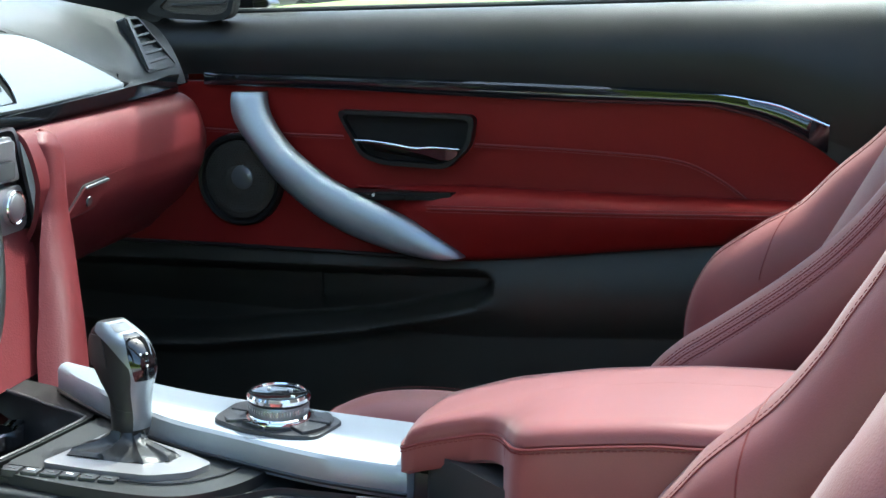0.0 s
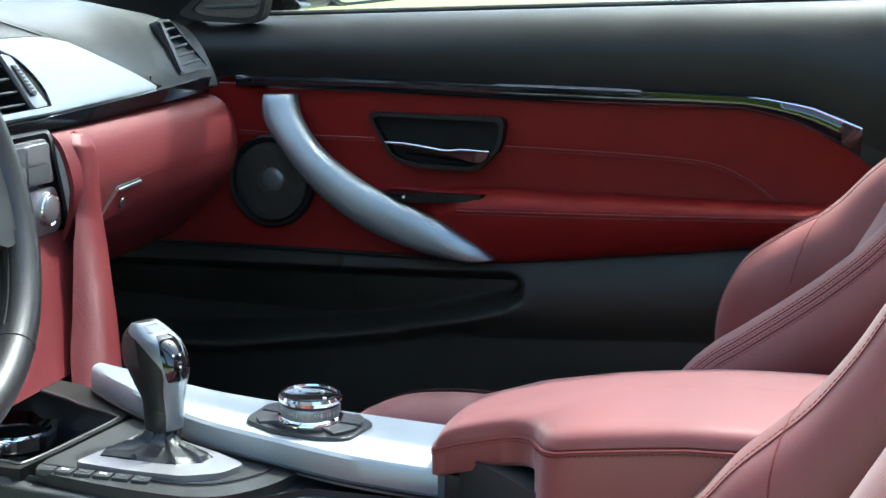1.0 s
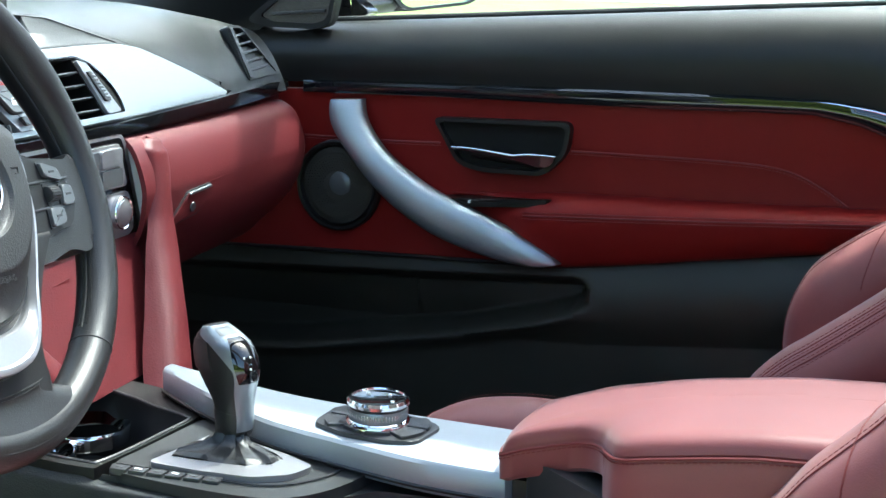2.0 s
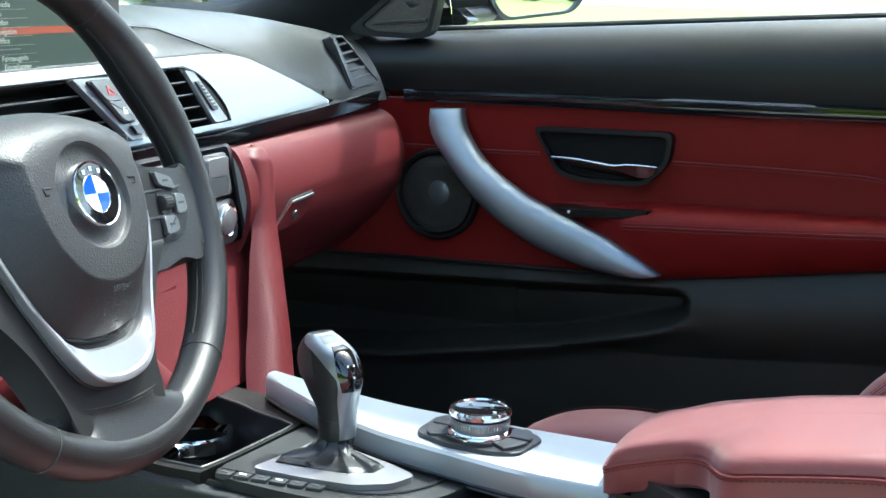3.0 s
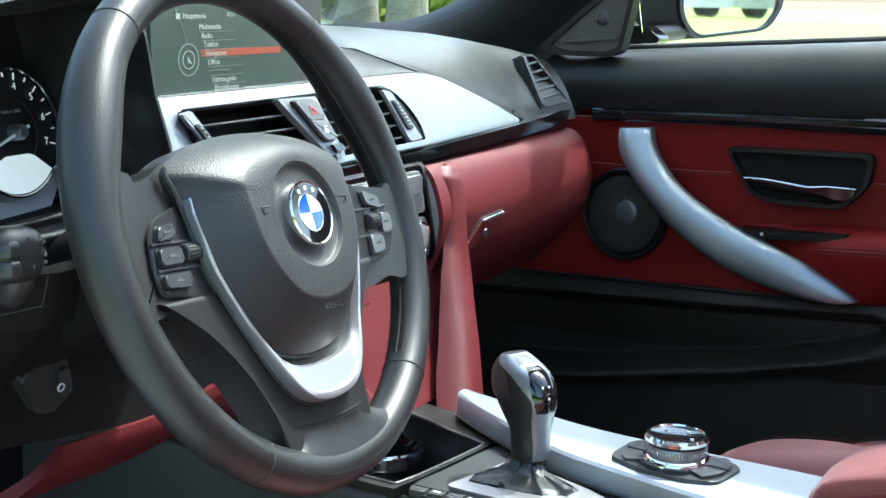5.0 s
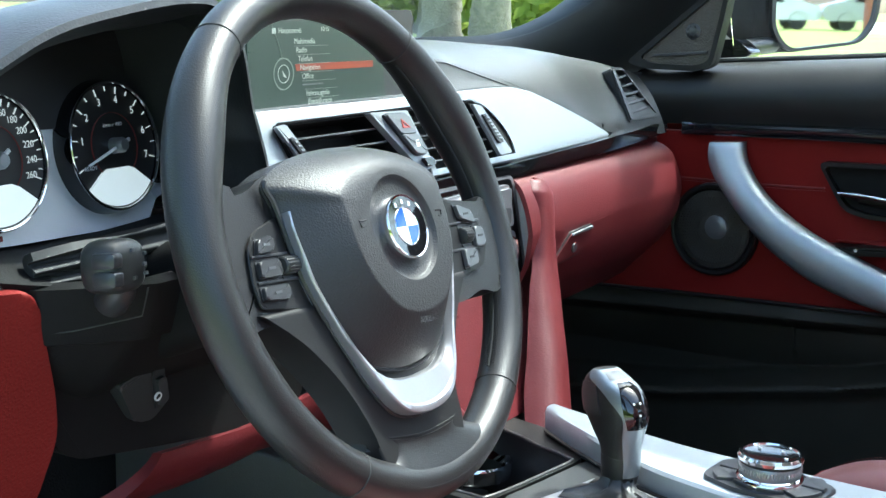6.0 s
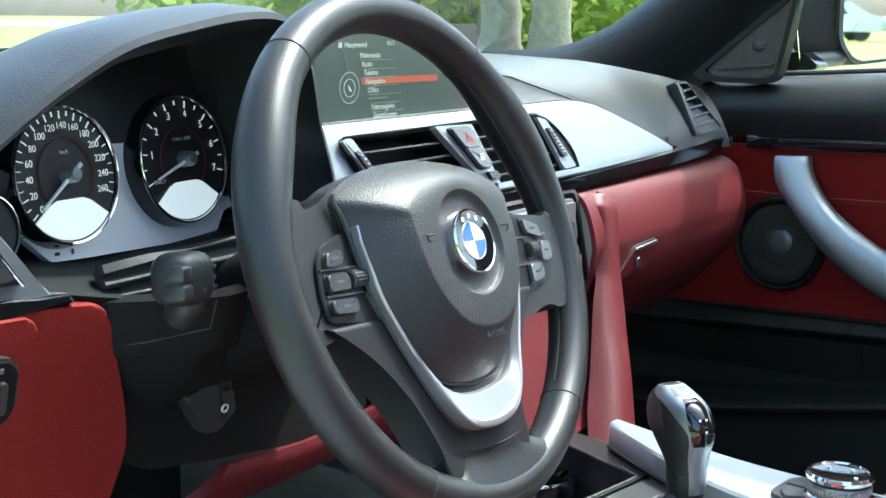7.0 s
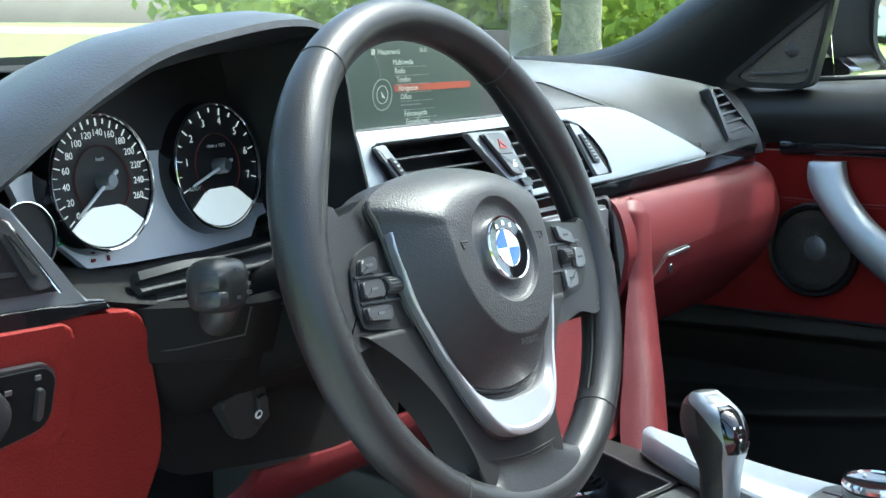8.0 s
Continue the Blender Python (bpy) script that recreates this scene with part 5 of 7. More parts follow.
part("trim_gap", tube([HUB @ Vector((p.x * 1.004, -0.0092, p.y * 1.004)) for p in o[12:-12]], lambda w: 0.0003 + 0.0010 * math.sin(math.pi * w) ** 0.5, 6), DIAL, wheel)

# column, stalk and shroud behind the wheel
column = thing("steering_column", tuple(dash(-0.37, -0.05, 0.60)), "black steering column shroud with indicator stalk", "steering column")
axis = (WHEEL.to_3x3() @ Vector((0, 1, 0)))
base = WHEEL.translation
part("boss", tube([base + axis * 0.005, base + axis * 0.05, base + axis * 0.08], lambda w: 0.050 - 0.008 * w, 32), BLACK_PLASTIC, column)


def shroud(u, v):
    t = 2 * math.pi * u
    w = 0.052 + 0.150 * v
    a = 0.060 * (1 - 0.30 * v) * math.copysign(abs(math.cos(t)) ** 0.6, math.cos(t))
    b = math.sin(t)
    b = (0.045 if b > 0 else 0.032) * (1 + 0.1 * v) * math.copysign(abs(b) ** 0.6, b)
    return base + axis * w + WHEEL.to_3x3() @ Vector((a, 0, b - 0.006))


bm = loft([[shroud(i / 40, j / 8) for i in range(40)] for j in range(9)])
part("shroud", bm, BLACK_AND_SHADE, column)
panel = [(-0.525, 0.715), (-0.505, 0.660), (-0.489, 0.642), (-0.478, 0.622), (-0.460, 0.612), (-0.379, 0.599), (-0.269, 0.584), (-0.20, 0.590), (-0.20, 0.715)]
part("lower_panel", plate(rounded(panel, 0.008), -0.010, 0.012, DASH, 0.004, 3), BLACK_AND_SHADE, column, "flat black panel under the column")
part("shroud_joint", tube([shroud(0.5 - 0.02, 0.02 + j / 10) + Vector((0.002, -0.001, 0)) for j in range(9)], 0.0012, 6), DIAL, column)


def gaiter(u, v):
    wave = 0.0040 * math.sin(2 * math.pi * (2.6 * v + 0.35 * u)) * (1 - 0.4 * u)
    return dash(-0.515 + 0.13 * u, -0.032 - 0.016 * u + wave, 0.747 + 0.024 * v + 0.014 * u * v)


part("gaiter", sheet(gaiter, 16, 40, 0.006), RUBBER, column, "folded black gaiter")


def cover(u, v):
    s = -0.535 + 0.25 * u
    f = -0.012 - 0.075 * min(1.0, u / 0.32) ** 0.7 - 0.020 * math.sin(math.pi * v) + 0.05 * max(0, v - 0.78) + 0.095 * v
    f += 0.008 * smooth01((v - 0.36) / 0.02)
    return dash(s, f, 0.752 - (0.112 + 0.012 * u) * v)


part("column_cover", sheet(cover, 40, 50, 0.012), BLACK_AND_SHADE, column, "black lower column cover")
for pts in (((0.04, 0.30), (0.16, 0.27), (0.30, 0.20), (0.30, 0.02)), ((0.46, 0.02), (0.52, 0.05), (0.56, 0.16), (0.66, 0.14), (0.80, 0.12))):
    part("panel_line", tube([cover(a, b) + Vector((0.0002, -0.0002, 0.0002)) for a, b in pts], 0.0006, 6), DIAL, column)


def blob(m, c, half, power=2.8, n=14, segs=24):
    """A rounded block about c in the frame m, with the half sizes given."""
    rings = []
    for i in range(n + 1):
        t = -1 + 2 * i / n
        k = max(0.04, 1 - abs(t) ** power) ** (1 / power)
        ring = []
        for j in range(segs):
            q = 2 * math.pi * j / segs
            ca, sa = math.cos(q), math.sin(q)
            ring.append(m @ Vector((c[0] + half[0] * t, c[1] + half[1] * k * math.copysign(abs(ca) ** (2 / power), ca), c[2] + half[2] * k * math.copysign(abs(sa) ** (2 / power), sa))))
        rings.append(ring)
    return loft(rings)


K = frame_of((-0.146, -0.488, 0.7725), (-0.32, 0.94, -0.08), (-0.10, 0, 0.99))
stalk = part("indicator_stalk", tube(crom([K @ Vector((0.012, 0.002, -0.008)), K @ Vector((0.014, 0.006, -0.018)), K @ Vector((0.020, 0.016, -0.026))], 5), 0.0115, 18), BLACK_PLASTIC, column, "black indicator stalk with symbols")
part("stalk_end", blob(K, (0.002, 0, 0), (0.0215, 0.016, 0.0180), 3.2), BLACK_PLASTIC, stalk)
for b in (-0.0072, 0.0048):
    part("stalk_button", blob(K, (-0.0155, -0.0075, b), (0.0065, 0.009, 0.0052), 5, 8, 16), BLACK_SATIN, stalk)
for a, b in ((0.001, 0.010), (0.002, -0.008), (0.015, 0.007), (0.014, 0.0), (0.015, -0.006)):
    part("stalk_symbol", plate(box2(a - 0.0016, a + 0.0016, b - 0.0011, b + 0.0011), -0.0168, -0.0150, K, 0), GREY_TRIM, stalk)
H = frame_of(tuple(dash(-0.402, -0.018, 0.650)), (-0.16, 0.985, -0.02), (0.20, 0, 0.98))
hs = part("heating_switch", plate(rounded([(-0.034, 0.014), (0.010, 0.027), (0.026, -0.010), (0.010, -0.024), (-0.010, -0.022)], 0.006), -0.004, 0.016, H, 0.003), BLACK_PLASTIC, column, "small wheel heating switch")
part("switch_well", plate(rounded([(0.000, 0.018), (0.012, 0.021), (0.023, -0.010), (0.010, -0.016)], 0.003), -0.0055, 0.0, H, 0.0005), DIAL, hs)
part("switch_rocker", plate(rounded([(0.003, 0.012), (0.012, 0.014), (0.020, -0.008), (0.011, -0.012)], 0.003), -0.009, -0.004, H, 0.0015), BLACK_PLASTIC, hs)
part("switch_symbol", ringplate(oval(0.006, -0.002, 0.0036, n=20), oval(0.006, -0.002, 0.0026, n=20), -0.0095, -0.008, H), WHITE, hs)


# ---- passenger's door ----
door = thing("passenger_door", (0.1, 0.74, 0.25), "closed car door in black and red with silver pull handle", "car door")
win_z = lambda x: 0.861 + 0.0665 * (x + 0.358)
STRIP_T = [(-0.56, 0.770), (-0.371, 0.778), (-0.195, 0.785), (0.008, 0.790), (0.206, 0.794), (0.30, 0.7955), (0.385, 0.7955), (0.446, 0.788), (0.510, 0.766), (0.60, 0.72)]
STRIP_B = [(-0.56, 0.752), (-0.354, 0.760), (-0.16, 0.766), (0.05, 0.7685), (0.169, 0.770), (0.30, 0.7745), (0.365, 0.7755), (0.42, 0.766), (0.46, 0.752), (0.50, 0.733), (0.60, 0.68)]
RED_BOT = [(-0.62, 0.508), (-0.493, 0.514), (-0.337, 0.523), (-0.135, 0.532), (0.0, 0.538), (0.045, 0.542), (0.12, 0.553), (0.22, 0.570), (0.40, 0.600), (0.60, 0.632), (0.9, 0.67)]
LEDGE = [(-0.20, 0.622), (0.039, 0.643), (0.253, 0.651), (0.479, 0.662), (0.95, 0.69)]


def upper(u, v):
    x = -0.56 + 1.56 * u
    zt, zb = win_z(x), lerp1(min(x, 0.5), STRIP_T) - (0.0 if x < 0.42 else 0.05 * min(1, (x - 0.42) / 0.15)) - 0.004
    prof = crom([(0.800, -0.030), (0.792, -0.004), (0.776, 0.0), (0.752, -0.002), (0.728, -0.014), (0.708, -0.038), (0.706, -0.060), (0.712, -0.085)], 5)
    i = v * (len(prof) - 1)
    k = min(int(i), len(prof) - 2)
    c = prof[k].lerp(prof[k + 1], i - k)
    return (x, c.x, zt + c.y * (zt - zb) / 0.085)


part("upper_panel", sheet(upper, 50, 34, 0.006), BLACK_DOOR, door, "black grained upper door panel")
part("window_seal", tube([(-0.36 + 1.3 * k / 10, 0.790, win_z(-0.36 + 1.3 * k / 10) + 0.003) for k in range(11)], 0.0045, 8), RUBBER, door)


def insert(u, v):
    x = -0.60 + 1.30 * u
    zt = lerp1(x, STRIP_B) + 0.004
    zb = lerp1(x, RED_BOT) - 0.002
    z = zb + (zt - zb) * v
    y = 0.716 + 0.006 * math.sin(math.pi * v) - 0.010 * max(0, (x - 0.25)) ** 2
    return (x, y, z)


part("red_insert", sheet(insert, 60, 16, 0.012), RED, door, "red leather door insert")
tail = [(0.40, 0.772), (0.43, 0.765), (0.47, 0.748), (0.505, 0.728), (0.545, 0.70), (0.60, 0.655), (0.70, 0.60), (1.0, 0.60), (1.0, 0.90), (0.40, 0.79)]
part("rear_panel", plate([(p.x, p.y) for p in crom([(a, b, 0) for a, b in tail[:7]], 5)] + tail[7:], 0.711, 0.75, UNIT, 0.004), BLACK_DOOR, door)


def strip_ring(x, z0, z1, y0, end):
    h = (z1 - z0) / 2
    c = (z0 + z1) / 2
    return [(x, y0 + 0.012, z0), (x, y0 - 0.008 * end, z0 + 0.001), (x, y0 - 0.0105 * end, c - h * 0.6), (x, y0 - 0.0112 * end, c), (x, y0 - 0.0106 * end, c + h * 0.62), (x, y0 - 0.0070 * end, z1 - 0.0012), (x, y0 + 0.012, z1)]


xs = [-0.374 + 0.884 * k / 60 for k in range(61)]
part("gloss_strip", loft([strip_ring(x, lerp1(x, STRIP_B) - 0.001, lerp1(x, STRIP_T), 0.712, min(1, (x + 0.376) / 0.03, max(0.15, (0.515 - x) / 0.02))) for x in xs]), GLOSS, door, "gloss black trim strip")
# thin chrome line imitates the reflection along the gloss strip, wider rearward
part("highlight_bead", tube([(x, 0.7035, lerp1(x, STRIP_T) - 0.0040) for x in xs[1:]], lambda w: 0.0008 + 0.0012 * max(0, (w - 0.70) / 0.30), 8), CHROME, door, "added chrome line for the highlight on the strip's upper edge")


# armrest ledge
def ledge(u, v):
    x = -0.13 + 0.90 * u
    zt, zb = lerp1(x, LEDGE), lerp1(x, RED_BOT)
    g = min(1.0, (x + 0.13) / 0.16)
    g = g * g * (3 - 2 * g)
    prof = crom([(0.718, 0.000), (0.712, 0.002), (0.698, -0.002), (0.684, -0.010), (0.676, -0.022), (0.675, -0.036), (0.682, -0.060), (0.694, -0.085), (0.706, -0.100), (0.718, -0.106)], 5)
    i = v * (len(prof) - 1)
    k = min(int(i), len(prof) - 2)
    c = prof[k].lerp(prof[k + 1], i - k)
    return (x, 0.718 - (0.718 - c.x) * g, zt + c.y * (zt - zb) / 0.100)


arm_part = part("armrest_ledge", sheet(ledge, 50, 40, 0.006), RED, door, "red leather armrest ledge with double seam")
seam = [Vector(ledge(k / 60, 0.475)) + Vector((0, -0.0012, 0)) for k in range(8, 61)]
part("seam", tube(seam, 0.0012, 6), RED_THREAD, arm_part)
bm = stitches([p + Vector((0, -0.0004, 0.0045)) for p in seam])
stitches([p + Vector((0, -0.0006, -0.0045)) for p in seam], bm=bm)
part("stitching", bm, RED_THREAD, arm_part)
s1 = crom([(-0.40, 0.712, 0.694), (-0.372, 0.712, 0.695), (-0.248, 0.7115, 0.6965), (-0.150, 0.711, 0.700)], 8)
s2 = crom([(0.046, 0.711, 0.7035), (0.172, 0.711, 0.706), (0.260, 0.711, 0.7065), (0.309, 0.7105, 0.705), (0.347, 0.710, 0.698), (0.385, 0.7095, 0.681), (0.418, 0.709, 0.660)], 8)
for s in (s1, s2):
    part("seam", tube([p + Vector((0, -0.0006, 0)) for p in s], 0.0015, 6), RED_THREAD, door)
    part("stitching", stitches([p + Vector((0, -0.0008, -0.004)) for p in s]), RED_THREAD, door)

part("insert_end", plate([(-0.53, 0.70), (-0.36, 0.70), (-0.36, 0.775), (-0.53, 0.775)], 0.742, 0.758, UNIT, 0.001), RED, door)

# release handle in its recess
rc = rounded([(-0.160, 0.737), (0.047, 0.7435), (0.042, 0.700), (0.010, 0.666), (-0.085, 0.6645), (-0.120, 0.673)], 0.014, 6)
rin = [((a + 0.055) * 0.93 - 0.055, (b - 0.704) * 0.84 + 0.704) for a, b in rc]
handle = part("handle_recess", ringplate(rc, rin, 0.702, 0.73, UNIT), BLACK_DOOR, door, "black recessed handle surround")
part("recess_bowl", plate(rin, 0.7145, 0.735, UNIT, 0), BLACK_AND_SHADE, handle)
lev = [(-0.126, 0.6985), (-0.095, 0.6985), (-0.060, 0.6955), (-0.034, 0.6935), (-0.010, 0.6965), (0.029, 0.697), (0.026, 0.688), (0.018, 0.6805), (0.002, 0.6795), (-0.020, 0.685), (-0.045, 0.689), (-0.080, 0.693), (-0.124, 0.6950)]
# chrome lever in two: black body holds its dark reflection, strip its highlight
part("release_lever", plate(rounded(lev, 0.0015, 3), 0.694, 0.708, UNIT, 0.002, 3), GLOSS, handle, "chrome release lever, its dark reflection put into a gloss black body")
part("lever_highlight", tube(crom([(a, 0.6945, b - 0.0010) for a, b in lev[:6]], 5), lambda w: 0.0014 + 0.0012 * math.sin(math.pi * w), 10), CHROME, handle, "chrome strip that draws the lever's upper highlight")
part("lever_rod", tube([(-0.10, 0.712, 0.690), (0.01, 0.712, 0.682)], 0.007, 10), BLACK_DOOR, handle)
sw_o = rounded([(-0.150, 0.6235), (0.029, 0.6375), (0.016, 0.6260), (-0.090, 0.6165)], 0.003)
swp = part("switch_strip", plate(sw_o, 0.684, 0.72, UNIT, 0.003), BLACK_DOOR, door, "black window switch strip")
part("window_switch", plate(rounded([(-0.105, 0.6250), (-0.040, 0.6300), (-0.046, 0.6235), (-0.096, 0.6200)], 0.002), 0.681, 0.69, UNIT, 0.0015), BLACK_DOOR, swp)
part("switch_mark", plate(oval(-0.090, 0.6245, 0.0022, n=12), 0.680, 0.684, UNIT, 0), WHITE, swp)

# speaker
SP = frame_of((-0.315, 0.712, 0.623), (1, 0, 0), (0, 0, 1))
spk = part("speaker", lathe([(0.0, -0.004), (0.056, -0.004), (0.060, 0.000), (0.062, 0.0035), (0.066, 0.0045), (0.0685, 0.002), (0.069, -0.008)], SP, 64), BLACK_DOOR, door, "round black door speaker with mesh cover")
part("speaker_mesh", lathe([(0.0, 0.0045), (0.020, 0.004), (0.022, 0.0025), (0.040, 0.0015), (0.046, 0.0030), (0.049, 0.0030), (0.052, 0.001), (0.057, 0.0005), (0.058, -0.004)], SP, 64), GRILLE, spk, "dark perforated mesh")
part("speaker_dome", lathe([(0.0, 0.0090), (0.008, 0.0084), (0.014, 0.0070), (0.0175, 0.0048), (0.018, 0.003)], at(SP, 0.006, 0, 0.004), 40), GREY_TRIM, spk, "grey dome")
bm = bmesh.new()
for ring in range(1, 10):
    rr = 0.019 + 0.0042 * ring
    for k in range(int(2 * math.pi * rr / 0.0046)):
        t = k * 0.0046 / rr
        c = Vector((rr * math.cos(t), rr * math.sin(t)))
        plate(oval(c.x, c.y, 0.0011, n=6), -0.0050, -0.0035, SP, 0, bm=bm)
part("mesh_dots", bm, DIAL, spk, kind="stuff")

# pull handle
po = crom([(-0.322, 0.752), (-0.313, 0.718), (-0.281, 0.678), (-0.234, 0.630), (-0.179, 0.592), (-0.126, 0.567), (-0.057, 0.548), (0.006, 0.540), (0.042, 0.545)], 6)
pi_ = crom([(-0.272, 0.755), (-0.258, 0.722), (-0.222, 0.682), (-0.169, 0.648), (-0.116, 0.624), (-0.046, 0.598), (0.005, 0.573), (0.030, 0.558), (0.043, 0.548)], 6)
rings = []
for i, (a, b) in enumerate(zip(po, pi_)):
    w = i / (len(po) - 1)
    out = 0.697 - 0.034 * math.sin(math.pi * min(1, w * 0.98 + 0.02)) ** 0.6
    dpt = 0.026
    sec = [(0.0, out + dpt), (0.0, out + 0.010), (0.05, out + 0.004), (0.16, out + 0.0005), (0.34, out), (0.60, out + 0.002), (0.82, out + 0.006), (0.95, out + 0.011), (1.0, out + 0.017), (1.0, out + dpt)]
    rings.append([(a.lerp(b, k).x, y, a.lerp(b, k).y) for k, y in sec])
part("pull_handle", loft(rings), SATIN, door, "curved satin silver pull handle")


# lower panel with its pocket
P_TOP = [(-0.62, 0.470), (-0.184, 0.501), (0.075, 0.522)]
P_LOW = [(-0.62, 0.345), (-0.38, 0.373), (-0.111, 0.430), (0.02, 0.468), (0.08, 0.488)]


def lower(u, v):
    x = -0.66 + 1.66 * u
    zt = lerp1(x, RED_BOT)
    z = zt - (zt - 0.20) * v
    y = 0.716 - 0.020 * math.sin(math.pi * min(1, v * 3)) * (1 if x > -0.2 else 0.7) + 0.01 * v
    a, b = lerp1(x, P_LOW), lerp1(x, P_TOP)
    xe = 0.078 - 0.016
    hh = (b - a) / 2 + 0.004 if x < xe else 0.0205
    zc = (a + b) / 2 if x < xe else 0.5035
    away = math.hypot(max(0.0, x - xe), z - zc)
    k = min(1.0, max(0.0, (hh - away + 0.006) / 0.026))
    lip = math.exp(-((z - a + 0.010) / 0.012) ** 2) * min(1, max(0, (0.10 - x) / 0.10)) * 0.014
    return (x, y + 0.055 * k * k * (3 - 2 * k) - lip, z)


part("lower_panel", sheet(lower, 300, 120, 0.005), LOWER_DOOR, door, "black lower door panel with long pocket")
part("trim_edge", tube([(x, 0.7105, lerp1(x, RED_BOT)) for x in [-0.6 + 0.05 * k for k in range(26)]], 0.003, 8), BLACK_DOOR, door)

# corner piece with the small speaker, window pane and outside mirror
tri_o = rounded([(-0.474, 0.8600), (-0.445, 0.8515), (-0.356, 0.8510), (-0.332, 0.8590), (-0.316, 0.9300), (-0.303, 0.998), (-0.318, 0.983), (-0.388, 0.9290)], 0.012)
cx, cz = -0.362, 0.893
tri_i = [(cx + (a - cx) * 0.80, cz + (b - cz) * 0.80) for a, b in tri_o]
corner = part("corner_piece", plate(tri_o, 0.718, 0.735, UNIT, 0.008, 4), PILLAR_SKIN, door, "black corner piece with tweeter")
part("corner_face", ringplate(tri_o, tri_i, 0.7135, 0.722, UNIT), PILLAR_SKIN, corner)
part("corner_grille", plate(tri_i, 0.7170, 0.722, UNIT, 0.001), GRILLE, corner, "dark mesh field")
part("tweeter", lathe([(0.0, 0.004), (0.008, 0.0035), (0.012, 0.0)], frame_of((-0.366, 0.7170, 0.908), (1, 0, 0), (0, 0, 1)), 28), BLACK_SATIN, corner)
part("corner_rib", plate([(-0.428, 0.8735), (-0.340, 0.8810), (-0.341, 0.8765), (-0.430, 0.8695)], 0.7130, 0.719, UNIT, 0.001), BLACK_SATIN, corner)
for k in range(7):
    a = 2 * math.pi * k / 7
    part("tweeter_hole", plate(oval(-0.366 + 0.0075 * math.cos(a), 0.908 + 0.0075 * math.sin(a), 0.0013, n=8), 0.7120, 0.7140, UNIT, 0), DIAL, corner)
wp_ = part("window_pane", sheet(lambda u, v: (-0.335 + 1.40 * u, 0.797 - 0.135 * v ** 1.2, win_z(-0.335 + 1.40 * u) - 0.02 + (1.215 - win_z(-0.335 + 1.40 * u)) * v), 10, 8, 0.004), PANE, door, "clear raised side window")
wp_.visible_shadow = False

mirror = thing("door_mirror", (-0.30, 0.93, 0.86), "black outside mirror reflecting lawn and parked cars", "mirror")
MG = frame_of((-0.287, 1.00, 0.934), (0.50, 0.866, 0.0), (0.004, 0.0, 1.0))
shape = rounded([(-0.104, -0.024), (-0.074, -0.058), (0.070, -0.044), (0.098, -0.010), (0.104, 0.050), (0.088, 0.078), (-0.080, 0.078), (-0.106, 0.050)], 0.024, 6)
part("mirror_housing", loft([[MG @ Vector((a * k * (1.65 if a < 0 and f > 0.005 else 1), f, b * k + 0.008 * (1 - k))) for a, b in shape] for k, f in ((0.95, -0.004), (1.03, -0.002), (1.06, 0.012), (1.05, 0.04), (0.92, 0.075), (0.6, 0.105), (0.2, 0.115))], cap=True), BLACK_DOOR, mirror, "black mirror housing")
part("mirror_rim", ringplate([(a * 1.0, b) for a, b in shape], [(a * 0.93, b * 0.92) for a, b in shape], -0.012, 0.004, MG), BLACK_SATIN, mirror)
part("mirror_glass", plate([(a * 0.93, b * 0.92) for a, b in shape], -0.007, 0.0, MG, 0), MIRROR, mirror, "mirror glass")
part("mirror_arm", tube(crom([(-0.352, 0.825, 0.879), (-0.345, 0.89, 0.884), (-0.330, 0.96, 0.888)], 6), lambda w: 0.017 - 0.003 * w, 14, wide=0.8), BLACK_SATIN, mirror, "gloss black mirror arm")
part("mirror_foot", plate(rounded([(-0.390, 0.858), (-0.334, 0.862), (-0.313, 0.877), (-0.340, 0.897), (-0.390, 0.893)], 0.006), 0.806, 0.842, UNIT, 0.005, 3), GLOSS, mirror)


# ---- centre console ----
console = thing("centre_console", (0.0, 0.0, 0.25), "black centre console with brushed aluminium side strip", "console")


def console_body(u, v):
    """From the floor on the driver's side over the top to the passenger's side."""
    x = -0.62 + 1.23 * u
    y0 = lerp1(x, [(-0.34, -0.135), (-0.1, -0.130), (0.03, -0.118), (0.09, -0.085), (0.12, -0.045), (0.20, -0.030), (0.61, -0.030)])
    y1 = lerp1(x, [(-0.34, 0.135), (-0.15, 0.105), (0.0, 0.080), (0.61, 0.083)])
    top = 0.492
    low = top - 0.075 * min(1.0, max(0.0, (-0.1165 - x) / 0.010)) * min(1.0, max(0.0, (x + 0.335) / 0.012))
    prof = crom([(0.0, 0.25), (0.004, 0.38), (0.008, 0.46), (0.014, 0.484), (0.028, top), (0.09, top), (0.12, low), (0.50, low), (0.88, low), (0.91, top), (0.985, top - 0.01), (1.0, 0.44), (1.0, 0.25)], 3)
    i = v * (len(prof) - 1)
    k = min(int(i), len(prof) - 2)
    c = prof[k].lerp(prof[k + 1], i - k)
    return (x, y0 + (y1 - y0) * c.x, c.y)


part("console_body", sheet(console_body, 140, 66, 0.006), BLACK_SOFT, console)
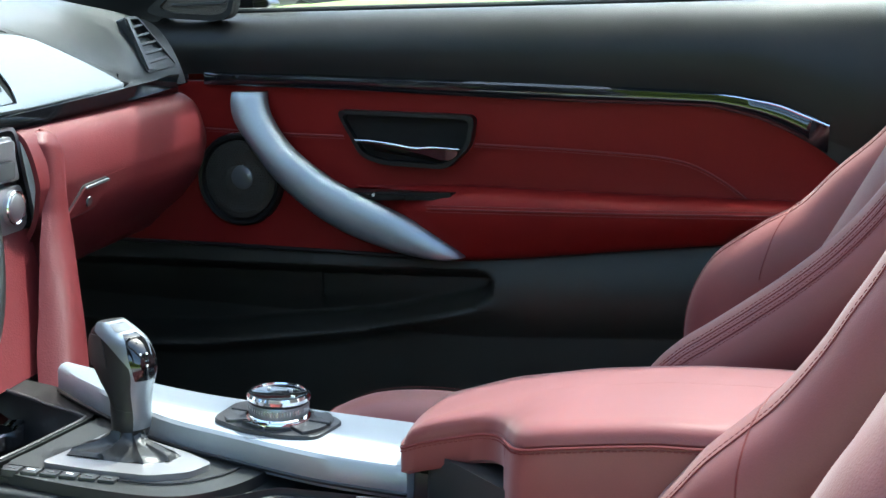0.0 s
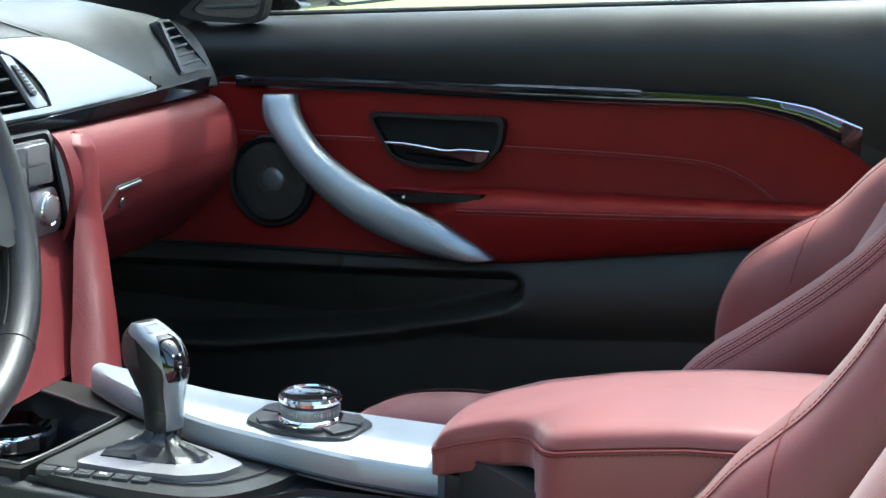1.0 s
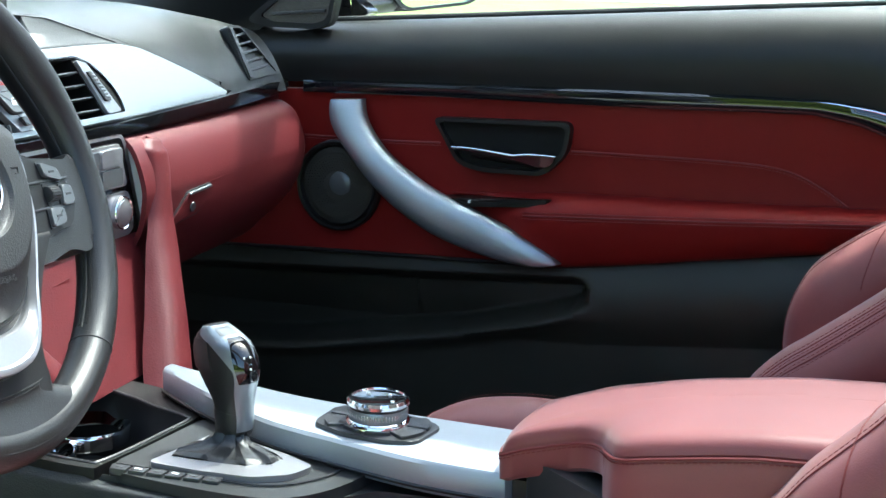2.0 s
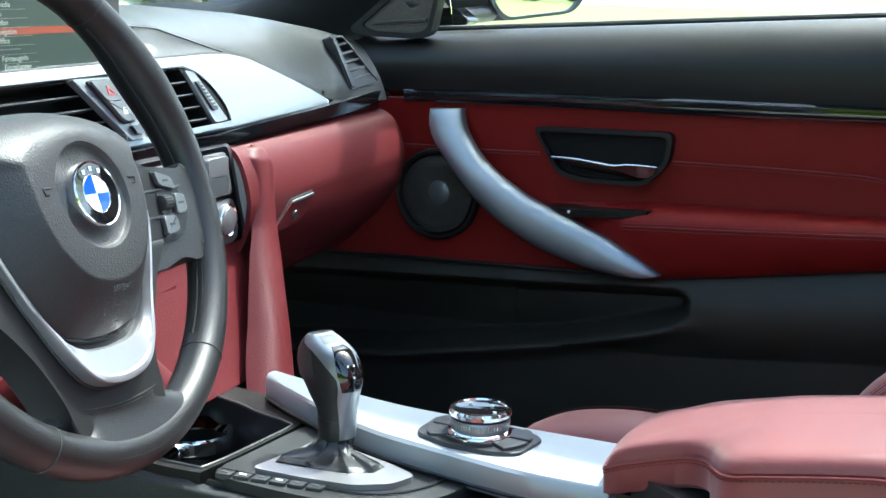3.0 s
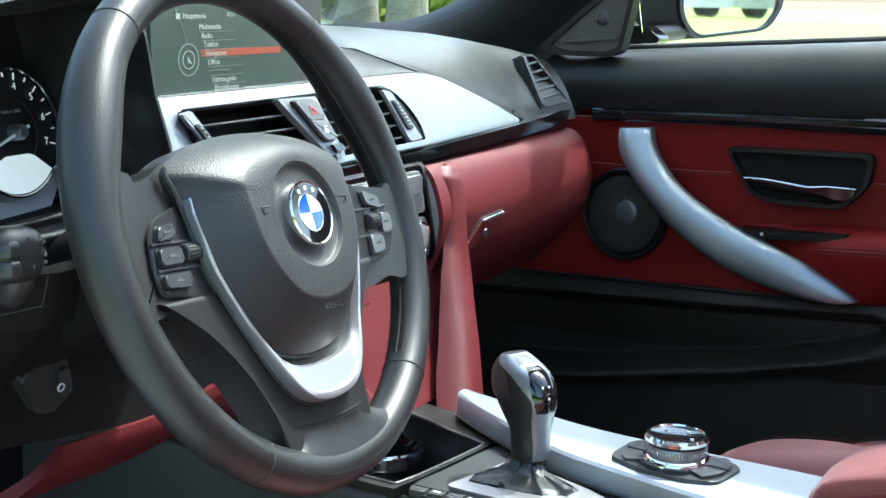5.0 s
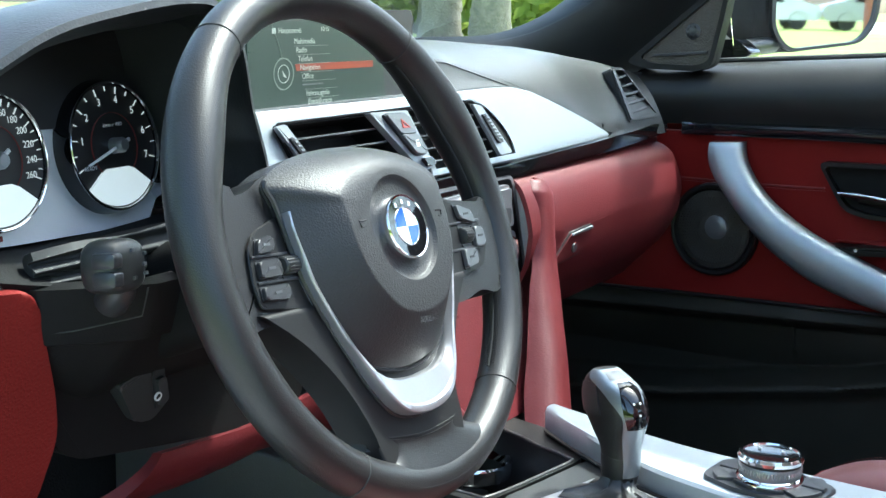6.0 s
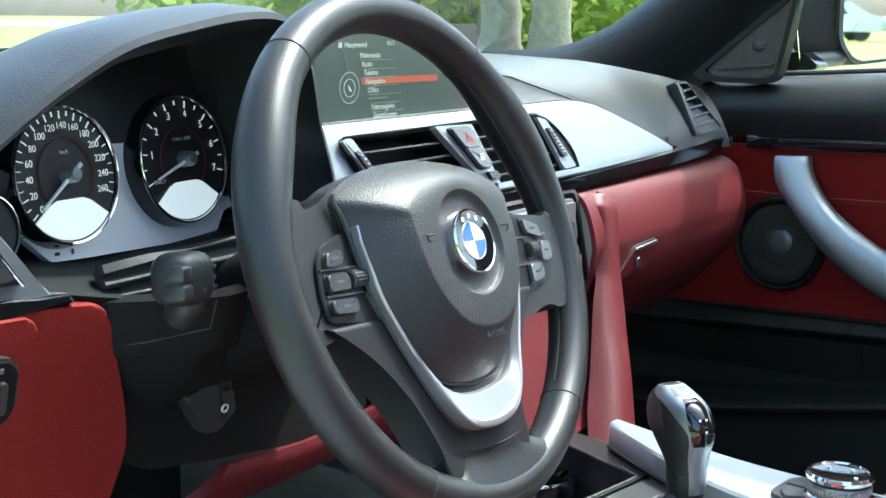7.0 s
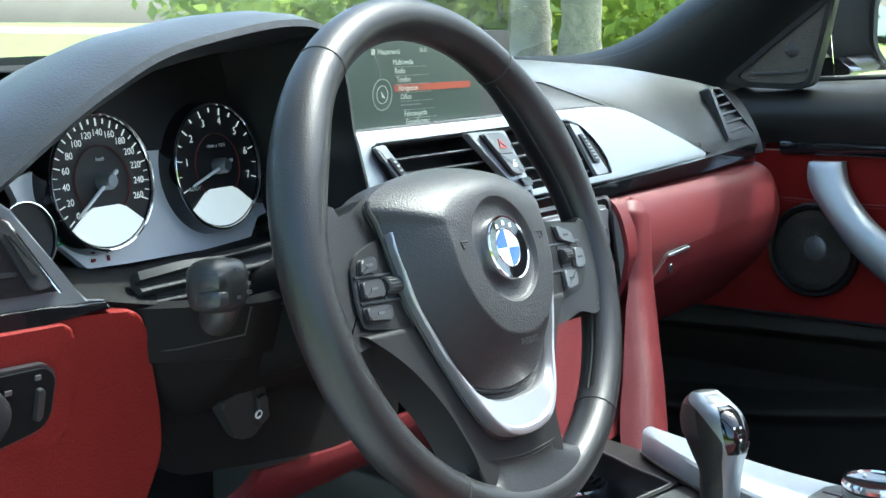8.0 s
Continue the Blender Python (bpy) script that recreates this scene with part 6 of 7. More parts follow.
# raised deck round the gear lever
deck = [(-0.104, 0.052), (-0.107, 0.040), (-0.1105, -0.05), (-0.112, -0.098), (-0.09, -0.111), (0.0, -0.110), (0.055, -0.098), (0.085, -0.065), (0.098, -0.020), (0.090, 0.006), (0.03, 0.012), (-0.05, 0.030), (-0.10, 0.055)]
part("gear_deck", plate([(p.x, p.y) for p in crom([(a, b, 0) for a, b in deck], 5, True)], -0.503, -0.485, FLAT, 0.003, 3), BLACK_PLASTIC, console, "dark grey deck round the gear lever")
part("deck_edge", tube(crom([(-0.108, -0.096, 0.5035), (-0.05, -0.092, 0.5045), (0.03, -0.083, 0.5045), (0.066, -0.050, 0.5045), (0.074, -0.010, 0.5045), (0.04, 0.006, 0.5045), (-0.04, 0.020, 0.5045)], 6), 0.0011, 6), DIAL, console)
# aluminium strip along the passenger's side
FAR = crom([(-0.184, 0.099, 0.531), (-0.15, 0.092, 0.531), (-0.08, 0.081, 0.530), (0.0, 0.075, 0.529), (0.128, 0.077, 0.530), (0.21, 0.079, 0.531), (0.30, 0.079, 0.531)], 6)
NEAR = crom([(-0.183, 0.080, 0.531), (-0.138, 0.054, 0.531), (-0.077, 0.026, 0.530), (-0.011, 0.000, 0.529), (0.062, -0.015, 0.530), (0.15, -0.0265, 0.530), (0.232, -0.026, 0.531)], 6)
rings = []
for a, b in zip(FAR, NEAR):
    w = (b - a).normalized()
    rings.append([a + Vector((0, 0.003, -0.03)), a + Vector((0, 0.002, -0.004)), a, a.lerp(b, 0.3) + Vector((0, 0, 0.0012)), a.lerp(b, 0.7) + Vector((0, 0, 0.0012)), b - w * 0.003, b + Vector((0, 0, -0.003)),
                  b + Vector((0.001, -0.001, -0.0215)), b + Vector((0.002, 0.004, -0.03))])
part("aluminium_strip", loft(rings), ALU_LONG, console, "brushed aluminium console strip")
part("strip_shadow_gap", tube([p + Vector((0.001, -0.0005, -0.0235)) for p in NEAR], 0.0022, 6), DIAL, console)
# cup holder hollow with chrome rim ahead of the lever
CUP_OUT = [(-0.112, 0.034), (-0.120, 0.051), (-0.136, 0.067), (-0.189, 0.093), (-0.266, 0.100), (-0.335, 0.090), (-0.340, 0.0), (-0.335, -0.105), (-0.24, -0.118), (-0.13, -0.118), (-0.116, -0.10), (-0.111, 0.0)]
CUP_IN = [(-0.116, 0.0275), (-0.122, 0.0315), (-0.135, 0.0360), (-0.167, 0.043), (-0.213, 0.058), (-0.31, 0.072), (-0.325, 0.0), (-0.32, -0.095), (-0.24, -0.108), (-0.14, -0.108), (-0.121, -0.095), (-0.1155, 0.0)]
cup_l = [(p.x, p.y) for p in crom([(a, b, 0) for a, b in CUP_OUT], 5, True)]
inn = [(p.x, p.y) for p in crom([(a, b, 0) for a, b in CUP_IN], 5, True)]
part("cup_tray_rim", ringplate(cup_l, inn, -0.5045, -0.48, FLAT), BLACK_DOOR, console)
part("cup_tray_line", tube([(a, b, 0.5046) for a, b in inn], 0.0018, 8, closed=True), BLACK_SATIN, console)
part("cup_wall", loft([[((a + 0.22) * k - 0.22, (b + 0.02) * k - 0.02, z) for a, b in inn] for k, z in ((1.0, 0.503), (0.99, 0.495), (0.95, 0.43), (0.88, 0.424), (0.4, 0.4235), (0.05, 0.4235))], cap=False), DIAL, console, "deep dark cup holder well")
for y in (-0.060, 0.026):
    c = part("cup_holder", lathe([(0.030, -0.004), (0.036, 0.004), (0.039, 0.006), (0.041, 0.003), (0.041, -0.01)], at(FLAT, -0.235, -0.474, y), 40), CHROME, console, "chrome cup holder ring")
    part("cup_well", lathe([(0.0, -0.001), (0.034, -0.001), (0.036, 0.002)], at(FLAT, -0.235, -0.430, y), 32), RUBBER, c)
# push buttons beside the lever
for i in range(6):
    x0 = -0.104 + 0.0172 * i
    y0 = -0.1125 + 0.0028 * i
    b = [(x0, y0), (x0 + 0.0152, y0 + 0.0024), (x0 + 0.0140, y0 + 0.0135), (x0 - 0.001, y0 + 0.0112)]
    q = part("push_button", plate(rounded(b, 0.0015, 3), -0.5062, -0.50, FLAT, 0.0012), BLACK_SATIN, console, "small black push button")
    mx, my = sum(p[0] for p in b) / 4, sum(p[1] for p in b) / 4
    part("button_mark", plate(box2(mx - 0.0035, mx + 0.0035, my - 0.0013, my + 0.0013), -0.5066, -0.506, FLAT, 0), WHITE if i in (1, 3) else GREY_TRIM, q)
# tray behind the strip
part("rear_tray", plate(rounded([(0.236, -0.022), (0.36, -0.026), (0.36, 0.08), (0.232, 0.08)], 0.004), -0.527, -0.49, FLAT, 0.003), BLACK_PLASTIC, console)
part("tray_lid", sheet(lambda u, v: (0.20 + 0.20 * u, -0.055 - 0.07 * v, 0.512 + 0.006 * math.sin(math.pi * u) - 0.03 * v), 8, 6, 0.006), BLACK_SATIN, console, "dark rubber-lined tray")

# ---- gear lever ----
gear = thing("gear_lever", (-0.01, -0.030, 0.505), "upright gear lever in black leather with silver grip", "gear lever")
boot_o = rounded([(-0.080, -0.090), (-0.071, -0.034), (-0.068, -0.002), (-0.025, -0.006), (0.020, -0.018), (0.055, -0.032), (0.047, -0.059), (0.020, -0.079), (-0.03, -0.087)], 0.008, 5)
bi = [((a + 0.015) * 0.70 - 0.026, (b + 0.040) * 0.62 - 0.036) for a, b in boot_o]
part("boot_frame", ringplate(boot_o, bi, -0.5085, -0.498, FLAT), SILVER, gear, "satin silver boot frame")
apex = (-0.035, -0.022)
bl = []
for k, z in ((1.02, 0.5085), (0.95, 0.5115), (0.82, 0.5125), (0.60, 0.5140), (0.42, 0.5160), (0.34, 0.519), (0.30, 0.523)):
    bl.append([Vector((apex[0] + (a - apex[0]) * k * (1 + 0.03 * math.sin(9 * i * 2 * math.pi / len(bi))), apex[1] + (b - apex[1]) * k * (1 + 0.03 * math.sin(9 * i * 2 * math.pi / len(bi) + 1)), z + 0.0015 * math.sin(7 * i * 2 * math.pi / len(bi) + z * 400))) for i, (a, b) in enumerate(bi)])
part("boot", loft(bl), WHEEL_LEATHER, gear, "creased black leather boot")
# the lever's own frame: fore (towards the dash), across, up; outlines of its front and rear edges by height
GF = pose(-0.004, -0.030, 0.510, 0, 0, -20)
FRONT = [(0.008, -0.049), (0.0255, -0.0505), (0.040, -0.0545), (0.052, -0.065), (0.060, -0.073), (0.068, -0.0790), (0.080, -0.0825), (0.090, -0.081), (0.098, -0.077), (0.106, -0.068)]
REAR = [(0.008, -0.018), (0.0255, -0.0150), (0.040, -0.0150), (0.054, -0.0130), (0.066, -0.0090), (0.077, -0.0085), (0.087, -0.0125), (0.0965, -0.021), (0.1030, -0.036), (0.1085, -0.052)]
HALF = [0.0145, 0.0147, 0.0152, 0.0172, 0.0178, 0.0184, 0.0182, 0.0172, 0.0152, 0.0110]
fr, re_ = crom([(b, 0, a) for a, b in FRONT], 4), crom([(b, 0, a) for a, b in REAR], 4)
hw = [lerp1(i / 4, list(enumerate(HALF))) for i in range(len(fr))]


def lever_ring(i, grow=1.0):
    """A section of the lever: j from 0 to 1 runs from the rear edge round the driver's side to the front and back."""
    a, b = Vector(re_[i]), Vector(fr[i])
    c, h = (a + b) / 2, (a - b) / 2
    def at_q(q):
        ca, sa = math.cos(q), math.sin(q)
        ca = math.copysign(abs(ca) ** 0.8, ca)
        sa = math.copysign(abs(sa) ** 0.8, sa)
        return GF @ (c + h * grow * ca + Vector((0, -hw[i] * grow * sa, 0)))
    return at_q


nL = len(fr)
part("stem", loft([[lever_ring(i)(2 * math.pi * j / 28) for j in range(28)] for i in range(nL)]), WHEEL_LEATHER, gear, "black leather stem")
part("collar", loft([[lever_ring(i, g)(2 * math.pi * j / 28) for j in range(28)] for i, g in ((1, 1.02), (2, 1.05), (5, 1.05), (6, 1.02))]), WHEEL_LEATHER, gear)
# silver shell round the rear edge, widening over the top
shell = []
for i in range(2, nL):
    w = (i - 2) / (nL - 3)
    q = 0.58 + 0.20 * min(1, w / 0.5) + 1.25 * max(0, w - 0.5) / 0.5
    shell.append([lever_ring(i, 1.07)(-q + 2 * q * j / 16) for j in range(17)])
inn_s = []
for i in range(2, nL):
    w = (i - 2) / (nL - 3)
    q = 0.58 + 0.20 * min(1, w / 0.5) + 1.25 * max(0, w - 0.5) / 0.5
    inn_s.append([lever_ring(i, 0.97)(q - 2 * q * j / 16) for j in range(17)])
part("grip_shell", loft([a + b for a, b in zip(shell, inn_s)]), SATIN, gear, "silver grip shell")
win = []
for i in range(15, nL - 5):
    w = (i - 15) / (nL - 21)
    q = 0.62 * math.sin(math.pi * (0.18 + 0.72 * w)) ** 0.6
    win.append([lever_ring(i, 1.085)(0.14 - q + 2 * q * j / 10) for j in range(11)] + [lever_ring(i, 1.03)(0.14 + q - 2 * q * j / 10) for j in range(11)])
part("indicator_window", loft(win), GLOSS, gear, "gloss black gear indicator window")
bm = bmesh.new()
for i, q in ((20, 0.10), (24, 0.02), (24, 0.26), (28, 0.14)):
    p0, p1, p2 = (lever_ring(i, 1.112)(q), lever_ring(i, 1.112)(q + 0.10), lever_ring(i + 1, 1.112)(q))
    plate(box2(-0.0007, 0.0007, -0.0010, 0.0010), -0.0003, 0.0006, frame_of(p0, p1 - p0, p2 - p0), 0, bm=bm)
part("gear_marks", bm, WHITE_GLOW, gear)
pb_ = []
for i in range(nL - 5, nL - 1):
    pb_.append([lever_ring(i, 1.11)(-0.3 + 1.0 * j / 8) for j in range(9)] + [lever_ring(i, 1.0)(0.7 - 1.0 * j / 8) for j in range(9)])
part("park_button", loft(pb_), GREY_TRIM, gear, "grey park button")
ub = []
for i in range(19, 31):
    ub.append([lever_ring(i, 1.05)(1.55 + 0.75 * j / 8) for j in range(9)] + [lever_ring(i, 0.95)(2.30 - 0.75 * j / 8) for j in range(9)])
part("side_button", loft(ub), BLACK_PLASTIC, gear, "black unlock button")

# ---- rotary controller ----
knob = thing("rotary_controller", (0.088, 0.042, 0.531), "round chrome rotary controller with black touch top", "control knob")
kp = rounded([(0.0330, 0.0060), (0.0330, 0.0560), (0.0460, 0.0650), (0.1180, 0.0600), (0.1430, 0.0480), (0.1390, 0.0020), (0.1120, -0.0080), (0.0700, -0.0080)], 0.008, 4)
KC = (0.088, 0.028)
part("button_base", plate(kp, -0.5345, -0.528, FLAT, 0.0015), BLACK_SATIN, knob, "black button base")
for i in range(8):
    a0, a1 = 2 * math.pi * (i + 0.06) / 8, 2 * math.pi * (i + 0.94) / 8
    inn_, outr = 0.029, 0.034 + 0.018 * abs(math.cos((a0 + a1) / 2)) ** 2
    seg = [(KC[0] + inn_ * math.cos(a0 + (a1 - a0) * k / 4), KC[1] + inn_ * math.sin(a0 + (a1 - a0) * k / 4)) for k in range(5)]
    seg += [(KC[0] + outr * math.cos(a1 - (a1 - a0) * k / 4), KC[1] + outr * 0.86 * math.sin(a1 - (a1 - a0) * k / 4)) for k in range(5)]
    part("button", plate(rounded(seg, 0.0015, 2), -0.5375, -0.533, FLAT, 0.0014), BLACK_SATIN, knob)
KM = at(FLAT, KC[0], -0.5345, KC[1])
part("knob_base", lathe([(0.0295, 0.0), (0.0300, 0.003), (0.0285, 0.006), (0.0270, 0.007)], KM, 56), CHROME, knob, "chrome base ring")
part("knob_body", lathe([(0.0262, 0.006), (0.0272, 0.010), (0.0272, 0.0155), (0.0262, 0.018)], KM, 64), SATIN, knob, "knurled metal body")
part("knob_groove", lathe([(0.0266, 0.0175), (0.0262, 0.0185), (0.0270, 0.0195)], KM, 56), DIAL, knob)
part("knob_rim", lathe([(0.0262, 0.0190), (0.0283, 0.0205), (0.0288, 0.0235), (0.0270, 0.0262), (0.0245, 0.0262), (0.0238, 0.0245)], KM, 64), CHROME, knob, "chrome rim")
part("touch_top", lathe([(0.0, 0.0232), (0.018, 0.0236), (0.0242, 0.0248), (0.0245, 0.02)], KM, 56), GLOSS, knob, "black touch surface")
bm = bmesh.new()
for i in range(60):
    a = 2 * math.pi * i / 60
    tube([KM @ Vector((0.0273 * math.cos(a), -0.0105, 0.0273 * math.sin(a))), KM @ Vector((0.0273 * math.cos(a), -0.0152, 0.0273 * math.sin(a)))], 0.0004, 4, bm=bm)
part("knurling", bm, CHROME, knob)
bm = bmesh.new()
for a, b in ((-0.014, 0.008), (0.006, 0.012), (0.016, -0.004)):
    plate(box2(a - 0.0015, a + 0.0015, b - 0.0006, b + 0.0006), -0.0252, -0.0225, KM, 0, bm=bm)
part("touch_marks", bm, WHITE, knob)

# ---- centre armrest ----
rest = thing("armrest_box", (0.40, -0.02, 0.49), "padded red leather centre armrest with stitched edge", "armrest")
ro = [(0.226, 0.070), (0.222, 0.02), (0.228, -0.028), (0.240, -0.040), (0.280, -0.045), (0.306, -0.052), (0.322, -0.066), (0.333, -0.086), (0.346, -0.106), (0.368, -0.116), (0.42, -0.119), (0.52, -0.119), (0.64, -0.118), (0.64, 0.080), (0.52, 0.083), (0.40, 0.083), (0.28, 0.082)]
line = crom([(a, b, 0) for a, b in ro[:13]], 6) + crom([(a, b, 0) for a, b in ro[13:]], 6)
top_z = lambda x, y: lerp1(x, [(0.215, 0.559), (0.25, 0.576), (0.30, 0.592), (0.37, 0.609), (0.45, 0.622), (0.52, 0.628), (0.64, 0.632)]) + 0.010 * min(1.0, max(0.0, (0.07 - y) / 0.19)) * smooth01((x - 0.22) / 0.22)
mid = Vector((0.43, -0.01, 0))


def shrink(p, q):
    d = (p - mid)
    return mid + Vector((d.x * (1 - q / 0.21), d.y * (1 - q / 0.10), 0))


rings = []
for q, drop in ((0.006, -0.062), (0.0, -0.058), (-0.001, -0.034), (0.0, -0.018), (0.0005, -0.0145), (0.002, -0.0150), (0.0012, -0.0130), (0.0018, -0.0105), (0.0036, -0.0062), (0.0068, -0.0026), (0.012, -0.0004), (0.020, 0.001), (0.04, 0.003), (0.06, 0.004), (0.085, 0.0045), (0.094, 0.0046), (0.0999, 0.0046)):
    ring = []
    for p in line:
        c = shrink(p, q)
        zz = top_z(c.x, c.y)
        low_cut = 0.022 if (p.x < 0.33) else 0.0
        ring.append((c.x, c.y, zz + (drop + low_cut if drop < -0.03 else drop)))
    rings.append(ring)
part("cushion", loft(rings, cap=False), RED_SEAT, rest, "padded red leather cushion")
piping = [Vector((shrink(p, -0.0006).x, shrink(p, -0.0006).y, top_z(p.x, p.y) - 0.0152)) for p in line]
part("seam", tube(piping, 0.0012, 6, closed=True), RED_THREAD, rest)
part("stitching", stitches([p + Vector((0, 0, -0.0042)) + (p - mid).normalized() * 0.0012 for p in piping]), RED_THREAD, rest)
part("support", plate(rounded([(0.25, -0.030), (0.345, -0.095), (0.62, -0.100), (0.62, 0.072), (0.25, 0.068)], 0.01), -0.552, -0.49, FLAT, 0.002), BLACK_PLASTIC, rest)


# ---- seats ----
def along(path, widths, depths, n_to, power=2.4, segs=26):
    """Rings of a padded roll along a path in (x, y, z): half width across y, half depth along n_to."""
    rings = []
    k = len(path)
    for i, p in enumerate(path):
        t = (path[min(i + 1, k - 1)] - path[max(i - 1, 0)]).normalized()
        side_v = Vector((0, 1, 0))
        side_v = (side_v - t * side_v.dot(t)).normalized()
        nrm = t.cross(side_v)
        if nrm.dot(Vector(n_to)) < 0:
            nrm = -nrm
        w = i / (k - 1)
        a, b = widths(w), depths(w)
        ring = []
        for j in range(segs):
            q = 2 * math.pi * j / segs
            c, s = math.cos(q), math.sin(q)
            ring.append(p + side_v * a * math.copysign(abs(c) ** (2 / power), c) + nrm * b * math.copysign(abs(s) ** (2 / power), s))
        rings.append(ring)
    return rings


ends = lambda w, e=0.10: min(1.0, max(0.02, (1 - (1 - min(1, w / e)) ** 2) ** 0.5) if w < e else 1.0, max(0.02, (1 - (1 - min(1, (1 - w) / e)) ** 2) ** 0.5) if w > 1 - e else 1.0)


def bolster(name, parent, edge, y, half, depth, n_to, label, lines=(), across=None):
    """A padded roll whose leading edge runs through the points (x, z) in the plane y; lines: seams along it, across: a seam over it."""
    e = crom([(a, y, b) for a, b in edge], 6)
    k = len(e)
    path = []
    for i, p in enumerate(e):
        t = (e[min(i + 1, k - 1)] - e[max(i - 1, 0)]).normalized()
        n = Vector((t.z, 0, -t.x))
        if n.dot(Vector(n_to)) < 0:
            n = -n
        path.append(p - n * depth)
    rr = along(path, lambda w: half * ends(w, 0.10), lambda w: depth * ends(w, 0.10), n_to, 2.3)
    roll = part(name, loft(rr), RED_SEAT, parent, label)
    for jf in lines:
        ln = []
        for r_, c in zip(rr[2:-2], path[2:-2]):
            q = Vector(r_[int(jf)]).lerp(Vector(r_[int(jf) + 1]), jf % 1)
            ln.append(q + (q - c).normalized() * 0.0002)
        part("seam", tube(ln, 0.0006, 6), RED_THREAD, roll)
        for side_ in (-1, 1):
            part("stitching", stitches([q + Vector((0, 0.0015 * side_, 0.0030 * side_)) for q in ln], r=0.0004), RED_THREAD, roll)
    if across:
        i0, i1 = across
        ln = []
        for m in range(17):
            jf, ii = 5.0 + 7.5 * m / 16, i0 + (i1 - i0) * m / 16
            q = Vector(rr[int(ii)][int(jf)]).lerp(Vector(rr[int(ii)][int(jf) + 1]), jf % 1).lerp(Vector(rr[int(ii) + 1][int(jf)]).lerp(Vector(rr[int(ii) + 1][int(jf) + 1]), jf % 1), ii % 1)
            ln.append(q + (q - path[int(ii)]).normalized() * 0.0003)
        part("cross_seam", tube(crom(ln, 2), 0.0007, 6), RED_THREAD, roll)
    return roll


def seat(name, yc, label, dx, dz, inner, outer):
    """A sports seat on the centre line yc: cushion with side rolls, backrest with two bolsters, head restraint."""
    t = thing(name, (0.35, yc, 0.25), label, "car seat", "front seats")
    part("seat_base", plate(rounded([(0.08, yc - 0.18), (0.55, yc - 0.18), (0.55, yc + 0.18), (0.08, yc + 0.18)], 0.04), -0.31, -0.25, FLAT, 0.01), BLACK_PLASTIC, t)
    sink = -0.085 if yc > 0 else 0.0
    cu = crom([(a, yc, b + dz + sink) for a, b in ((0.00, 0.390), (0.04, 0.425), (0.14, 0.437), (0.30, 0.430), (0.46, 0.415))], 6)
    part("cushion", loft(along(cu, lambda w: 0.150 * ends(w), lambda w: 0.045 * ends(w), (0, 0, 1), 3.2)), RED_SEAT, t, "red leather seat cushion")
    for sgn in (-1, 1):
        dz = dz - 0.017 if sgn < 0 and yc > 0 else dz
        edge = [(0.018, 0.425 + dz), (0.024, 0.452 + dz), (0.040, 0.4800 + dz), (0.063, 0.4985 + dz), (0.095, 0.5145 + dz), (0.1385, 0.5245 + dz), (0.187, 0.5285 + dz), (0.2236, 0.5240 + dz), (0.27, 0.502 + dz), (0.34, 0.470 + dz), (0.44, 0.450 + dz)]
        if sgn * yc > 0:
            edge = [(a, b - 0.105) for a, b in edge]
        bolster("side_roll", t, edge, yc + sgn * 0.180, 0.050, 0.040, (0, 0, 1), "raised red side bolster", (4.2,), (17, 15))
    bk = crom([(a + dx, yc, b) for a, b in ((0.47, 0.44), (0.50, 0.56), (0.555, 0.68), (0.61, 0.80), (0.66, 0.93), (0.70, 1.05))], 6)
    part("backrest", loft(along(bk, lambda w: (0.17 - 0.03 * w) * ends(w), lambda w: 0.055 * ends(w), (-1, 0, 0.4), 3.2)), RED_SEAT, t, "red leather backrest")
    for edge, y, half, depth, lines, across in (inner, outer):
        bolster("back_roll", t, edge, y, half, depth, (-1, 0, 0.6), "raised red backrest bolster", lines, across)
    hr = crom([(0.70 + dx, yc, 1.06), (0.705 + dx, yc, 1.10), (0.715 + dx, yc, 1.17)], 5)
    part("head_restraint", loft(along(hr, lambda w: 0.12 * ends(w, 0.3), lambda w: 0.045 * ends(w, 0.3), (-1, 0, 0), 3)), RED_SEAT, t, "red leather head restraint")
    return t


seat("front_seat", 0.400, "red leather front passenger seat with raised bolsters", 0.040, 0.0,
     ([(0.362, 0.490), (0.370, 0.540), (0.391, 0.577), (0.4155, 0.6036), (0.440, 0.623), (0.478, 0.654), (0.510, 0.682), (0.545, 0.718), (0.581, 0.768), (0.625, 0.850), (0.668, 0.950), (0.700, 1.03)], 0.205, 0.050, 0.045, (8.6, 9.3, 10.0), None),
     ([(0.372, 0.455), (0.3640, 0.495), (0.3655, 0.539), (0.3765, 0.5766), (0.398, 0.611), (0.448, 0.651), (0.4885, 0.679), (0.526, 0.723), (0.576, 0.776), (0.625, 0.850), (0.668, 0.950), (0.700, 1.03)], 0.610, 0.055, 0.060, (7.6,), (38, 27)))
seat("front_seat", -0.345, "red leather driver's seat with raised bolsters", 0.075, -0.03,
     ([(0.425, 0.520), (0.438, 0.552), (0.4546, 0.5838), (0.467, 0.601), (0.484, 0.6243), (0.508, 0.650), (0.528, 0.6724), (0.550, 0.706), (0.5646, 0.734), (0.584, 0.771), (0.622, 0.855), (0.662, 0.955), (0.695, 1.03)], -0.130, 0.055, 0.055, (8.0,), (36, 23)),
     ([(0.480, 0.540), (0.510, 0.620), (0.545, 0.710), (0.5654, 0.7554), (0.575, 0.7742), (0.5858, 0.7926), (0.622, 0.862), (0.662, 0.955), (0.695, 1.03)], -0.520, 0.055, 0.055, (), None))


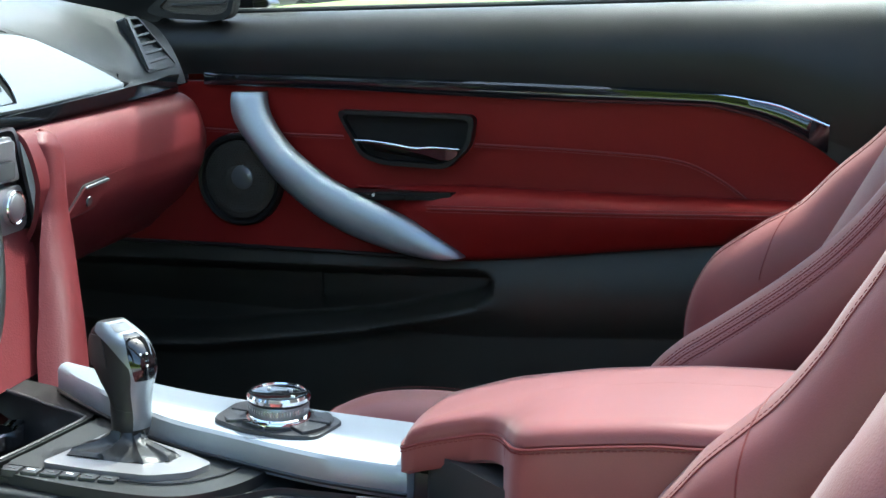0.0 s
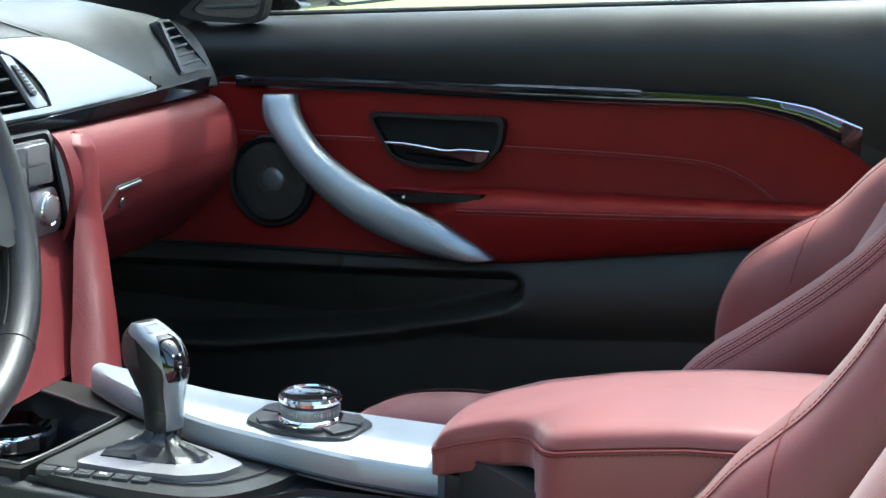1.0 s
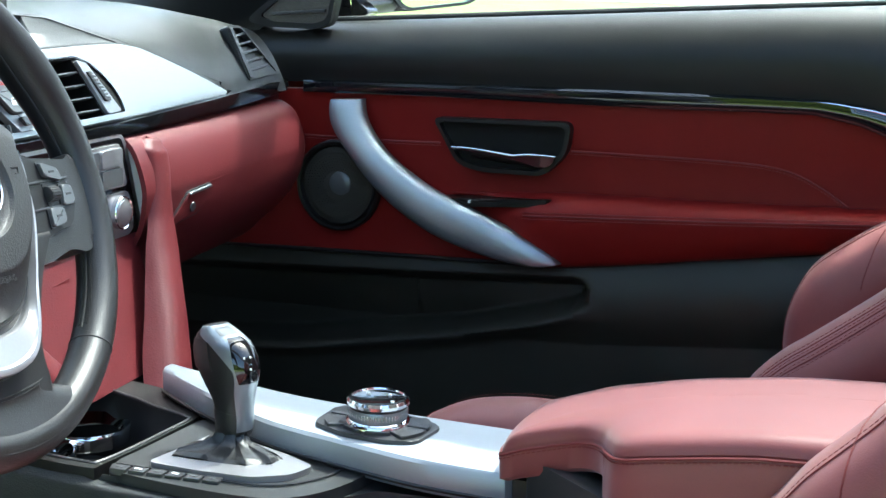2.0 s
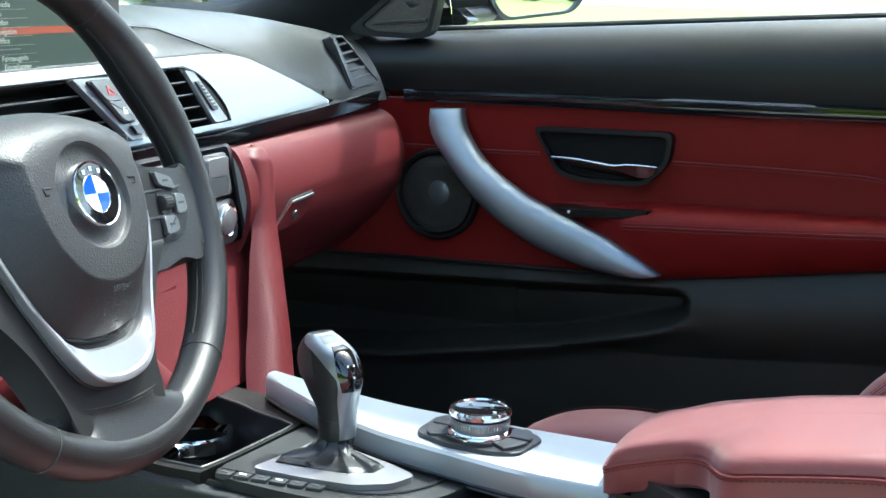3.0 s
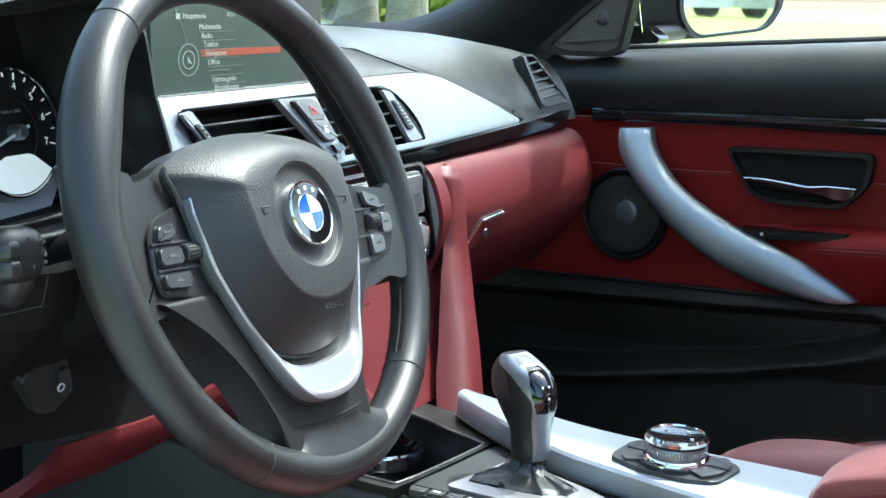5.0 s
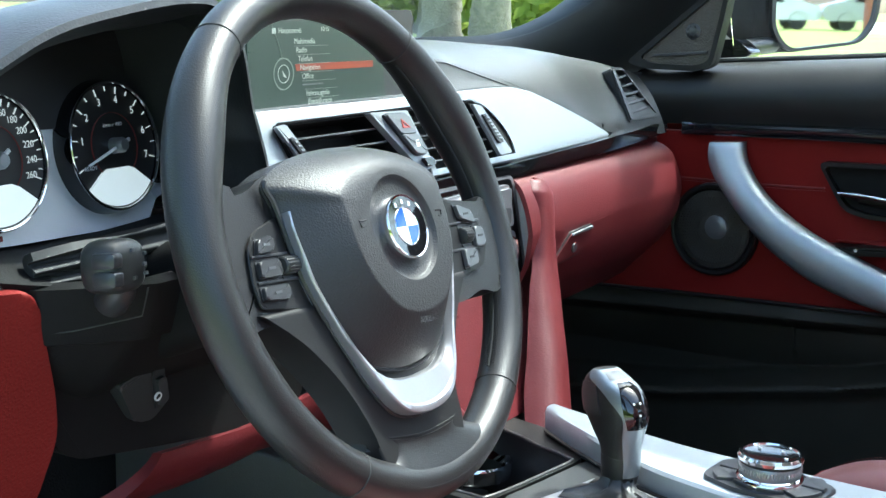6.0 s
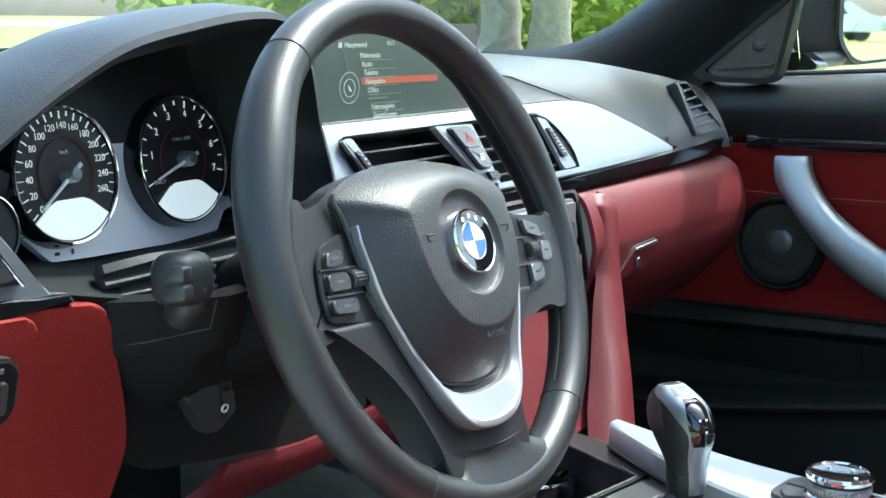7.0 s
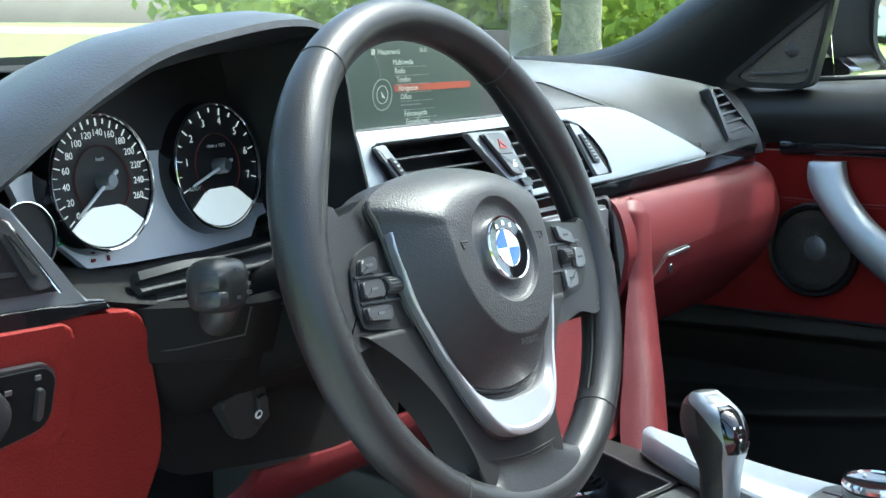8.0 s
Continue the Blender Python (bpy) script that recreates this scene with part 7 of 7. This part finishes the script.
# ---- things outside, seen through the glass and in the mirror; the hedge is added ----
tree("tree", -10.7, 13.1, 0.24, 7.5, 3)
tree("tree", -9.90, 13.1, 0.24, 8.0, 5)
tree("tree", -22, 8, 0.3, 7.0, 8)
tree("tree", -18, 22, 0.3, 7.0, 9)
tree("tree", 9, 24, 0.3, 7.0, 12)
for i, (x, y) in enumerate(((-3.5, -7.0), (-8, -9))):
    tree("tree", x, y, 0.3, 5.0, 20 + i)
for i in range(18):
    k = i / 17
    turn = radians(122 + 20 * k)
    far = 34 + 5 * math.sin(5.1 * i)
    bush(far * math.cos(turn), far * math.sin(turn), 2.6, 3.6 + 0.8 * math.sin(3.3 * i), 40 + i)


def hedge(x0, x1, y, h, seed):
    """A dense hedge of leaves over many stems, added unseen to block low light."""
    rnd = random.Random(seed)
    t = thing("hedge", ((x0 + x1) / 2, y, 0), "added green hedge, out of view, that dims low sky light", "hedge")
    bm = bmesh.new()
    centres = []
    for k in range(int((x1 - x0) / 0.5)):
        x = x0 + 0.5 * k + rnd.uniform(-0.2, 0.2)
        q = h * rnd.uniform(0.85, 1.1)
        tube([(x, y, 0), (x + rnd.uniform(-0.2, 0.2), y, q * 0.5), (x + rnd.uniform(-0.3, 0.3), y, q)], lambda w: 0.05 * (1 - 0.7 * w), 6, bm=bm)
        centres += [Vector((x, y + rnd.uniform(-0.5, 0.5), q * (j + 0.5) / 8)) for j in range(8)]
    part("stem", bm, BARK, t)
    crown(t, centres, 16000, 0.7, 0.22, rnd, "foliage")
    return t


# out of view; cuts the low light through the driver's opening
hedge(-9, 11, -9.0, 1.5, 77)


def parked_car(x, y, turn, paint, label):
    c = thing("parked_car", (x, y, 0), label, "car", "parked cars")
    m = pose(x, y, 0, 0, 0, turn)
    side_l = [(-2.1, 0.35), (2.1, 0.35), (2.2, 0.6), (2.05, 0.85), (1.6, 0.95), (0.9, 1.38), (-0.7, 1.42), (-1.5, 1.0), (-2.1, 0.88), (-2.2, 0.6)]
    part("body", plate(rounded(side_l, 0.15, 4), -0.82, 0.82, m, 0.08, 3), paint, c)
    for s in (-0.84, 0.84):
        part("side_window", plate(rounded([(0.85, 0.95), (0.55, 1.30), (-0.6, 1.34), (-1.15, 1.0)], 0.05), s - 0.01, s + 0.01, m, 0), GLOSS, c)
        for a in (-1.35, 1.35):
            w = part("wheel", lathe([(0.0, 0.06), (0.22, 0.08), (0.31, 0.08), (0.33, 0.0), (0.31, -0.08)], m @ Matrix.Translation((a, s * 0.93, 0.33)), 24), RUBBER, c)
            part("rim", lathe([(0.0, 0.1), (0.19, 0.095), (0.21, 0.085)], m @ Matrix.Translation((a, s * 0.93, 0.33)), 20), SILVER, w)
    return c


PAINT_B = mat("silver_car_paint", (0.45, 0.46, 0.48), 0.3, 0.5, coat=0.5, vary=0.02)
PAINT_C = mat("dark_car_paint", (0.05, 0.06, 0.08), 0.3, 0.3, coat=0.5, vary=0.02)
parked_car(46, 5.0, 84, PAINT, "white parked car at the far side of the lawn")
parked_car(46, 9.4, 88, PAINT_B, "silver parked car at the far side of the lawn")
parked_car(46, 13.8, 92, PAINT_C, "dark parked car at the far side of the lawn")
POST = mat("rust_red_post", (0.34, 0.13, 0.07), 0.7, grain=0.3, size=0.02, vary=0.2)
post = thing("post", (11.0, 3.0, 0), "slim rust-red wooden post standing on the lawn", "post", "posts")
part("shaft", tube([(11.0, 3.0, 0), (11.02, 3.0, 1.6), (11.0, 3.0, 3.4)], 0.06, 10), POST, post)
for x, y in ((13.5, 5.2), (17.0, 6.5)):
    copy_thing(post, pose(x, y, 0))
